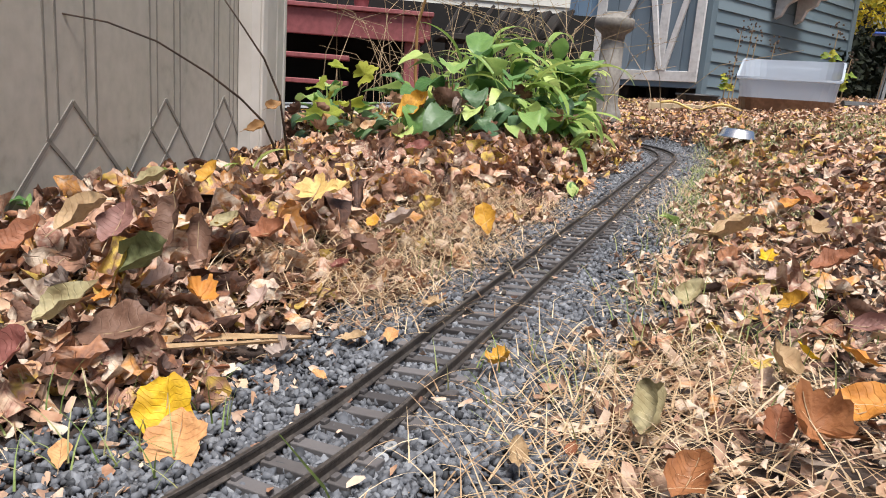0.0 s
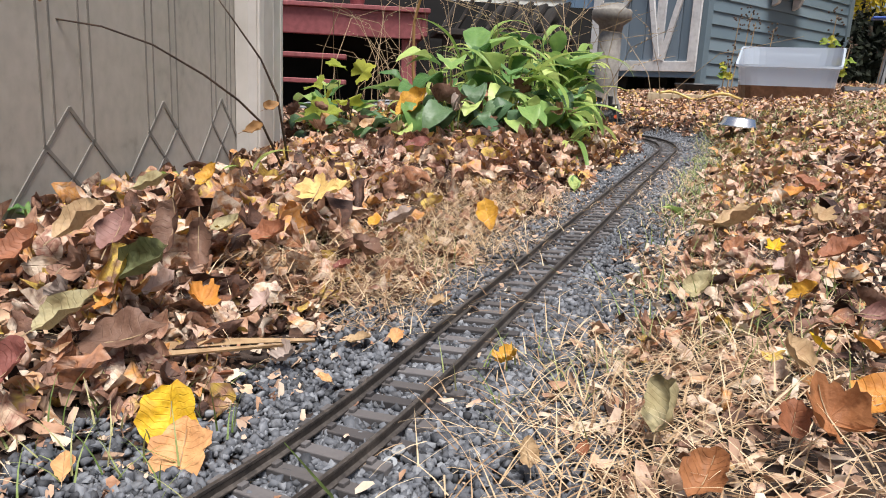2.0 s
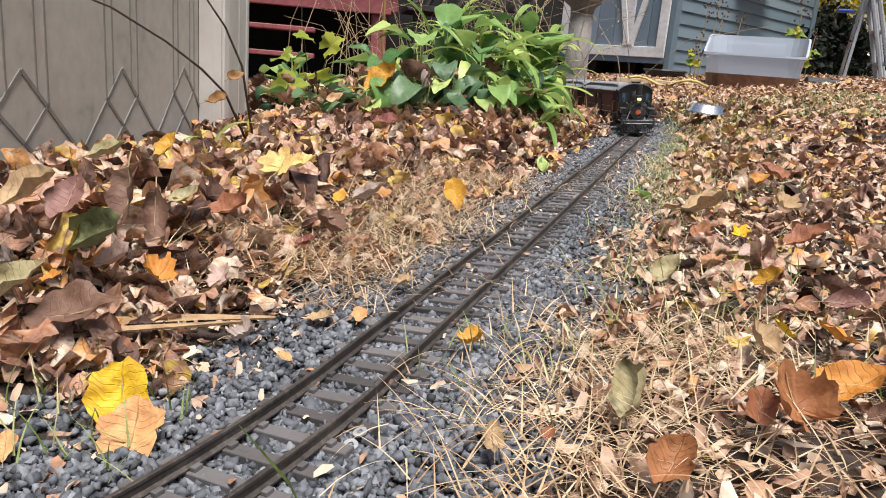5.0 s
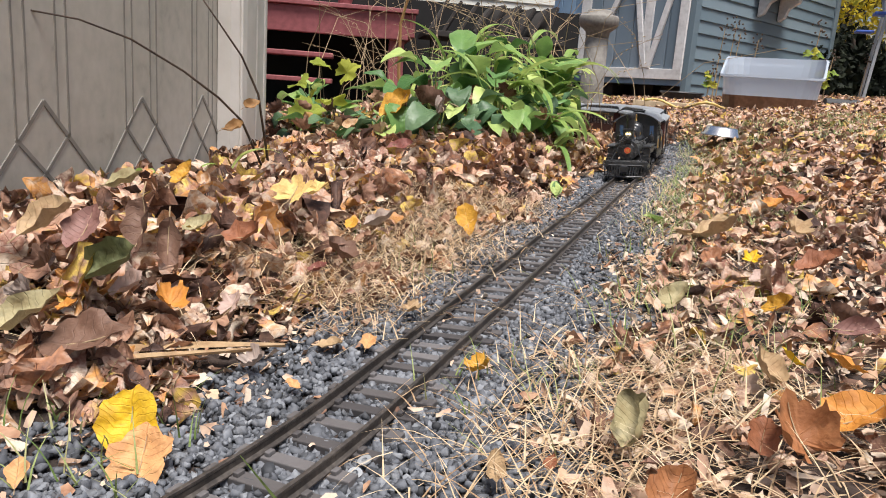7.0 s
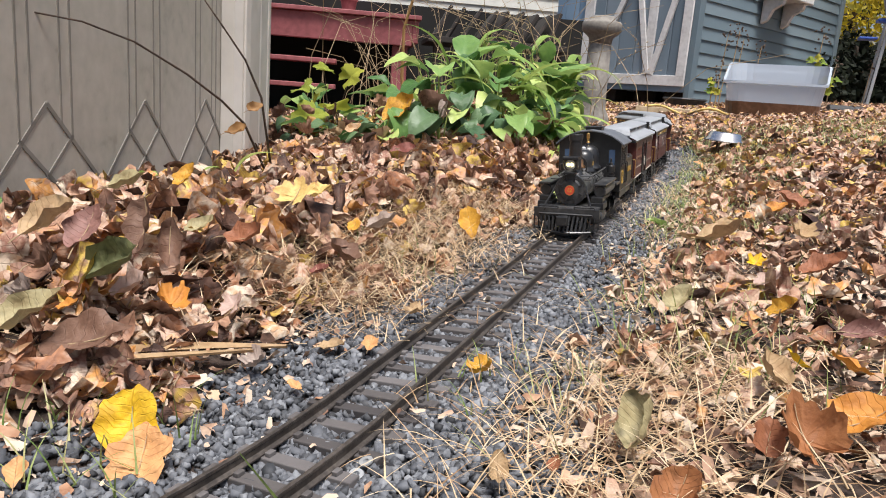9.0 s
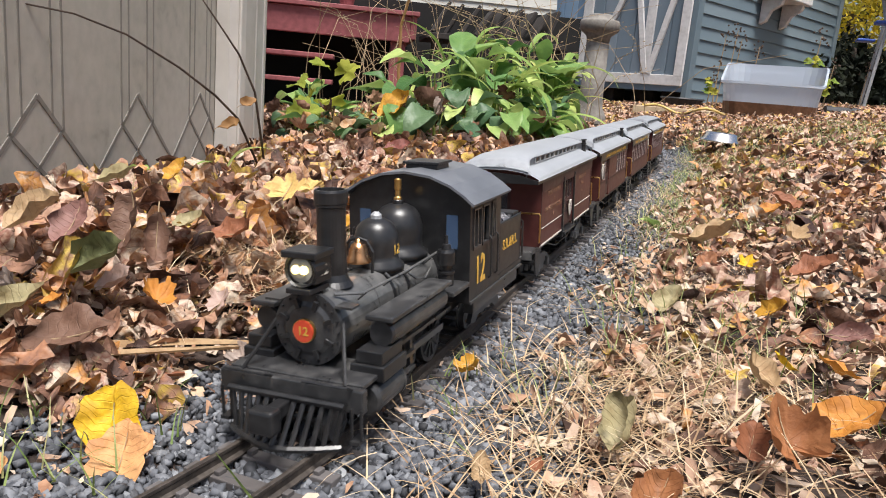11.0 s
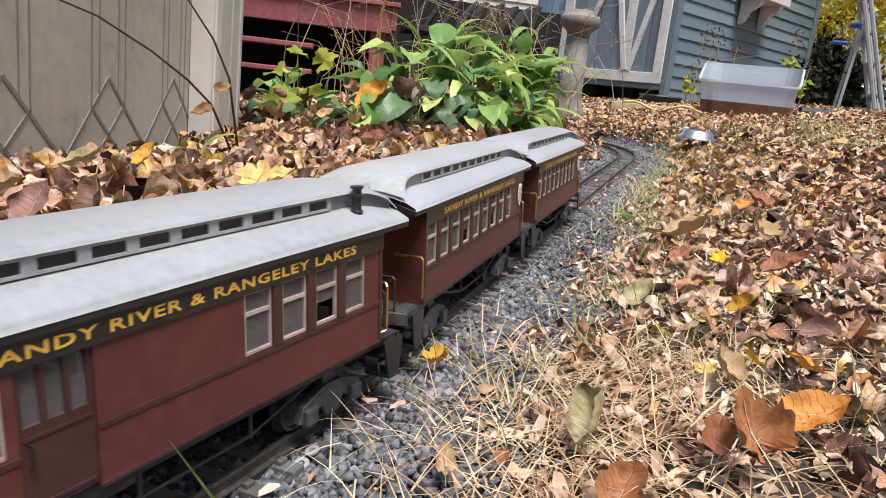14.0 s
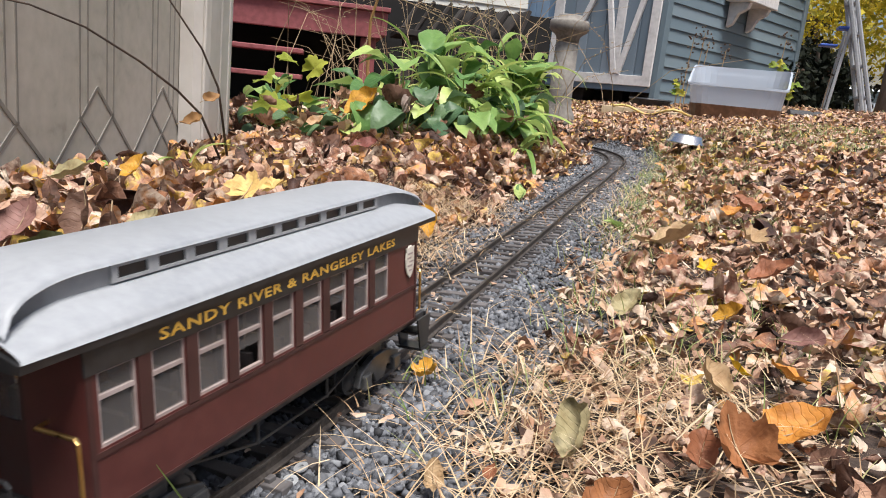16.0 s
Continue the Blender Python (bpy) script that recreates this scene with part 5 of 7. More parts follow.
    # handrails and pipes on the boiler
    for s in (-1, 1):
        rod(b := bmesh.new(), [(s * 0.012, 0.034, 0.0795), (s * 0.0235, 0.048, 0.078), (s * 0.0255, 0.10, 0.0785), (s * 0.0275, 0.155, 0.0815)], 0.0009, 8)
        for y in (0.05, 0.085, 0.12, 0.15):
            rod(b, [(s * 0.019, y, 0.073), (s * 0.0252, y, 0.0785)], 0.0007, 6)
        part("handrail", b, BOILER, e)
        rod(b := bmesh.new(), [(s * 0.014, 0.098, 0.078), (s * 0.022, 0.101, 0.070), (s * 0.0235, 0.103, 0.058)], 0.0008, 6)
        part("sand_pipe", b, BOILER, e)
        rod(b := bmesh.new(), [(s * 0.018, 0.118, 0.076), (s * 0.0235, 0.128, 0.068), (s * 0.0252, 0.14, 0.066), (s * 0.0255, 0.15, 0.072)], 0.0008, 6)
        part("injector_pipe", b, BOILER, e)
        # running board tank, brackets
        b = bmesh.new()
        box(b, s * 0.031, s * 0.049, 0.036, 0.132, 0.0655, 0.0688, 0.0008)
        part("running_board", b, DUSTY, e, "dusty black running board")
        spin(b := bmesh.new(), [(0, 0.040), (0.0075, 0.040), (0.0085, 0.042), (0.0085, 0.126), (0.0075, 0.128), (0, 0.128)], 18, pose(s * 0.0395, 0, 0.0570, -90, 0, 0))
        part("air_tank", b, DUSTY, e, "dusty black air tank")
        b = bmesh.new()
        box(b, s * 0.028, s * 0.050, 0.132, 0.166, 0.0560, 0.0595, 0.0006)
        part("rear_running_board", b, DUSTY, e)
        # pump
        spin(b := bmesh.new(), [(0.0058, 0.0595), (0.0058, 0.068), (0.0065, 0.0685), (0.0065, 0.070), (0.004, 0.0705), (0.004, 0.0745), (0.0065, 0.075), (0.0065, 0.084), (0.0058, 0.0855), (0.0035, 0.086), (0.003, 0.0895), (0.0015, 0.09), (0.0012, 0.096), (0, 0.096)], 18, pose(s * 0.037, 0.150, 0))
        part("air_pump", b, BLACK, e, "black ribbed air pump")
        # cylinder and valve chest
        spin(b := bmesh.new(), [(0, 0.022), (0.0085, 0.022), (0.0105, 0.0235), (0.0105, 0.0255), (0.0098, 0.026), (0.0098, 0.056), (0.0105, 0.0565), (0.0105, 0.0585), (0, 0.0585)], 24, pose(s * 0.0375, 0, 0.0225, -90, 0, 0))
        part("cylinder", b, DUSTY, e, "dusty black cylinder")
        b = bmesh.new()
        box(b, s * 0.026, s * 0.048, 0.026, 0.058, 0.033, 0.042, 0.0008)
        box(b, s * 0.029, s * 0.046, 0.028, 0.056, 0.042, 0.0500, 0.0008)
        part("valve_chest", b, BLACK, e)
        b = bmesh.new()
        box(b, s * 0.034, s * 0.037, 0.058, 0.096, 0.0265, 0.0290)
        box(b, s * 0.034, s * 0.037, 0.058, 0.096, 0.0160, 0.0180)
        box(b, s * 0.031, s * 0.034, 0.094, 0.098, 0.012, 0.050)
        box(b, s * 0.036, s * 0.0385, 0.062, 0.158, 0.0395, 0.042)
        part("slide_bar", b, DUSTY, e)
    # wheels: two driven axles, a leading and trailing truck
    axles = (0.105, 0.150)
    drivers = [wheelset(e, 0.0185, mat=BLACK, y=y, name="driving_wheelset", spokes=10) for y in axles]
    small = [(wheelset(e, 0.0105, y=y), y, 0.0105) for y in (0.012, 0.232, 0.275)]
    rods = []
    for s in (-1, 1):
        b = bmesh.new()
        extrude(b, [(-0.004, -0.0025), (0.049, -0.0025), (0.050, 0), (0.049, 0.0025), (-0.004, 0.0025), (-0.005, 0)], "x", s * 0.0285, s * 0.031, bevel=0.0003)
        rods.append((part("side_rod", b, BOILER, e, "steel side rod"), s))
    b = bmesh.new()
    for s in (-1, 1):
        extrude(b, [(0.215, 0.010), (0.222, 0.020), (0.285, 0.020), (0.292, 0.010), (0.280, 0.008), (0.272, 0.013), (0.235, 0.013), (0.227, 0.008)], "x", s * 0.030, s * 0.034)
    part("trailing_frame", b, DUSTY, e)
    # cab
    cab = new("cab")
    cab.parent = e
    y0, y1, zb, ze = 0.166, 0.240, 0.042, 0.119
    crown = [(-0.049, ze), (-0.040, ze + 0.008), (-0.025, ze + 0.0145), (0, ze + 0.0185), (0.025, ze + 0.0145), (0.040, ze + 0.008), (0.049, ze)]
    for s in (-1, 1):
        b = bmesh.new()
        xa, xb = s * 0.0495, s * 0.0475
        box(b, xa, xb, y0, 0.306, zb, 0.0480)
        box(b, xa, xb, y0, y1, 0.048, 0.0815)
        for a, c in ((y0, 0.172), (0.190, 0.193), (0.209, 0.216), (0.226, y1)):
            box(b, xa, xb, a, c, 0.0815, ze)
        for a, c in ((0.172, 0.190), (0.193, 0.209), (0.216, 0.226)):
            box(b, xa, xb, a, c, 0.1125, ze)
        part("side", b, BLACK, cab)
        for a, c, half in ((0.172, 0.190, True), (0.193, 0.209, False), (0.216, 0.226, True)):
            b = bmesh.new()
            for u0, u1, w0, w1 in ((a, a + 0.0015, 0.0815, 0.1125), (c - 0.0015, c, 0.0815, 0.1125), (a, c, 0.1110, 0.1125), (a, c, 0.0815, 0.0835)):
                box(b, s * 0.0478, s * 0.0505, u0, u1, w0, w1)
            if half:
                box(b, s * 0.0478, s * 0.0505, (a + c) / 2 - 0.0007, (a + c) / 2 + 0.0007, 0.0815, 0.1125)
            part("window_frame", b, DUSTY, cab)
            b = bmesh.new()
            box(b, s * 0.0484, s * 0.0487, a + 0.0015, (a + c) / 2 if not half else c - 0.0015, 0.0835, 0.111)
            part("pane", b, PANE, cab, "dusty cab window pane")
        rod(b := bmesh.new(), [(s * 0.0497, 0.211, 0.052), (s * 0.0515, 0.211, 0.054), (s * 0.0515, 0.211, 0.084), (s * 0.0497, 0.211, 0.086)], 0.0009, 6)
        rod(b, [(s * 0.0497, 0.228, 0.052), (s * 0.0515, 0.228, 0.054), (s * 0.0515, 0.228, 0.084), (s * 0.0497, 0.228, 0.086)], 0.0009, 6)
        part("grab_iron", b, BLACK, cab)
        letters("12", 0.030, GOLD, cab, on_side(0.190, 0.0630, 0.0498, s), 1.0, 0.8, label="gold number 12")
        b = bmesh.new()
        box(b, s * 0.0495, s * 0.0508, y0, 0.306, 0.0415, 0.0435)
        box(b, s * 0.040, s * 0.048, 0.18, 0.30, 0.030, 0.040, 0.0008)
        part("sill", b, DUSTY, cab)
    for yy, name in ((y0, "front_wall"), (y1 - 0.002, "rear_wall")):
        b = bmesh.new()
        extrude(b, [(-0.0475, zb), (0.0475, zb), (0.0475, ze), *crown[1:-1][::-1], (-0.0475, ze)], "y", yy, yy + 0.002)
        part(name, b, BLACK, cab)
        for s in (-1, 1):
            b = bmesh.new()
            box(b, s * 0.031, s * 0.040, yy - 0.0006, yy + 0.0026, 0.083, 0.108)
            part("pane", b, PANE_BLUE, cab, "blue tinted front pane")
    b = bmesh.new()
    arc = [(-0.0545, ze - 0.0015), (-0.047, ze + 0.0045), (-0.036, ze + 0.0115), (-0.02, ze + 0.0175), (0, ze + 0.0200), (0.02, ze + 0.0175), (0.036, ze + 0.0115), (0.047, ze + 0.0045), (0.0545, ze - 0.0015)]
    extrude(b, arc + [(x * 0.985, z - 0.0018) for x, z in arc[::-1]], "y", y0 - 0.007, y1 + 0.012)
    part("roof", b, CAB_ROOF, cab, "dark slate-grey arched cab roof")
    b = bmesh.new()
    box(b, -0.013, 0.013, 0.190, 0.216, ze + 0.0170, ze + 0.0225, 0.001)
    box(b, -0.015, 0.015, 0.188, 0.218, ze + 0.0222, ze + 0.0242, 0.0006)
    part("roof_hatch", b, BLACK, cab, "black roof hatch")
    # bunker with coal
    bunker = new("bunker")
    bunker.parent = e
    b = bmesh.new()
    for s in (-1, 1):
        box(b, s * 0.0495, s * 0.0470, y1, 0.303, 0.048, 0.089, 0.0006)
        rod(b, [(s * 0.0485, y1, 0.0895), (s * 0.0485, 0.303, 0.0895)], 0.0012, 8)
    box(b, -0.047, 0.047, 0.3005, 0.303, 0.048, 0.089, 0.0006)
    box(b, -0.047, 0.047, y1, 0.3005, 0.048, 0.050)
    box(b, -0.047, 0.047, 0.285, 0.303, 0.0895, 0.0925, 0.0006)
    part("wall", b, BLACK, bunker)
    for s in (-1, 1):
        letters("S.R.&R.L.", 0.0120, GOLD, bunker, on_side(0.270, 0.0700, 0.0498, s), 1.05, 0.95, label="gold railway initials")
        rod(b := bmesh.new(), [(s * 0.049, 0.303, 0.084), (s * 0.0505, 0.306, 0.082), (s * 0.0505, 0.306, 0.05), (s * 0.049, 0.303, 0.048)], 0.0009, 6)
        part("grab_iron", b, BLACK, bunker)
    g = np.random.RandomState(8)
    lumps = bmesh.new()
    box(lumps, -0.046, 0.046, y1 + 0.001, 0.284, 0.052, 0.086)
    for k in range(520):
        x, y = g.uniform(-0.045, 0.045), g.uniform(y1 + 0.002, 0.285)
        z = 0.088 + 0.008 * (1 - abs(x) / 0.046) + g.uniform(-0.0015, 0.0015)
        s = g.uniform(0.0014, 0.0028)
        box(lumps, -s, s, -s * 0.8, s * 0.8, -s * 0.7, s * 0.7, 0, pose(x, y, z, *g.uniform(0, 360, 3)))
    part("coal", lumps, COAL, bunker, "heap of dark grey coal")
    b = bmesh.new()
    box(b, -0.03, 0.03, 0.3, 0.309, 0.026, 0.041, 0.0008)
    box(b, -0.004, 0.004, 0.305, 0.333, 0.016, 0.025, 0.001)
    box(b, -0.007, 0.007, 0.326, 0.337, 0.013, 0.027, 0.0015)
    part("rear_coupler", b, BLACK, e)
    return e, drivers, axles, small, rods


ENGINE, DRIVERS, AXLES, SMALL, RODS = locomotive()
CARS = [passenger_car(k) for k in ("baggage", "combine", "coach")]
# the bodies are 0.28 m long over the end walls and 0.086 m wide
for _car in CARS:
    for _o in _car.children_recursive:
        if _o.type == "MESH" and not (_o.parent.name.startswith("truck")):
            _o.data.transform(Matrix.Diagonal((0.89, 0.946, 1, 1)))
CARS.append(copy_thing(CARS[2], LEAN))
for _t in CARS[3].children:
    if _t.name.startswith("truck"):
        WHEELS.extend((_w, _w.location.y, 0.0115) for _w in _t.children if _w.name.startswith("wheelset"))


# ---- leaves, stones and plants ----
LITTER = veined(leafy("leaf_litter", [(0.04, 0.021, 0.016), (0.10, 0.052, 0.037), (0.19, 0.10, 0.067), (0.31, 0.168, 0.108), (0.47, 0.285, 0.19), (0.56, 0.40, 0.31), (0.39, 0.18, 0.09), (0.17, 0.086, 0.062), (0.58, 0.45, 0.35), (0.50, 0.27, 0.13), (0.62, 0.53, 0.42), (0.28, 0.128, 0.09), (0.57, 0.42, 0.30), (0.56, 0.26, 0.065), (0.42, 0.245, 0.18), (0.60, 0.43, 0.09), (0.19, 0.10, 0.075), (0.60, 0.49, 0.38)], 0.62, 110, 0.1), 0.35, 0.38)
CRUMBS = leafy("leaf_crumbs", [(0.06, 0.033, 0.023), (0.25, 0.138, 0.092), (0.44, 0.29, 0.20), (0.55, 0.42, 0.32), (0.63, 0.53, 0.42), (0.35, 0.175, 0.10), (0.56, 0.40, 0.27)], 0.8, 120, 0.1)
STRAW = leafy("dry_grass", [(0.22, 0.13, 0.07), (0.42, 0.28, 0.16), (0.56, 0.42, 0.26), (0.64, 0.52, 0.36)], 0.65, 120, 0.2)
GRASS = leafy("green_grass", [(0.10, 0.16, 0.04), (0.19, 0.26, 0.075), (0.34, 0.37, 0.15), (0.48, 0.44, 0.22)], 0.5, 120, 0.3)
HOSTA = leafy("hosta_leaf", [(0.06, 0.14, 0.045), (0.13, 0.25, 0.075), (0.25, 0.38, 0.11), (0.46, 0.55, 0.18)], 0.38, 90, 0.3, "object")
HOSTA_BLUE = leafy("blue_green_hosta_leaf", [(0.06, 0.12, 0.06), (0.10, 0.17, 0.085), (0.14, 0.22, 0.11)], 0.4, 90, 0.25, "object")
LILY = leafy("yellow_green_blade", [(0.16, 0.27, 0.065), (0.31, 0.43, 0.11), (0.54, 0.57, 0.19)], 0.4, 90, 0.35, "object")
CANDLE = leafy("yellow_green_maple_leaf", [(0.14, 0.24, 0.03), (0.34, 0.38, 0.05), (0.5, 0.46, 0.06)], 0.5, 70, 0.35, "object")


CAUGHT = veined(leafy("caught_dry_leaf", [(0.10, 0.05, 0.035), (0.22, 0.11, 0.07), (0.38, 0.22, 0.14), (0.5, 0.36, 0.25), (0.45, 0.24, 0.07)], 0.65, 90, 0.12, "object"), 0.3, 0.4)


def hero_mat(name, c):
    dark = tuple(v * 0.38 for v in c)
    pale = tuple(min(0.8, v * 1.25 + 0.02) for v in c)
    return veined(leafy(name, [dark, c, c, pale], 0.6, 90, 0.15, "none"), 0.13, 0.35)


def oval_template(nu, nv, tip=0.8):
    """A pointed oval blade: vertices in (-0.5..0.5, +-width) and faces."""
    us = np.linspace(-0.5, 0.5, nu)
    vs = np.linspace(-1, 1, nv)
    w = 0.33 * np.sin(np.pi * np.clip(us + 0.5, 0.02, 0.98)) ** tip
    pts = np.array([(u, v * ww) for u, ww in zip(us, w) for v in vs])
    faces = np.array([(a * nv + c, (a + 1) * nv + c, (a + 1) * nv + c + 1, a * nv + c + 1) for a in range(nu - 1) for c in range(nv - 1)])
    return pts, [faces]


def maple_template(lobes=5, n=20):
    """A lobed leaf: centre, half ring and toothed outline."""
    a = np.linspace(-np.pi, np.pi, n, endpoint=False)
    r = 0.40 + 0.05 * np.cos(lobes * a) + 0.04 * np.cos(13 * a + 1) + 0.02 * np.cos(7 * a)
    r = np.where(np.abs(np.abs(a) - np.pi) < 0.2, 0.12, r)
    out = np.stack([r * np.cos(a), r * np.sin(a)], -1)
    pts = np.concatenate([[[0, 0]], out * 0.5, out])
    k = np.arange(n)
    j = (k + 1) % n
    return pts, [np.stack([0 * k, 1 + k, 1 + j], -1), np.stack([1 + k, 1 + n + k, 1 + n + j, 1 + j], -1)]


def chip_template():
    return np.array([(-0.5, -0.1), (-0.1, -0.28), (0.45, -0.12), (0.5, 0.15), (0.0, 0.3), (-0.4, 0.2)]), [np.array([(0, 1, 2, 3), (0, 3, 4, 5)])]


def turn_matrices(g, n, tilt):
    """Random headings with a tilt of the given spread, in degrees."""
    yaw, a, c = g.uniform(0, 2 * np.pi, n), np.radians(g.normal(0, 1, n) * tilt), np.radians(g.normal(0, 1, n) * tilt)
    cy, sy, ca, sa, cc, sc = np.cos(yaw), np.sin(yaw), np.cos(a), np.sin(a), np.cos(c), np.sin(c)
    z = np.zeros(n)
    o = np.ones(n)
    rz = np.stack([np.stack([cy, -sy, z], -1), np.stack([sy, cy, z], -1), np.stack([z, z, o], -1)], 1)
    rx = np.stack([np.stack([o, z, z], -1), np.stack([z, ca, -sa], -1), np.stack([z, sa, ca], -1)], 1)
    ry = np.stack([np.stack([cc, z, sc], -1), np.stack([z, o, z], -1), np.stack([-sc, z, cc], -1)], 1)
    return rz @ rx @ ry


def scatter_blades(g, template, xy, size, tilt, curl, lift, up=0.0):
    """Vertices of many bent leaves lying on the ground."""
    pts, faces = template
    n = len(xy)
    u, v = pts[:, 0][None], pts[:, 1][None]
    ku, kv = g.normal(0, curl, (n, 1)), g.normal(0.4 * curl, curl, (n, 1))
    u = u * g.uniform(0.8, 1.2, (n, 1)) * (1 + 0.16 * np.sin(5 * v + g.uniform(0, 6, (n, 1))))
    v = v * g.uniform(0.6, 1.15, (n, 1)) * (1 + 0.22 * np.sin(8 * u + g.uniform(0, 6, (n, 1))))
    fold = g.normal(0, 0.35, (n, 1))
    wob = 0.085 * np.sin(9 * u + g.uniform(0, 6, (n, 1))) * np.sin(11 * v + g.uniform(0, 6, (n, 1)))
    ang = ku * u
    x = np.where(np.abs(ku) > 0.05, np.sin(ang) / np.where(np.abs(ku) > 0.05, ku, 1), u)
    z = np.where(np.abs(ku) > 0.05, (1 - np.cos(ang)) / np.where(np.abs(ku) > 0.05, ku, 1), 0 * u)
    av = 1.7 * kv * v
    y = np.where(np.abs(kv) > 0.05, np.sin(av) / np.where(np.abs(kv) > 0.05, 1.7 * kv, 1), v)
    z = z + np.where(np.abs(kv) > 0.05, (1 - np.cos(av)) / np.where(np.abs(kv) > 0.05, 1.7 * kv, 1), 0 * v) + fold * np.abs(v) + wob
    p = np.stack([x, y, z], -1) * size[:, None, None]
    p = np.einsum("nij,nkj->nki", turn_matrices(g, n, tilt), p)
    low = p[:, :, 2].min(1)
    base = lie(xy[:, 0], xy[:, 1]) - np.clip(low, -0.02, 0) * 0.75 + lift
    p[:, :, 0] += xy[:, 0:1]
    p[:, :, 1] += xy[:, 1:2]
    p[:, :, 2] += base[:, None]
    m = len(pts)
    off = (np.arange(n) * m)[:, None, None]
    return p.reshape(-1, 3), np.tile(blade_of(template), (n, 1)), [(f[None] + off).reshape(-1, f.shape[1]) for f in faces]


def merge(chunks):
    verts, coords, by = [], [], {}
    start = 0
    for v, c, fl in chunks:
        for f in fl:
            by.setdefault(f.shape[1], []).append(f + start)
        verts.append(v)
        coords.append(c)
        start += len(v)
    return np.concatenate(verts), np.concatenate(coords), [np.concatenate(f) for f in by.values()]


def stuff(name, chunks, mat, label, category):
    v, c, f = merge(chunks)
    me = arrays_mesh(name, v, f, mat, c)
    me.polygons.foreach_set("use_smooth", [True] * len(me.polygons))
    ob = new(name, me)
    ob.matrix_basis = LEAN
    return tagged(ob, label, category, kind="stuff")


def in_pool(x, y):
    """How far outside the pool's straight wall a place lies."""
    return (x + 0.583) * 0.937 + (y - 0.799) * 0.349


def spots(g, n, x0, x1, y0, y1, left=-0.10, right=0.15, edge=0.03):
    x, y = g.uniform(x0, x1, n), g.uniform(y0, y1, n)
    d = off_track(x, y)
    wob = edge * (np.sin(17 * y + 3 * x) + np.sin(41 * y + 1.0)) * 0.5
    left = left - 0.035 * smooth01((0.75 - y) / 0.2)
    ok = ((d > right + wob) | (d < left + wob)) & ((in_pool(x, y) > 0.03) | (y > 2.2) | (x > -0.2))
    return np.stack([x[ok], y[ok]], -1)


def litter():
    g = np.random.RandomState(11)
    ov, ov_small, mp, chip = oval_template(7, 5), oval_template(5, 3), maple_template(), chip_template()
    near = []
    for tpl, n, lo, hi in ((ov, 6200, 0.012, 0.042), (mp, 3200, 0.016, 0.05)):
        xy = spots(g, n, -0.95, 1.15, 0.15, 1.75)
        size = lo + (hi - lo) * g.uniform(0, 1, len(xy)) ** 1.5
        near.append(scatter_blades(g, tpl, xy, size * np.where(xy[:, 0] > 0, 0.5 + 0.4 * smooth01((xy[:, 1] - 0.35) / 0.45), 1.0), np.where(xy[:, 0] > 0, 22, 32), 2.7, g.uniform(0, 0.015, len(xy))))
    # a thicker heap against the pool and over the planted mound
    for tpl, n, (x0, x1, y0, y1), top in ((ov, 800, (-0.62, -0.22, 0.5, 1.1), 0.035), (mp, 420, (-0.62, -0.2, 0.5, 1.2), 0.035), (ov, 1500, (-0.8, -0.09, 1.3, 2.1), 0.03), (mp, 900, (-0.8, -0.09, 1.3, 2.1), 0.03)):
        xy = spots(g, n, x0, x1, y0, y1, left=-0.14)
        near.append(scatter_blades(g, tpl, xy, g.uniform(0.022, 0.058, len(xy)), 42, 3.2, g.uniform(0, top, len(xy))))
    # the inside of the far curve, where the bed runs out in leaves
    xy = spots(g, 900, -0.6, -0.07, 1.95, 2.65, left=-0.09)
    near.append(scatter_blades(g, mp, xy, g.uniform(0.022, 0.05, len(xy)), 40, 3.0, g.uniform(0, 0.05, len(xy))))
    xy = spots(g, 1500, -1.25, -0.45, 1.95, 2.55, left=-0.12)
    near.append(scatter_blades(g, mp, xy, g.uniform(0.03, 0.06, len(xy)), 40, 3.0, g.uniform(0, 0.075, len(xy))))
    xy = spots(g, 3200, -0.62, -0.08, 0.22, 0.8)
    near.append(scatter_blades(g, ov, xy, g.uniform(0.010, 0.036, len(xy)), 30, 2.8, g.uniform(0, 0.012, len(xy))))
    stuff("leaf_litter", near, LITTER, "dry curled brown, tan and orange fallen leaves covering the ground", "fallen leaves")
    mid = []
    for tpl, n, lo, hi in ((ov_small, 24000, 0.014, 0.042), (mp, 6500, 0.02, 0.046)):
        xy = spots(g, n, -1.0, 2.6, 1.5, 4.2)
        mid.append(scatter_blades(g, tpl, xy, g.uniform(lo, hi, len(xy)), 20, 2.2, g.uniform(0, 0.012, len(xy))))
    stuff("leaf_litter", mid, LITTER, "dry brown and tan fallen leaves spread over the yard", "fallen leaves")
    far = []
    xy = spots(g, 62000, -2.6, 4.8, 3.8, 10.5)
    far.append(scatter_blades(g, ov_small, xy, g.uniform(0.022, 0.056, len(xy)), 16, 1.8, g.uniform(0, 0.014, len(xy))))
    xy = spots(g, 9000, -3.0, 6.0, 9, 20)
    far.append(scatter_blades(g, chip, xy, g.uniform(0.08, 0.14, len(xy)), 20, 1.4, g.uniform(0, 0.014, len(xy))))
    for x0, x1, y0, y1, n in ((-5.0, 6.0, -3.0, 0.15, 16000), (1.1, 6.0, 0.15, 4.0, 11000), (-6.0, -0.9, 2.2, 4.2, 6000)):
        xy = spots(g, n, x0, x1, y0, y1)
        far.append(scatter_blades(g, chip, xy, g.uniform(0.03, 0.06, len(xy)), 22, 1.4, g.uniform(0, 0.012, len(xy))))
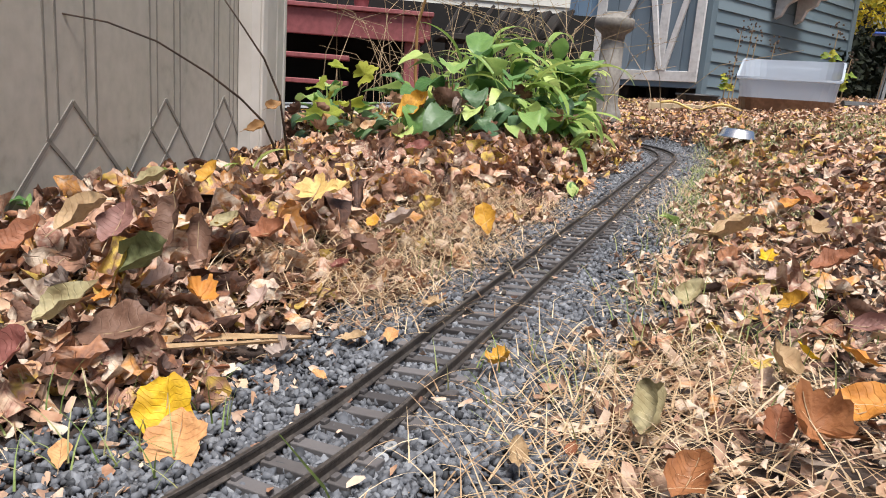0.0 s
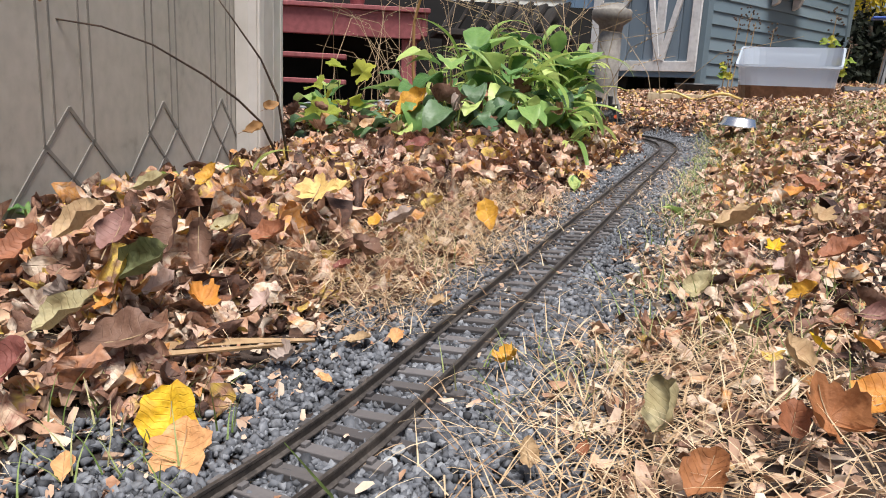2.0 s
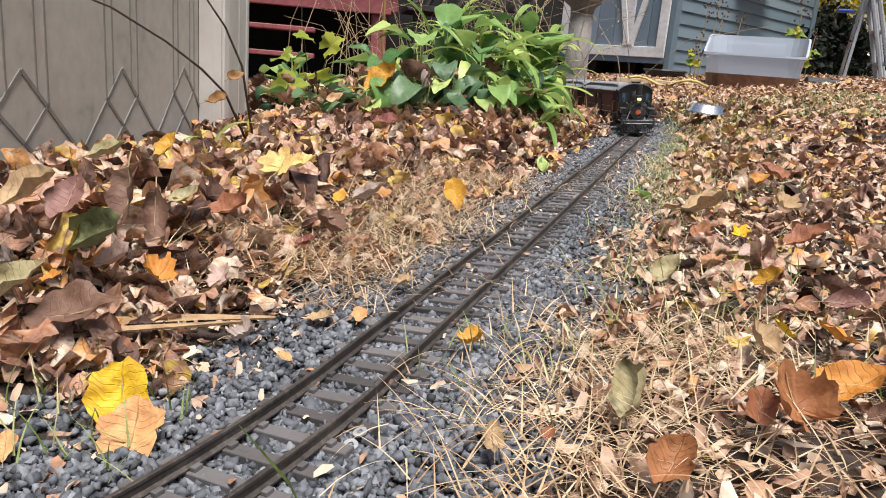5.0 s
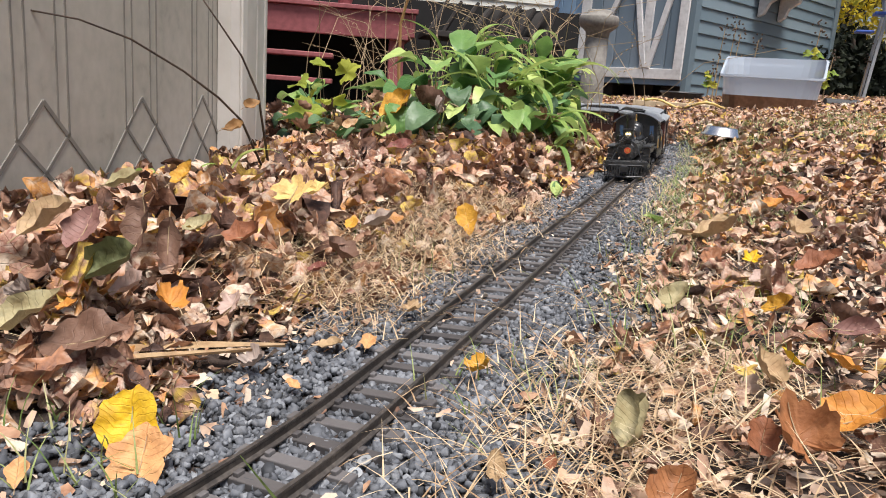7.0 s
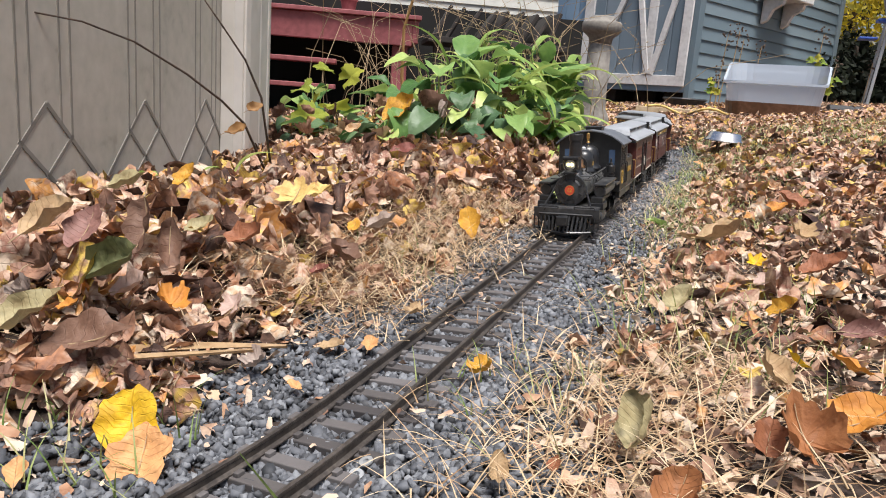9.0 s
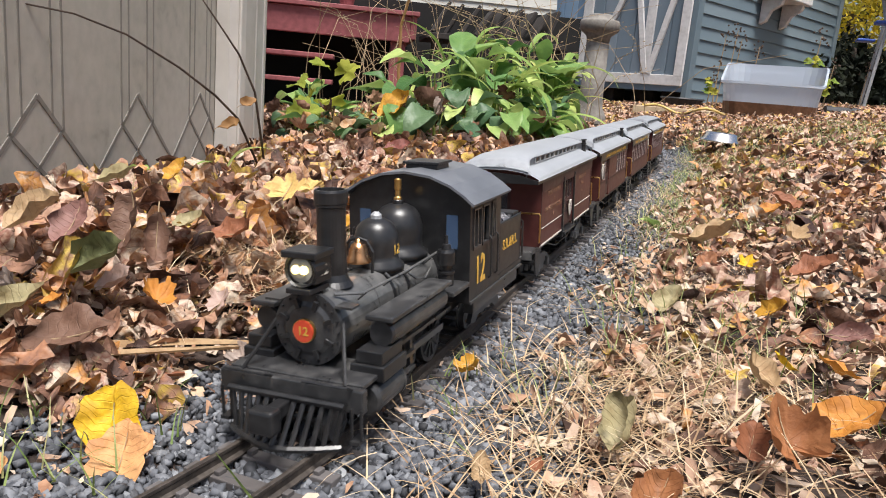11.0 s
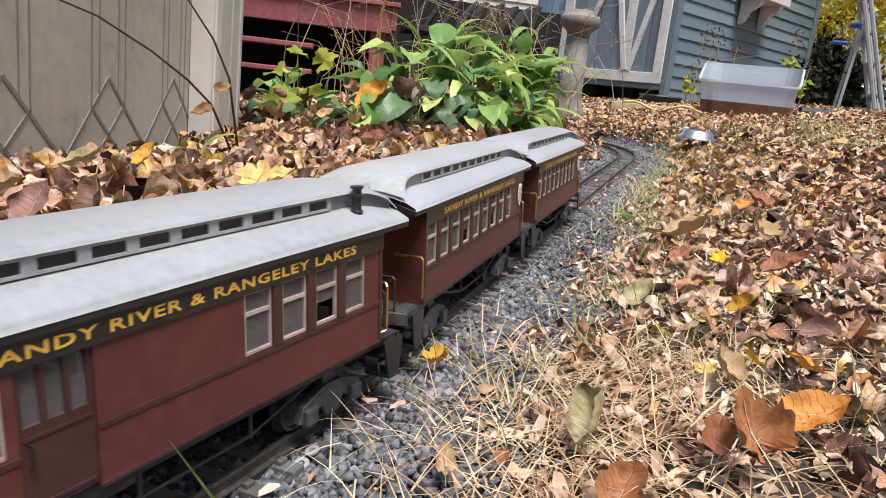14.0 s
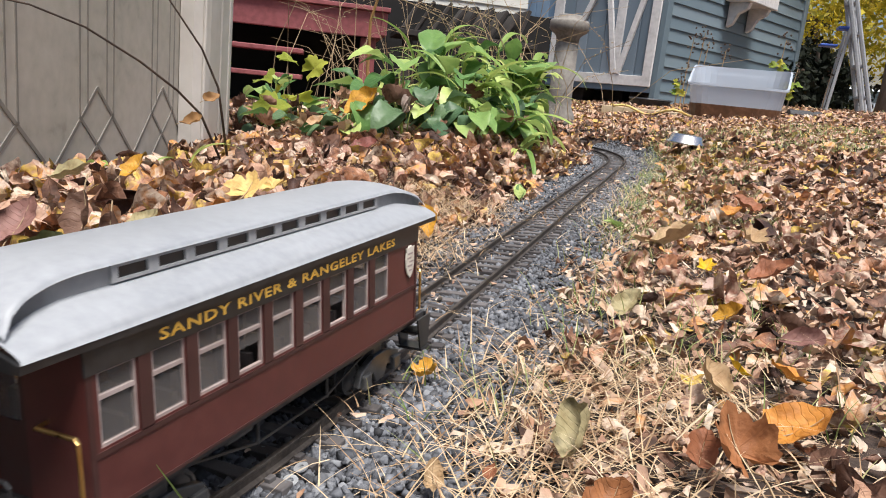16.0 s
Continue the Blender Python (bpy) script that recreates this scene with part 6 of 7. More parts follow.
    stuff("leaf_litter", far, LITTER, "brown fallen leaves in the far yard", "fallen leaves")
    xy = spots(g, 34000, -0.75, 0.95, 0.12, 1.7, left=-0.085, right=0.115, edge=0.04)
    small = [scatter_blades(g, chip, xy, 0.004 + 0.017 * g.uniform(0, 1, len(xy)) ** 1.6, 30, 2.2, g.uniform(0, 0.012, len(xy)))]
    xy = np.stack([g.uniform(-0.1, 0.14, 420), g.uniform(0.3, 2.3, 420)], -1)
    small.append(scatter_blades(g, chip, xy, g.uniform(0.004, 0.012, len(xy)), 18, 1.2, np.full(len(xy), 0.006)))
    # bits that lie loose on the strip of soil between the gravel and the leaves
    xy = np.stack([g.uniform(-0.24, -0.07, 900), g.uniform(0.2, 0.75, 900)], -1)
    small.append(scatter_blades(g, chip, xy, g.uniform(0.004, 0.016, len(xy)), 24, 2.0, np.full(len(xy), 0.003)))
    stuff("leaf_crumbs", small, CRUMBS, "small crumbled pieces of dry leaves and chaff", "leaf crumbs")


def stone_mesh(g):
    """An angular crushed stone about one unit long: a broken five-sided chip with a slanting top."""
    a = np.arange(5) * 2 * np.pi / 5 + g.uniform(-0.5, 0.5, 5)
    r = 0.5 * g.uniform(0.6, 1.2, 5)
    flat, deep = g.uniform(0.45, 0.9), g.uniform(0.2, 0.42)
    low = np.stack([r * np.cos(a), r * np.sin(a) * flat, -deep * g.uniform(0.3, 1.0, 5)], -1)
    slope, shrink = g.uniform(-0.5, 0.5, 2), g.uniform(0.6, 1.0)
    top = np.stack([low[:, 0] * shrink + g.uniform(-0.1, 0.1), low[:, 1] * shrink + g.uniform(-0.08, 0.08), np.full(5, deep)], -1)
    top[:, 2] += top[:, 0] * slope[0] + top[:, 1] * slope[1]
    return np.concatenate([low, top])


STONE_SIDES = np.array([(k, (k + 1) % 5, 5 + (k + 1) % 5, 5 + k) for k in range(5)])
STONE_CAPS = np.array([(4, 3, 2, 1, 0), (5, 6, 7, 8, 9)])


def ballast():
    g = np.random.RandomState(21)
    n = 60000
    s = np.concatenate([g.uniform(-0.15, 3.1, n - 14000), g.uniform(0.2, 0.9, 14000)])
    d = np.where(g.uniform(0, 1, n) < 0.55, g.normal(0.014, 0.066, n), g.uniform(-0.15, 0.17, n))
    line = np.array([track_point(v) for v in s])
    x = line[:, 0] + d * np.cos(line[:, 2])
    y = line[:, 1] + d * np.sin(line[:, 2])
    keep = (d > -0.125 - 0.02 * np.sin(19 * s) - 0.012 * smooth01((0.75 - s) / 0.2)) & (d < 0.165 + 0.02 * np.sin(23 * s + 1))
    x, y, s, d = x[keep], y[keep], s[keep], d[keep]
    n = len(x)
    size = (0.0042 + 0.0068 * g.uniform(0, 1, n) ** 1.7) * np.where(s > 1.2, 1.1, 1)
    shapes = np.array([stone_mesh(g) for _ in range(80)])
    p = shapes[g.randint(0, 80, n)] * size[:, None, None]
    p = np.einsum("nij,nkj->nki", turn_matrices(g, n, 38), p)
    height = np.where(np.abs(d) < 0.05, -0.0155, np.maximum(lie(x, y) + 0.002, -0.0145)) + g.uniform(-0.001, 0.0028, n)
    p += np.stack([x, y, height], -1)[:, None]
    t = thing("ballast", "grey-blue crushed stone ballast under and beside the track", "gravel")
    single = np.where((s > 0.36) & (s < 0.66) & (d > 0.035) & (d < 0.12))[0][:300]
    rest = np.ones(n, bool)
    rest[single] = False
    q = p[rest].reshape(-1, 3)
    off = (np.arange(int(rest.sum())) * 10)[:, None, None]
    me = arrays_mesh("gravel_bed", q, [(STONE_SIDES[None] + off).reshape(-1, 4), (STONE_CAPS[None] + off).reshape(-1, 5)], STONE)
    bed = tagged(new("gravel_bed", me), kind="stuff")
    bed.parent = t
    meshes = [arrays_mesh("stone", shapes[k], [STONE_SIDES, STONE_CAPS], STONE_OB) for k in range(24)]
    for k in single:
        m = Matrix.LocRotScale((x[k], y[k], height[k] + 0.001), Euler(g.uniform(-0.6, 0.6, 2).tolist() + [g.uniform(0, 6)]), (size[k] * 1.1,) * 3)
        shared("stone", meshes[k % 24], t, m)


def blades(g, n, xy, length, width, lean, droop, lift=0.0):
    """Narrow bent grass blades, four joints each."""
    yaw = g.uniform(0, 2 * np.pi, n)
    ln, a0, bend = length * g.uniform(0.5, 1.3, n), np.radians(g.uniform(lean[0], lean[1], n)), np.radians(g.uniform(droop[0], droop[1], n))
    p = np.stack([xy[:, 0], xy[:, 1], lie(xy[:, 0], xy[:, 1]) + lift], -1)
    side = np.stack([-np.sin(yaw), np.cos(yaw), np.zeros(n)], -1)
    rows = []
    a = a0.copy()
    for k in range(5):
        w = width * (1 - k / 4.3)
        rows.append(np.stack([p - side * w, p + side * w], 1))
        step = np.stack([np.cos(yaw) * np.sin(a), np.sin(yaw) * np.sin(a), np.cos(a)], -1)
        p = p + step * (ln / 4)[:, None]
        p[:, 2] = np.maximum(p[:, 2], lie(p[:, 0], p[:, 1]) + 0.003)
        a = a + bend / 4
    v = np.stack(rows, 1).reshape(-1, 3)
    f = np.array([(2 * k, 2 * k + 1, 2 * k + 3, 2 * k + 2) for k in range(4)])
    return v, np.zeros_like(v), [(f[None] + (np.arange(n) * 10)[:, None, None]).reshape(-1, 4)]


def clump_spots(g, centres, n, r):
    c = np.array(centres)
    return c[g.randint(0, len(c), n)] + g.normal(0, r, (n, 2))


def grasses():
    g = np.random.RandomState(31)
    straw = [(-0.12, 0.72), (-0.15, 0.78), (-0.14, 0.86), (-0.13, 0.95), (-0.12, 1.05), (-0.17, 0.95), (-0.2, 1.08), (-0.16, 1.2), (-0.13, 1.32), (-0.18, 1.3), (-0.24, 1.2), (-0.2, 0.72)]
    right = [(0.17, 0.49), (0.16, 0.54), (0.18, 0.58), (0.21, 0.45), (0.17, 0.43), (0.23, 0.58), (0.18, 0.64), (0.26, 0.64)]
    fringe = [(0.14 + 0.04 * math.sin(7 * k), 0.7 + 0.13 * k) for k in range(15)]
    parts_ = []
    for spots_, n, r, ln in ((straw, 5200, 0.05, 0.045), (right, 1400, 0.05, 0.042), (fringe, 2200, 0.05, 0.035)):
        parts_.append(blades(g, n, clump_spots(g, spots_, n, r), ln, 0.0006, (50, 88), (0, 60), g.uniform(0.001, 0.024 if spots_ is straw else 0.016, n)))
    xy = spots(g, 3200, -0.5, 1.0, 0.2, 1.6, left=-0.08, right=0.10)
    parts_.append(blades(g, len(xy), xy, 0.045, 0.0006, (60, 88), (0, 40), 0.006))
    stuff("dry_grass", parts_, STRAW, "pale dry tangled grass along the track", "dry grass")
    green = [(0.15, 0.85), (0.16, 1.05), (0.14, 1.25), (0.17, 1.5), (0.15, 1.8), (0.2, 2.1), (0.25, 2.4), (0.2, 0.75), (0.3, 0.8), (0.1, 0.6), (0.35, 0.62), (-0.27, 0.8), (-0.13, 0.9), (0.22, 0.68), (-0.12, 0.41)]
    parts_ = [blades(g, 750, clump_spots(g, green, 750, 0.04), 0.034, 0.0007, (5, 50), (10, 70), 0.008)]
    # mown grass showing between the leaves beyond the far curve and on the lawn
    xy = spots(g, 12000, 0.05, 0.75, 1.2, 3.4, right=0.09)
    xy = xy[np.abs(off_track(xy[:, 0], xy[:, 1]) - 0.2) < 0.16]
    parts_.append(blades(g, len(xy), xy, 0.03, 0.0009, (25, 78), (10, 60), 0.006))
    patches = [(0.62, 2.6), (0.9, 3.2), (1.3, 3.6), (0.7, 3.6), (1.6, 4.6), (2.0, 5.6), (1.0, 2.4), (1.7, 6.2), (0.45, 3.0)]
    xy = clump_spots(g, patches, 5200, 0.13)
    parts_.append(blades(g, len(xy), xy, 0.035, 0.0014, (20, 75), (10, 60), 0.012))
    xy = spots(g, 5000, 1.2, 7.0, 5.0, 14.0)
    parts_.append(blades(g, len(xy), xy, 0.06, 0.003, (5, 60), (10, 60)))
    stuff("grass", parts_, GRASS, "thin green grass tufts among the leaves", "grass")


def leaf_object(name, kind, length, mat, m, label, curl=(1.0, 0.6), fold=0.25, seed=0, category="leaf", group="single fallen leaves"):
    """One fallen leaf with stalk and raised midrib, bent by its curl."""
    g = np.random.RandomState(seed)
    tpl = oval_template(11, 9, {"broad": 0.62, "round": 0.42}.get(kind, 0.9)) if kind != "maple" else maple_template(5, 40)
    pts, faces = tpl
    u, v = pts[:, 0], pts[:, 1] * {"broad": 1.25, "round": 1.45}.get(kind, 1)
    ku, kv = curl
    x = np.sin(ku * u) / ku
    z = (1 - np.cos(ku * u)) / ku + (1 - np.cos(2 * kv * v)) / (2 * kv) + fold * np.abs(v)
    y = np.sin(2 * kv * v) / (2 * kv)
    z = z + 0.018 * np.sin(14 * u + 5 * np.abs(v) + g.uniform(0, 6)) + 0.02 * np.sin(9 * v + g.uniform(0, 6)) * np.cos(7 * u)
    y = y * (1 + 0.10 * np.sin(13 * u + g.uniform(0, 6)) + 0.07 * np.sin(29 * u + g.uniform(0, 6)))
    x = x + 0.05 * np.sin(10 * v + g.uniform(0, 6)) + 0.025 * np.sin(27 * v + g.uniform(0, 6))
    z = z + 0.03 * np.sin(17 * u + 11 * v + g.uniform(0, 6))
    verts = np.stack([x, y, z], -1) * length
    me = arrays_mesh("blade", verts, faces, mat, blade_of(tpl))
    me.polygons.foreach_set("use_smooth", [True] * len(me.polygons))
    t = tagged(new(name), label, category, group)
    t.matrix_basis = LEAN @ m
    ob = new("blade", me)
    ob.parent = t
    b = bmesh.new()
    uu = np.linspace(-0.75, 0.4, 9)
    k = ku * np.clip(uu, -0.5, 0.5)
    mid = np.stack([np.sin(k) / ku + np.minimum(uu + 0.5, 0), 0 * uu, (1 - np.cos(k)) / ku - 0.004 + 0.1 * np.minimum(uu + 0.5, 0)], -1) * length
    rod(b, [tuple(p) for p in mid], length * 0.013, 5, 0.4)
    part("stalk", b, DRY_STALK, t)
    return t


def facing(x, y, z, pitch, roll, heading):
    """A leaf's pose: heading is the way its tip points (0 along +x), pitch lifts the tip, roll turns it about its length."""
    return Matrix.Translation((x, y, z)) @ pose(0, 0, 0, 0, 0, heading) @ pose(0, 0, 0, 0, -pitch, 0) @ pose(0, 0, 0, roll, 0, 0)


def hero_leaves():
    cols = {"yellow": (0.68, 0.42, 0.02), "peach": (0.62, 0.33, 0.14), "olive": (0.13, 0.14, 0.06), "orange": (0.52, 0.22, 0.04), "tan": (0.42, 0.29, 0.16), "mauve": (0.25, 0.13, 0.11), "brown": (0.17, 0.095, 0.065), "pale": (0.45, 0.32, 0.27), "rust": (0.28, 0.11, 0.055), "cream": (0.62, 0.44, 0.16), "gold": (0.55, 0.29, 0.035), "khaki": (0.36, 0.31, 0.17), "russet": (0.30, 0.125, 0.05), "red": (0.22, 0.075, 0.06), "greyish": (0.34, 0.27, 0.23)}
    mats = {k: hero_mat("leaf_" + k, c) for k, c in cols.items()}
    count = itertools.count()

    def drop(c, kind, size, x, y, z, pitch, roll, head, ku, kv, label):
        bend = 1.9 if kind == "maple" else 1.25
        leaf_object("fallen_leaf", kind, size * (0.78 if kind == "maple" else 0.9), mats[c], facing(x, y, z + 0.006, pitch, roll, head), label, (ku * bend, kv * bend), 0.2, next(count))

    drop("yellow", "round", 0.043, -0.098, 0.440, 0.003, 58, 0, 115, 0.5, 0.3, "bright yellow fallen leaf with brown spots")
    drop("peach", "round", 0.041, -0.076, 0.424, -0.008, 40, 0, 112, 0.5, 0.3, "pale orange fallen leaf lying flat")
    drop("olive", "broad", 0.056, -0.199, 0.538, 0.067, 28, 48, 15, 1.2, 1.6, "curled olive green leaf among brown leaves")
    drop("orange", "maple", 0.047, -0.170, 0.557, 0.036, 30, 10, 150, 1.2, 0.8, "orange fallen leaf on litter")
    drop("tan", "broad", 0.050, -0.259, 0.537, 0.096, 30, 10, 60, 0.8, 1.4, "large tan curled fallen leaf")
    drop("mauve", "broad", 0.044, -0.238, 0.549, 0.089, 42, 0, 100, 0.6, 0.5, "dull mauve fallen leaf on litter")
    drop("brown", "oval", 0.055, -0.216, 0.586, 0.087, -62, 10, 282, 1.0, 1.9, "brown folded hanging leaf")
    drop("brown", "oval", 0.049, -0.190, 0.583, 0.073, -58, -15, 300, 1.2, 2.0, "brown folded hanging leaf")
    drop("brown", "oval", 0.071, -0.170, 0.477, 0.031, 12, 24, 18, 0.6, 0.7, "long brown ribbed dry leaf")
    drop("khaki", "oval", 0.054, -0.196, 0.458, 0.051, 28, 20, 45, 0.8, 1.6, "olive tan rolled dry leaf")
    drop("pale", "maple", 0.032, -0.140, 0.594, 0.027, 45, 5, 80, 0.6, 0.5, "pale pinkish lobed dry leaf")
    drop("rust", "oval", 0.051, -0.186, 0.675, 0.063, 16, 30, 10, 1.5, 1.0, "rust brown arched dry leaf")
    drop("cream", "maple", 0.071, -0.227, 0.822, 0.080, 30, 0, 95, 0.5, 0.3, "pale yellow fallen lobed leaf")
    drop("cream", "maple", 0.047, -0.217, 0.855, 0.080, 24, 6, 60, 0.6, 0.4, "pale yellow fallen lobed leaf")
    drop("gold", "broad", 0.021, -0.170, 0.849, 0.046, 34, 0, 100, 0.5, 0.3, "small yellow leaf on litter")
    drop("gold", "oval", 0.054, -0.103, 1.045, 0.023, -56, 20, 310, 0.8, 1.0, "golden yellow leaf standing on edge")
    drop("tan", "maple", 0.033, -0.043, 0.729, -0.006, 16, 6, 20, 0.7, 0.6, "tan leaf on the gravel")
    drop("gold", "maple", 0.035, 0.060, 0.613, -0.006, 18, 6, 30, 1.3, 0.9, "golden brown lobed leaf on gravel")
    drop("khaki", "broad", 0.042, 0.185, 0.517, 0.018, 52, -25, 80, 1.8, 1.8, "greenish tan leaf standing up")
    drop("russet", "maple", 0.063, 0.262, 0.511, 0.024, 30, -8, 120, 1.2, 1.0, "large russet brown lobed leaf")
    drop("rust", "broad", 0.027, 0.245, 0.512, 0.021, 36, 10, 80, 1.2, 1.2, "rust orange folded dry leaf")
    drop("orange", "broad", 0.045, 0.295, 0.566, 0.016, 22, 12, 20, 1.0, 0.8, "orange fallen leaf on litter")
    drop("khaki", "broad", 0.037, 0.184, 0.785, 0.013, 36, 10, 50, 1.2, 1.2, "greenish tan curled dry leaf")
    drop("gold", "oval", 0.036, 0.267, 0.799, 0.012, 30, 40, 330, 0.9, 0.9, "yellow curled leaf on litter")
    drop("yellow", "maple", 0.032, 0.248, 0.958, 0.016, 26, 10, 70, 0.8, 0.6, "yellow lobed leaf on litter")
    drop("rust", "broad", 0.052, 0.311, 0.940, 0.019, 28, 6, 10, 0.8, 0.7, "orange brown leaf on litter")
    drop("red", "broad", 0.038, -0.178, 0.404, 0.040, 46, 20, 60, 1.0, 0.9, "dull red fallen leaf on litter")
    drop("rust", "broad", 0.040, -0.261, 0.484, 0.088, 38, 10, 80, 1.0, 1.0, "rust brown leaf on litter")
    drop("greyish", "maple", 0.036, -0.096, 0.558, -0.003, 20, 10, 40, 1.2, 0.8, "pinkish grey lobed dry leaf")
    drop("tan", "broad", 0.025, -0.073, 0.628, -0.010, 12, 6, 15, 0.7, 0.5, "tan leaf on the gravel edge")
    drop("peach", "broad", 0.019, -0.044, 0.640, -0.008, 24, 5, 100, 0.9, 0.7, "small peach leaf on the gravel")
    drop("rust", "oval", 0.013, 0.142, 0.488, -0.001, 18, 10, 80, 0.8, 0.7, "small rust red dry leaf")
    drop("mauve", "oval", 0.038, 0.319, 0.736, 0.016, 12, 40, 350, 0.9, 1.6, "dark mauve rolled dry leaf")
    drop("pale", "broad", 0.031, 0.258, 0.887, 0.014, 22, 10, 20, 0.9, 0.6, "pale pinkish grey leaf on litter")
    drop("yellow", "oval", 0.023, 0.268, 0.662, 0.013, 30, 30, 150, 1.0, 0.8, "yellow curled leaf on litter")
    drop("greyish", "maple", 0.035, -0.210, 0.470, 0.062, 36, 10, 70, 1.8, 1.5, "pinkish grey crumpled leaf on litter")
    drop("pale", "broad", 0.034, -0.191, 0.542, 0.049, 26, 20, 30, 1.2, 1.0, "pale crumpled leaf on litter")
    drop("peach", "oval", 0.021, -0.123, 0.384, -0.005, 30, 0, 130, 0.5, 0.5, "narrow pale dry leaf on soil")
    drop("tan", "broad", 0.072, 0.212, 1.084, 0.019, 22, -8, 20, 1.0, 0.9, "pale tan curled leaf on litter")
    drop("tan", "maple", 0.061, 0.298, 1.096, 0.024, 24, 12, 110, 1.2, 0.8, "tan lobed leaf on litter")
    drop("khaki", "oval", 0.057, -0.382, 0.737, 0.095, 20, 20, 20, 1.0, 1.4, "grey tan curled leaf by the pool")
    drop("gold", "oval", 0.042, -0.360, 0.803, 0.097, 40, 20, 60, 1.2, 0.9, "yellow leaf by the pool")
    drop("brown", "maple", 0.042, -0.228, 0.502, 0.073, 34, 10, 80, 1.8, 1.4, "brown crumpled leaf on litter")
    drop("orange", "oval", 0.020, -0.200, 0.493, 0.048, 20, 20, 20, 0.8, 0.8, "small orange leaf on litter")
    drop("greyish", "broad", 0.046, -0.147, 0.876, 0.044, 26, 10, 20, 1.2, 1.0, "pinkish grey curled leaf on litter")
    drop("khaki", "oval", 0.033, -0.220, 0.655, 0.074, 22, 20, 60, 1.2, 1.0, "greenish tan leaf on litter")
    drop("red", "broad", 0.025, -0.150, 0.740, 0.020, 20, 10, 20, 1.0, 0.8, "small dull red leaf in dry grass")
    drop("peach", "oval", 0.017, -0.054, 0.543, -0.008, 14, 5, 160, 0.8, 0.6, "small pale leaf on the gravel")
    drop("brown", "broad", 0.048, -0.145, 0.776, 0.028, 24, 10, 160, 1.6, 1.2, "brown curled leaf in dry grass")
    drop("tan", "broad", 0.038, 0.173, 1.087, 0.012, 16, 6, 200, 0.9, 0.7, "golden tan leaf on litter")
    drop("rust", "broad", 0.062, 0.308, 1.436, 0.017, 24, 6, 140, 1.0, 0.8, "rust brown leaf on litter")
    drop("orange", "broad", 0.042, 0.283, 1.331, 0.020, 20, 6, 40, 0.8, 0.6, "orange leaf on litter")
    drop("brown", "broad", 0.041, 0.309, 0.754, 0.017, 30, 20, 160, 1.6, 1.6, "dark brown curled dry leaf")
    drop("orange", "oval", 0.033, 0.297, 0.646, 0.019, 16, 20, 150, 0.9, 0.8, "orange yellow curled dry leaf")
    drop("tan", "broad", 0.035, 0.250, 0.615, 0.019, 26, 16, 110, 1.6, 1.6, "tan crumpled dry leaf")
    drop("russet", "broad", 0.033, 0.206, 0.454, 0.013, 30, 8, 70, 1.2, 1.0, "russet dry leaf beside dry grass")
    drop("tan", "oval", 0.023, 0.115, 0.475, -0.002, 40, 10, 110, 1.4, 1.4, "pale tan curled dry leaf")
    drop("gold", "broad", 0.10, -0.50, 1.69, 0.15, 42, 30, 40, 1.2, 0.9, "golden orange leaf on the mound")
    drop("brown", "broad", 0.11, -0.43, 1.70, 0.155, 20, 20, 200, 1.6, 1.4, "crumpled brown leaf on the mound")
    drop("greyish", "maple", 0.10, -0.40, 1.68, 0.14, 30, 20, 120, 2.2, 2.0, "crumpled pinkish brown leaf on the mound")
    drop("tan", "maple", 0.09, -0.62, 1.62, 0.10, 40, 20, 60, 2.0, 2.0, "crumpled tan leaf below the plants")
    drop("red", "oval", 0.07, -0.395, 1.47, 0.075, 12, 30, 20, 1.0, 1.0, "reddish brown leaf below plants")
    # long dry straps lying beside the gravel
    for k, (pts, w) in enumerate((([(-0.24, 0.44, 0.018), (-0.19, 0.49, 0.022), (-0.13, 0.55, 0.014), (-0.09, 0.59, 0.006)], 0.006), ([(-0.23, 0.42, 0.012), (-0.17, 0.465, 0.012), (-0.11, 0.515, 0.006)], 0.004), ([(-0.21, 0.43, 0.02), (-0.15, 0.50, 0.02), (-0.10, 0.565, 0.01)], 0.0035))):
        t = thing("fallen_strap_leaf", "long dry tan leaf blade lying on the litter", "leaf", "single fallen leaves")
        b = bmesh.new()
        n = len(pts)
        rows_ = []
        for j, p in enumerate(pts):
            ww = 1.6 * w * (0.6 if j == 0 else 1 - 0.75 * (j / (n - 1)) ** 3)
            rows_.append([b.verts.new((p[0] - 0.7 * ww, p[1] + 0.7 * ww, p[2] + 0.002)), b.verts.new((p[0], p[1], p[2] - 0.0006)), b.verts.new((p[0] + 0.7 * ww, p[1] - 0.7 * ww, p[2] + 0.002))])
        for p, q in zip(rows_, rows_[1:]):
            b.faces.new((p[0], q[0], q[1], p[1]))
            b.faces.new((p[1], q[1], q[2], p[2]))
        bmesh.ops.subdivide_edges(b, edges=b.edges[:], cuts=2, smooth=1.0)
        part("blade", b, mats["tan" if k != 1 else "rust"], t)


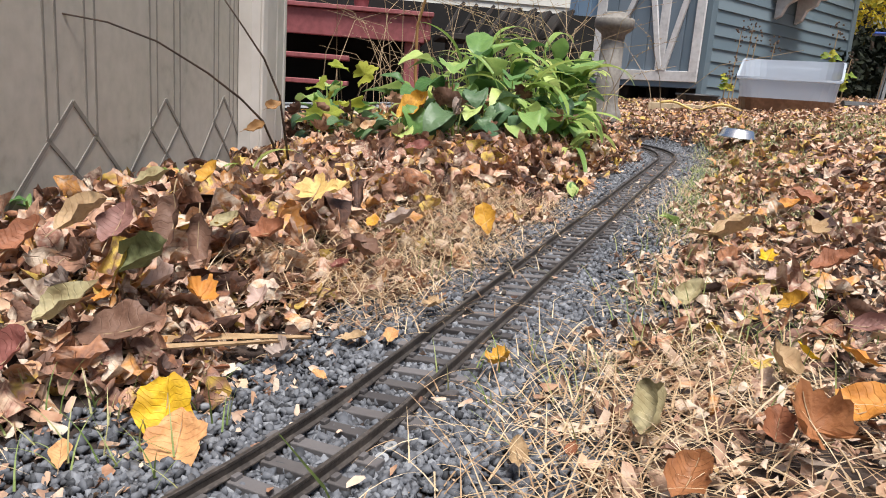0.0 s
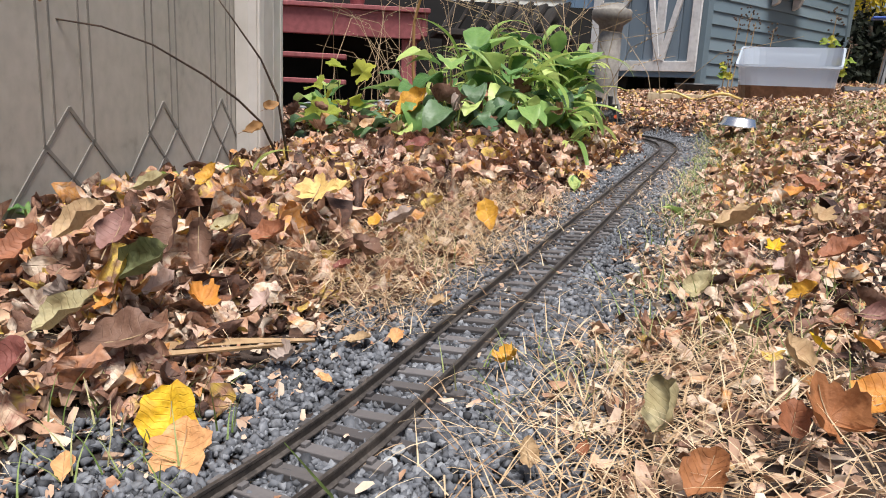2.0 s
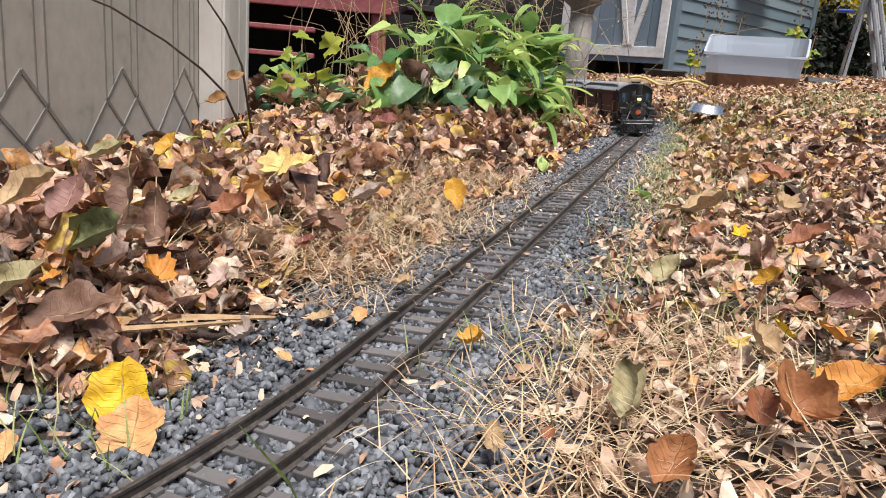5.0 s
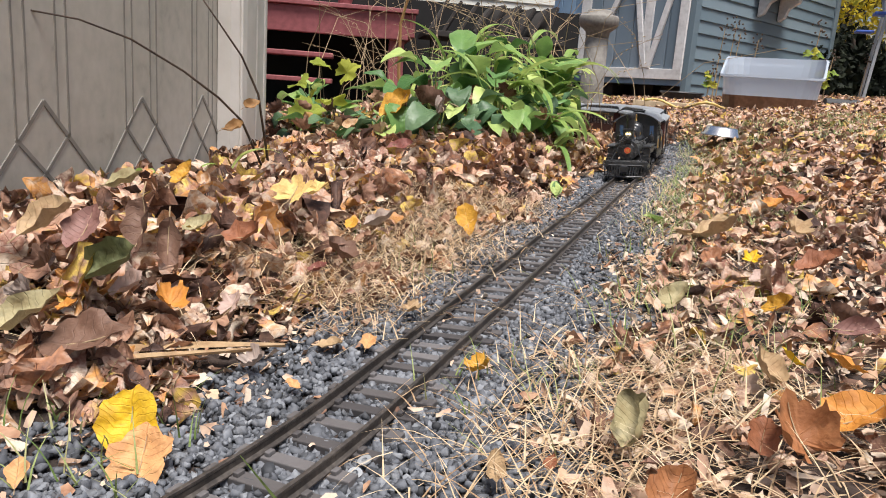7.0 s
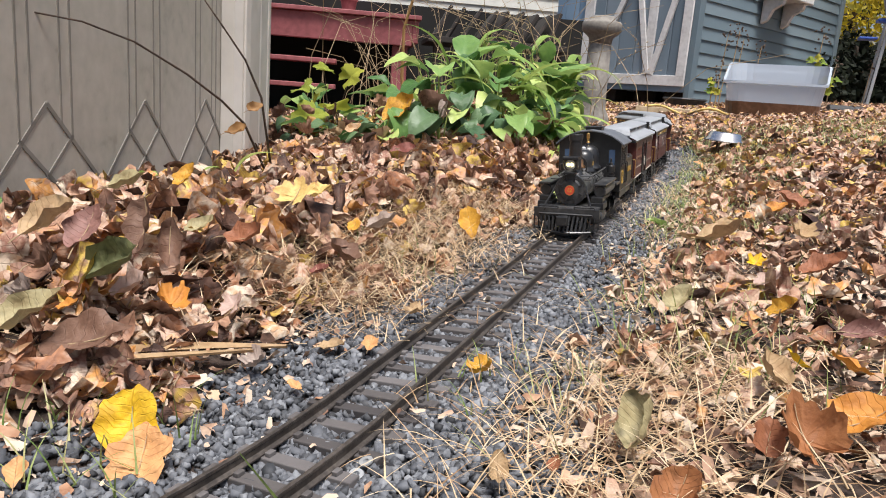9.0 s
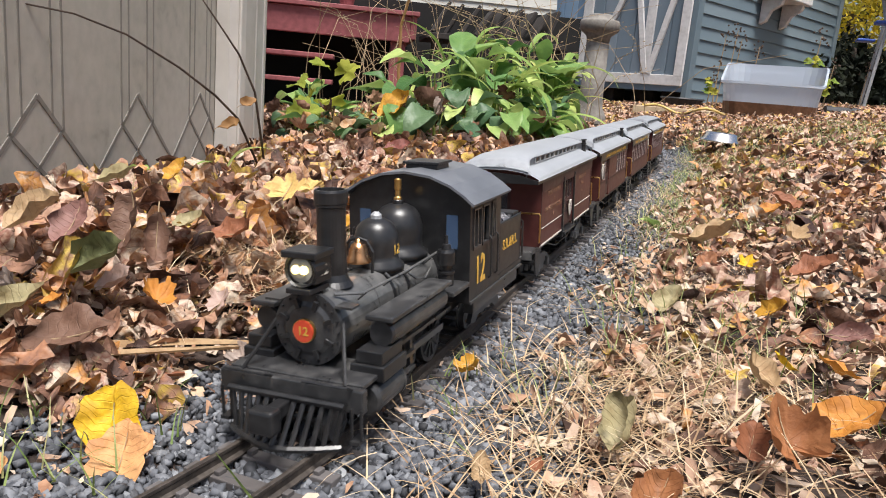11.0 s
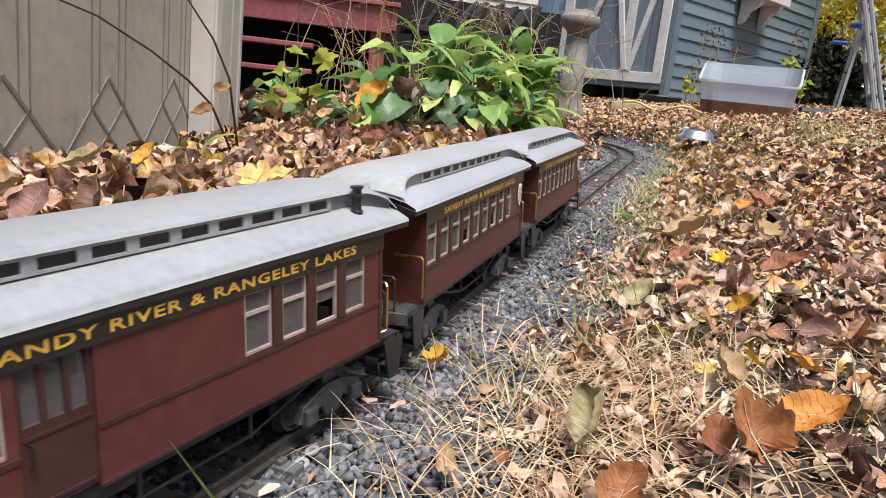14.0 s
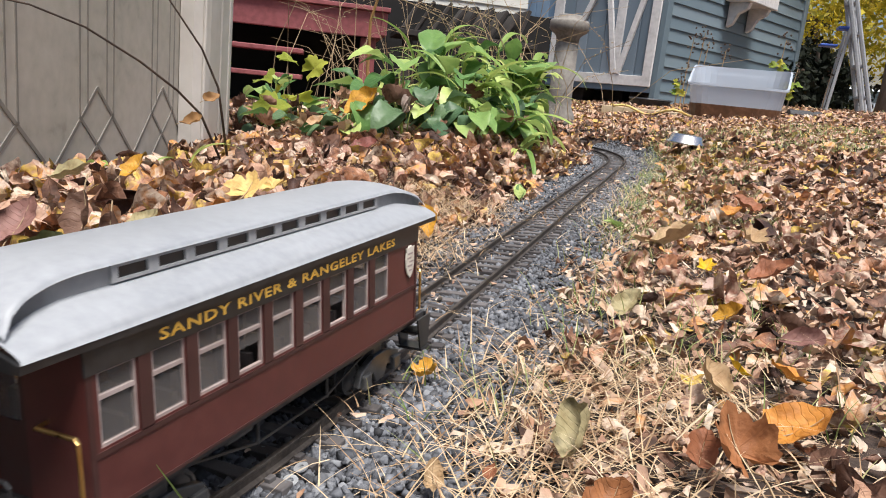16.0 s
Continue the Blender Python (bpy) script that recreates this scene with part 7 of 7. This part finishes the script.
def plant_leaf_mesh(name, length, width, arch, ribs, mat, tip=0.7):
    """An arching plant leaf with sunken veins, its base at the origin, growing along +x."""
    nu, nv = 12, 9
    v = []
    for a in range(nu):
        s = a / (nu - 1)
        w = width * 0.5 * (math.sin(math.pi * min(0.985, max(0.03, s))) ** tip) * (1.15 - 0.35 * s)
        ang = arch * s
        cx, cz = length * math.sin(ang) / arch, -length * (1 - math.cos(ang)) / arch
        for c in range(nv):
            q = -1 + 2 * c / (nv - 1)
            z = cz + abs(q) * w * 0.45 + (ribs * 1.6 if c % 2 else 0) + 0.16 * w * math.sin(11 * s + 3 * q) * abs(q)
            v.append((cx, q * w, z))
    f = np.array([(a * nv + c, (a + 1) * nv + c, (a + 1) * nv + c + 1, a * nv + c + 1) for a in range(nu - 1) for c in range(nv - 1)])
    me = arrays_mesh(name, np.array(v), [f], mat)
    me.polygons.foreach_set("use_smooth", [True] * len(me.polygons))
    return me


def plants():
    rnd = random.Random(7)
    broad = [plant_leaf_mesh("leaf", 0.10, 0.07, 1.1, 0.0012, HOSTA), plant_leaf_mesh("leaf", 0.12, 0.06, 1.7, 0.001, HOSTA), plant_leaf_mesh("leaf", 0.085, 0.05, 0.7, 0.0008, HOSTA)]
    blue = [plant_leaf_mesh("leaf", 0.10, 0.062, 1.6, 0.0014, HOSTA_BLUE), plant_leaf_mesh("leaf", 0.08, 0.055, 2.1, 0.0012, HOSTA_BLUE)]
    strap = [plant_leaf_mesh("leaf", 0.17, 0.026, 1.8, 0.0006, LILY, 0.4), plant_leaf_mesh("leaf", 0.14, 0.034, 2.2, 0.0008, LILY, 0.5), plant_leaf_mesh("leaf", 0.2, 0.016, 1.3, 0.0003, LILY, 0.3)]

    def clump(name, label, x, y, meshes, n, reach, stem, up, z=None, face=None, grow=1.0):
        base = float(lie(x, y)) if z is None else z
        t = thing(name, label, "plant", "bed plants", m=LEAN @ Matrix.Translation((x, y, base)))
        for k in range(n):
            yaw = rnd.uniform(0, 360) if face is None else face + rnd.gauss(0, 75)
            h = stem * rnd.uniform(0.25, 1.15)
            out = reach * rnd.uniform(0.1, 1.0)
            a = math.radians(yaw)
            tipx, tipy = out * math.cos(a), out * math.sin(a)
            m = Matrix.Translation((tipx, tipy, h)) @ pose(0, 0, 0, 0, 0, yaw) @ pose(0, 0, 0, rnd.uniform(-25, 25), -rnd.uniform(*up), 0) @ Matrix.Scale(rnd.uniform(0.7, 1.25) * grow, 4)
            shared("leaf", rnd.choice(meshes), t, m)
            b = bmesh.new()
            rod(b, [(tipx * 0.15, tipy * 0.15, -0.01), (tipx * 0.5, tipy * 0.5, h * 0.6), (tipx * 1.04, tipy * 1.04, h + 0.001)], 0.0022, 5, 0.7)
            part("stem", b, LILY, t)

    for x, y, ms, n, reach, stem, up in (
            (-0.50, 1.92, broad, 11, 0.07, 0.16, (0, 70)), (-0.36, 1.98, broad + strap, 13, 0.08, 0.13, (0, 60)), (-0.25, 2.02, broad + blue, 12, 0.08, 0.10, (-10, 50)),
            (-0.62, 1.85, blue + broad, 10, 0.07, 0.07, (-20, 40)), (-0.42, 1.74, blue, 8, 0.06, 0.10, (-20, 30)), (-0.55, 1.70, blue + broad, 7, 0.05, 0.09, (-20, 30)),
            (-0.28, 2.15, strap, 18, 0.05, 0.12, (20, 75)), (-0.24, 1.98, strap + broad, 12, 0.05, 0.09, (0, 60)), (-0.19, 1.9, strap, 6, 0.03, 0.04, (-10, 50)),
            (-0.30, 2.25, strap + broad, 16, 0.07, 0.17, (20, 75)), (-0.45, 2.15, broad + strap, 13, 0.08, 0.19, (10, 75)), (-0.78, 1.88, blue + broad, 9, 0.07, 0.06, (-10, 40)),
            (-0.55, 2.28, broad + strap, 12, 0.09, 0.2, (10, 75)), (-0.40, 1.84, broad + blue, 9, 0.07, 0.10, (-10, 50)), (-0.75, 2.25, strap + broad, 12, 0.08, 0.16, (10, 75)), (-0.30, 1.86, blue + broad, 9, 0.06, 0.07, (-20, 40)), (-0.33, 2.3, broad, 9, 0.08, 0.15, (0, 60)), (-1.05, 2.2, broad, 10, 0.09, 0.16, (0, 60)),
            (-0.46, 2.55, strap + broad, 14, 0.06, 0.26, (20, 80)), (-0.62, 2.5, strap, 14, 0.06, 0.27, (30, 80)), (-0.30, 2.5, strap, 10, 0.05, 0.2, (20, 80)), (-0.36, 2.42, broad, 8, 0.07, 0.24, (10, 70)),
            (-0.98, 2.1, blue, 12, 0.09, 0.08, (-10, 50)), (-0.82, 2.15, blue, 12, 0.09, 0.09, (-10, 50)), (-0.92, 2.02, broad, 10, 0.08, 0.10, (0, 50)), (-0.66, 2.1, broad + strap, 11, 0.08, 0.10, (0, 70))):
        clump("hosta" if ms is not strap else "lily_clump", "green broad-leaved hosta in a leaf-covered bed" if ms is not strap else "yellow-green strap-leaved plant clump in the bed", x, y, ms, int(n * 1.5), reach, stem, up, grow=0.92)
    for x, y, h in ((-0.50, 2.12, 0.17), (-0.26, 2.25, 0.16)):
        clump("hosta", "tall bright green hosta leaves standing over the bed", x, y, [broad[0], broad[2]], 5, 0.02, h, (50, 85), grow=1.35)
    # brown leaves caught among the plants
    for k in range(34):
        x, y = rnd.uniform(-0.85, -0.2), rnd.uniform(1.62, 2.1)
        z = float(lie(x, y)) + rnd.uniform(0.03, 0.11)
        leaf_object("dry_leaf", rnd.choice(("maple", "broad", "oval")), rnd.uniform(0.04, 0.075), CAUGHT, facing(x, y, z, rnd.uniform(-50, 60), rnd.uniform(-50, 50), rnd.uniform(0, 360)), "dry brown crumpled leaf caught among the plants", (rnd.uniform(1.2, 2.6), rnd.uniform(1.2, 2.4)), 0.3, 300 + k, group="leaves caught in the bed")
    clump("seedling", "small green seedling beside the track", -0.085, 1.50, [broad[2]], 3, 0.006, 0.02, (40, 80), grow=0.5)
    clump("seedling", "small green seedling beside the track", 0.125, 1.29, [broad[2]], 2, 0.004, 0.012, (50, 80), grow=0.42)
    clump("seedling", "green shoot among leaves by the pool", -0.545, 1.12, [strap[0]], 2, 0.006, 0.03, (60, 85), grow=0.55)
    clump("seedling", "arching green shoot among leaves by the pool", -0.54, 0.95, [strap[1]], 3, 0.02, 0.03, (20, 70), grow=0.6)
    clump("seedling", "green striped leaf at the edge of the pool", -0.53, 0.70, [broad[0]], 2, 0.01, 0.05, (20, 60), grow=0.6)
    # maple seedling with yellow-green leaves beside the pool upright
    t = thing("maple_seedling", "maple seedling with yellow-green leaves beside the pool upright", "plant", "bed plants", m=LEAN @ Matrix.Translation((-0.86, 1.93, 0.04)))
    pts, faces = maple_template(5, 40)
    v = np.concatenate([pts, (0.3 * np.abs(pts[:, 1]) - 0.5 * pts[:, 0] ** 2 + 0.05 * np.sin(11 * pts[:, 0] + 6 * pts[:, 1]))[:, None]], 1)
    me = arrays_mesh("leaf", v, faces, CANDLE)
    for k, (x, y, z, s) in enumerate(((0.0, -0.05, 0.09, 0.13), (0.08, -0.05, 0.12, 0.11), (-0.04, -0.02, 0.17, 0.09), (0.10, 0.0, 0.2, 0.09), (0.02, 0.0, 0.22, 0.08), (0.06, -0.06, 0.05, 0.08), (-0.03, 0.02, 0.13, 0.08))):
        shared("leaf", me, t, Matrix.Translation((x, y, z)) @ pose(0, 0, 0, rnd.uniform(5, 75), rnd.uniform(-40, 40), rnd.uniform(-90, 90)) @ Matrix.Scale(s * 0.9, 4))
        rod(b := bmesh.new(), [(0.02, 0.02, -0.02), (x * 0.5 + 0.01, 0.01, z * 0.6), (x, y, z)], 0.0016, 5, 0.6)
        part("stem", b, TWIG, t)
    # bare arching stems with dry leaves in front of the pool
    for pts in ([(-0.594, 0.70, 0.285), (-0.592, 0.785, 0.291), (-0.589, 0.865, 0.285), (-0.582, 0.943, 0.265), (-0.567, 1.025, 0.224), (-0.562, 1.094, 0.185), (-0.566, 1.154, 0.147), (-0.552, 1.202, 0.04)], [(-0.551, 1.038, 0.346), (-0.538, 1.075, 0.296), (-0.531, 1.118, 0.247), (-0.531, 1.155, 0.189), (-0.532, 1.179, 0.04)]):
        t = thing("bare_stem", "thin dark arching stem growing from the leaves", "twig", "bare stems")
        pts = [(x + 0.03, y, z) for x, y, z in pts]
        rod(b := bmesh.new(), pts[::-1], 0.0022, 6, 0.45)
        part("stem", b, TWIG, t, smooth=True)
    for x, y, z, s, h in ((-0.57, 0.773, 0.295, 0.055, 10), (-0.50, 1.131, 0.171, 0.035, 80), (-0.532, 1.132, 0.136, 0.04, 30)):
        leaf_object("dry_leaf", "oval", s, CURLED_DRY, facing(x, y, z, 20, 40, h), "dry curled yellow-brown leaf hanging on a stem", (1.6, 1.6), 0.3, int(x * 100) % 50, group="hanging leaves")
    # near blade of grass
    t = thing("grass_blade", "single long green grass blade beside the track", "grass", "single blades")
    b = bmesh.new()
    line = [Vector((0.125, 0.315, -0.012)), Vector((0.10, 0.33, 0.022)), Vector((0.075, 0.343, 0.046)), Vector((0.048, 0.352, 0.060))]
    rr = [[b.verts.new(p + Vector((0, 0, s * w))) for s in (-1, 1)] for p, w in zip(line, (0.0016, 0.0016, 0.0013, 0.0004))]
    for p, q in zip(rr, rr[1:]):
        b.faces.new((p[0], q[0], q[1], p[1]))
    part("blade", b, GRASS, t)
    # tall dry stalks behind the bed, and by the shed
    g = np.random.RandomState(3)
    for k in range(90):
        x, y = -1.3 + 1.2 * g.rand(), 2.35 + 0.9 * g.rand()
        if off_track(x, y) > -0.1 and off_track(x, y) < 0.1:
            continue
        h = g.uniform(0.25, 0.62)
        lean = g.normal(0, 0.13, 2)
        t = thing("dry_stalk", "thin pale dry grass stalk behind the plants", "grass stalk", "dry stalks", m=LEAN @ Matrix.Translation((x, y, float(lie(x, y)) - 0.01)))
        rod(b := bmesh.new(), [(0, 0, 0), (lean[0] * 0.3, lean[1] * 0.3, h * 0.5), (lean[0], lean[1], h * 0.85), (lean[0] * 2.2, lean[1] * 2.2, h * 0.97)], 0.0016, 5, 0.4)
        part("stalk", b, DRY_STALK, t)
        if k % 3 == 0:
            b = bmesh.new()
            for j in range(6):
                spin(b, [(0, -0.006), (0.0022, 0), (0, 0.006)], 5, Matrix.Translation((lean[0] * (1 + j * 0.15), lean[1] * (1 + j * 0.15), h * (0.82 + 0.03 * j))) @ pose(0, 0, 0, *g.uniform(0, 90, 3)))
            tagged(part("seed_head", b, DRY_STALK, t), kind="stuff")
    t = thing("reed_blade", "tall yellow reed blade curving over the bed", "grass stalk", "dry stalks", m=LEAN @ Matrix.Translation((-0.86, 2.5, 0.05)))
    rod(b := bmesh.new(), [(0, 0, 0), (-0.01, 0, 0.2), (0.0, 0, 0.36), (0.04, 0, 0.47), (0.1, 0, 0.5), (0.13, 0, 0.47)], 0.007, 6, 0.4)
    part("blade", b, CURLED_DRY, t)
    for k, (x, y, h, lf) in enumerate(((0.02, 6.6, 0.62, 0), (0.1, 6.65, 0.66, 0), (0.14, 6.7, 0.6, 0), (0.28, 6.7, 0.55, 0), (0.68, 6.3, 0.62, 1), (0.8, 6.35, 0.42, 2), (0.05, 6.4, 0.35, 0), (1.15, 7.2, 0.5, 0), (-0.02, 6.5, 0.3, 1))):
        t = thing("flower_stalk", "dried flower stalk with brown seed heads by the shed", "plant", "stalks by the shed", m=Matrix.Translation((x, y, 0.22)))
        rod(b := bmesh.new(), [(0, 0, 0), (0.01, 0, h * 0.5), (0.03, 0, h)], 0.006, 5, 0.5)
        part("stalk", b, DRY_STALK, t)
        b = bmesh.new()
        for j in range(16):
            bmesh.ops.create_icosphere(b, subdivisions=1, radius=0.0085, matrix=Matrix.Translation((0.03 + g.normal(0, 0.025), g.normal(0, 0.02), h + g.normal(-0.03, 0.05))))
        tagged(part("seed_head", b, TWIG, t), kind="stuff")
        if lf:
            for j in range(5):
                shared("leaf", me, t, Matrix.Translation((g.normal(0.02, 0.05), -0.03, h * g.uniform(0.5, 0.85))) @ pose(0, 0, 0, g.uniform(40, 80), g.uniform(-30, 30), g.uniform(-40, 40)) @ Matrix.Scale(0.075, 4))


litter()
grasses()
hero_leaves()
plants()
ballast()


# ---- what moves ----
TRAIN_TIMES = [0, 3.5, 7.0, 8.2, 10.5, 11.0, 11.5, 12.0, 12.5, 13.0, 13.5, 14.5, 16.0]
TRAIN_FRONT = [3.58, 2.74, 1.805, 1.425, 0.645, 0.47, 0.298, 0.121, -0.038, -0.193, -0.345, -0.65, -1.13]


def train_front(t):
    """Place of the pilot beam along the track: a smooth curve through the known places."""
    ts, ss = TRAIN_TIMES, TRAIN_FRONT
    k = max(0, min(len(ts) - 2, int(np.searchsorted(ts, t, side="right")) - 1))

    def slope(i):
        a, c = max(0, i - 1), min(len(ts) - 1, i + 1)
        return (ss[c] - ss[a]) / (ts[c] - ts[a])
    h = ts[k + 1] - ts[k]
    u = (t - ts[k]) / h
    return (2 * u**3 - 3 * u**2 + 1) * ss[k] + (u**3 - 2 * u**2 + u) * h * slope(k) + (3 * u**2 - 2 * u**3) * ss[k + 1] + (u**3 - u**2) * h * slope(k + 1)


def on_track(s, half):
    """A vehicle's pose from the two points of the track that carry it; its y runs up the track."""
    ax, ay, _ = track_point(s - half)
    bx, by, _ = track_point(s + half)
    turn = math.degrees(math.atan2(-(bx - ax), by - ay))
    return LEAN @ pose((ax + bx) / 2, (ay + by) / 2, 0.0004, 0, 0, turn)


def motions():
    steps = [k / 10 for k in range(161)]
    rest = pose(0, -0.153, 0)
    walk(ENGINE, [(t, on_track(train_front(t) + 0.153, 0.1) @ rest) for t in steps])
    for k, car in enumerate(CARS):
        walk(car, [(t, on_track(train_front(t) + 0.545 + 0.356 * k, 0.1)) for t in steps])
    fine = [k / FPS for k in range(16 * FPS + 1)]
    run = [train_front(t) for t in fine]
    for ob, y in zip(DRIVERS, AXLES):
        walk(ob, [(t, pose(0, y, 0.0185, math.degrees(s / 0.0185) * -1)) for t, s in zip(fine, run)])
    for ob, y, r in SMALL + WHEELS:
        walk(ob, [(t, pose(0, y, r, math.degrees(s / r) * -1)) for t, s in zip(fine, run)])
    for ob, side in RODS:
        walk(ob, [(t, pose(0, AXLES[0] + 0.009 * math.cos(-s / 0.0185 + side), 0.0185 + 0.009 * math.sin(-s / 0.0185 + side))) for t, s in zip(fine, run)])


motions()
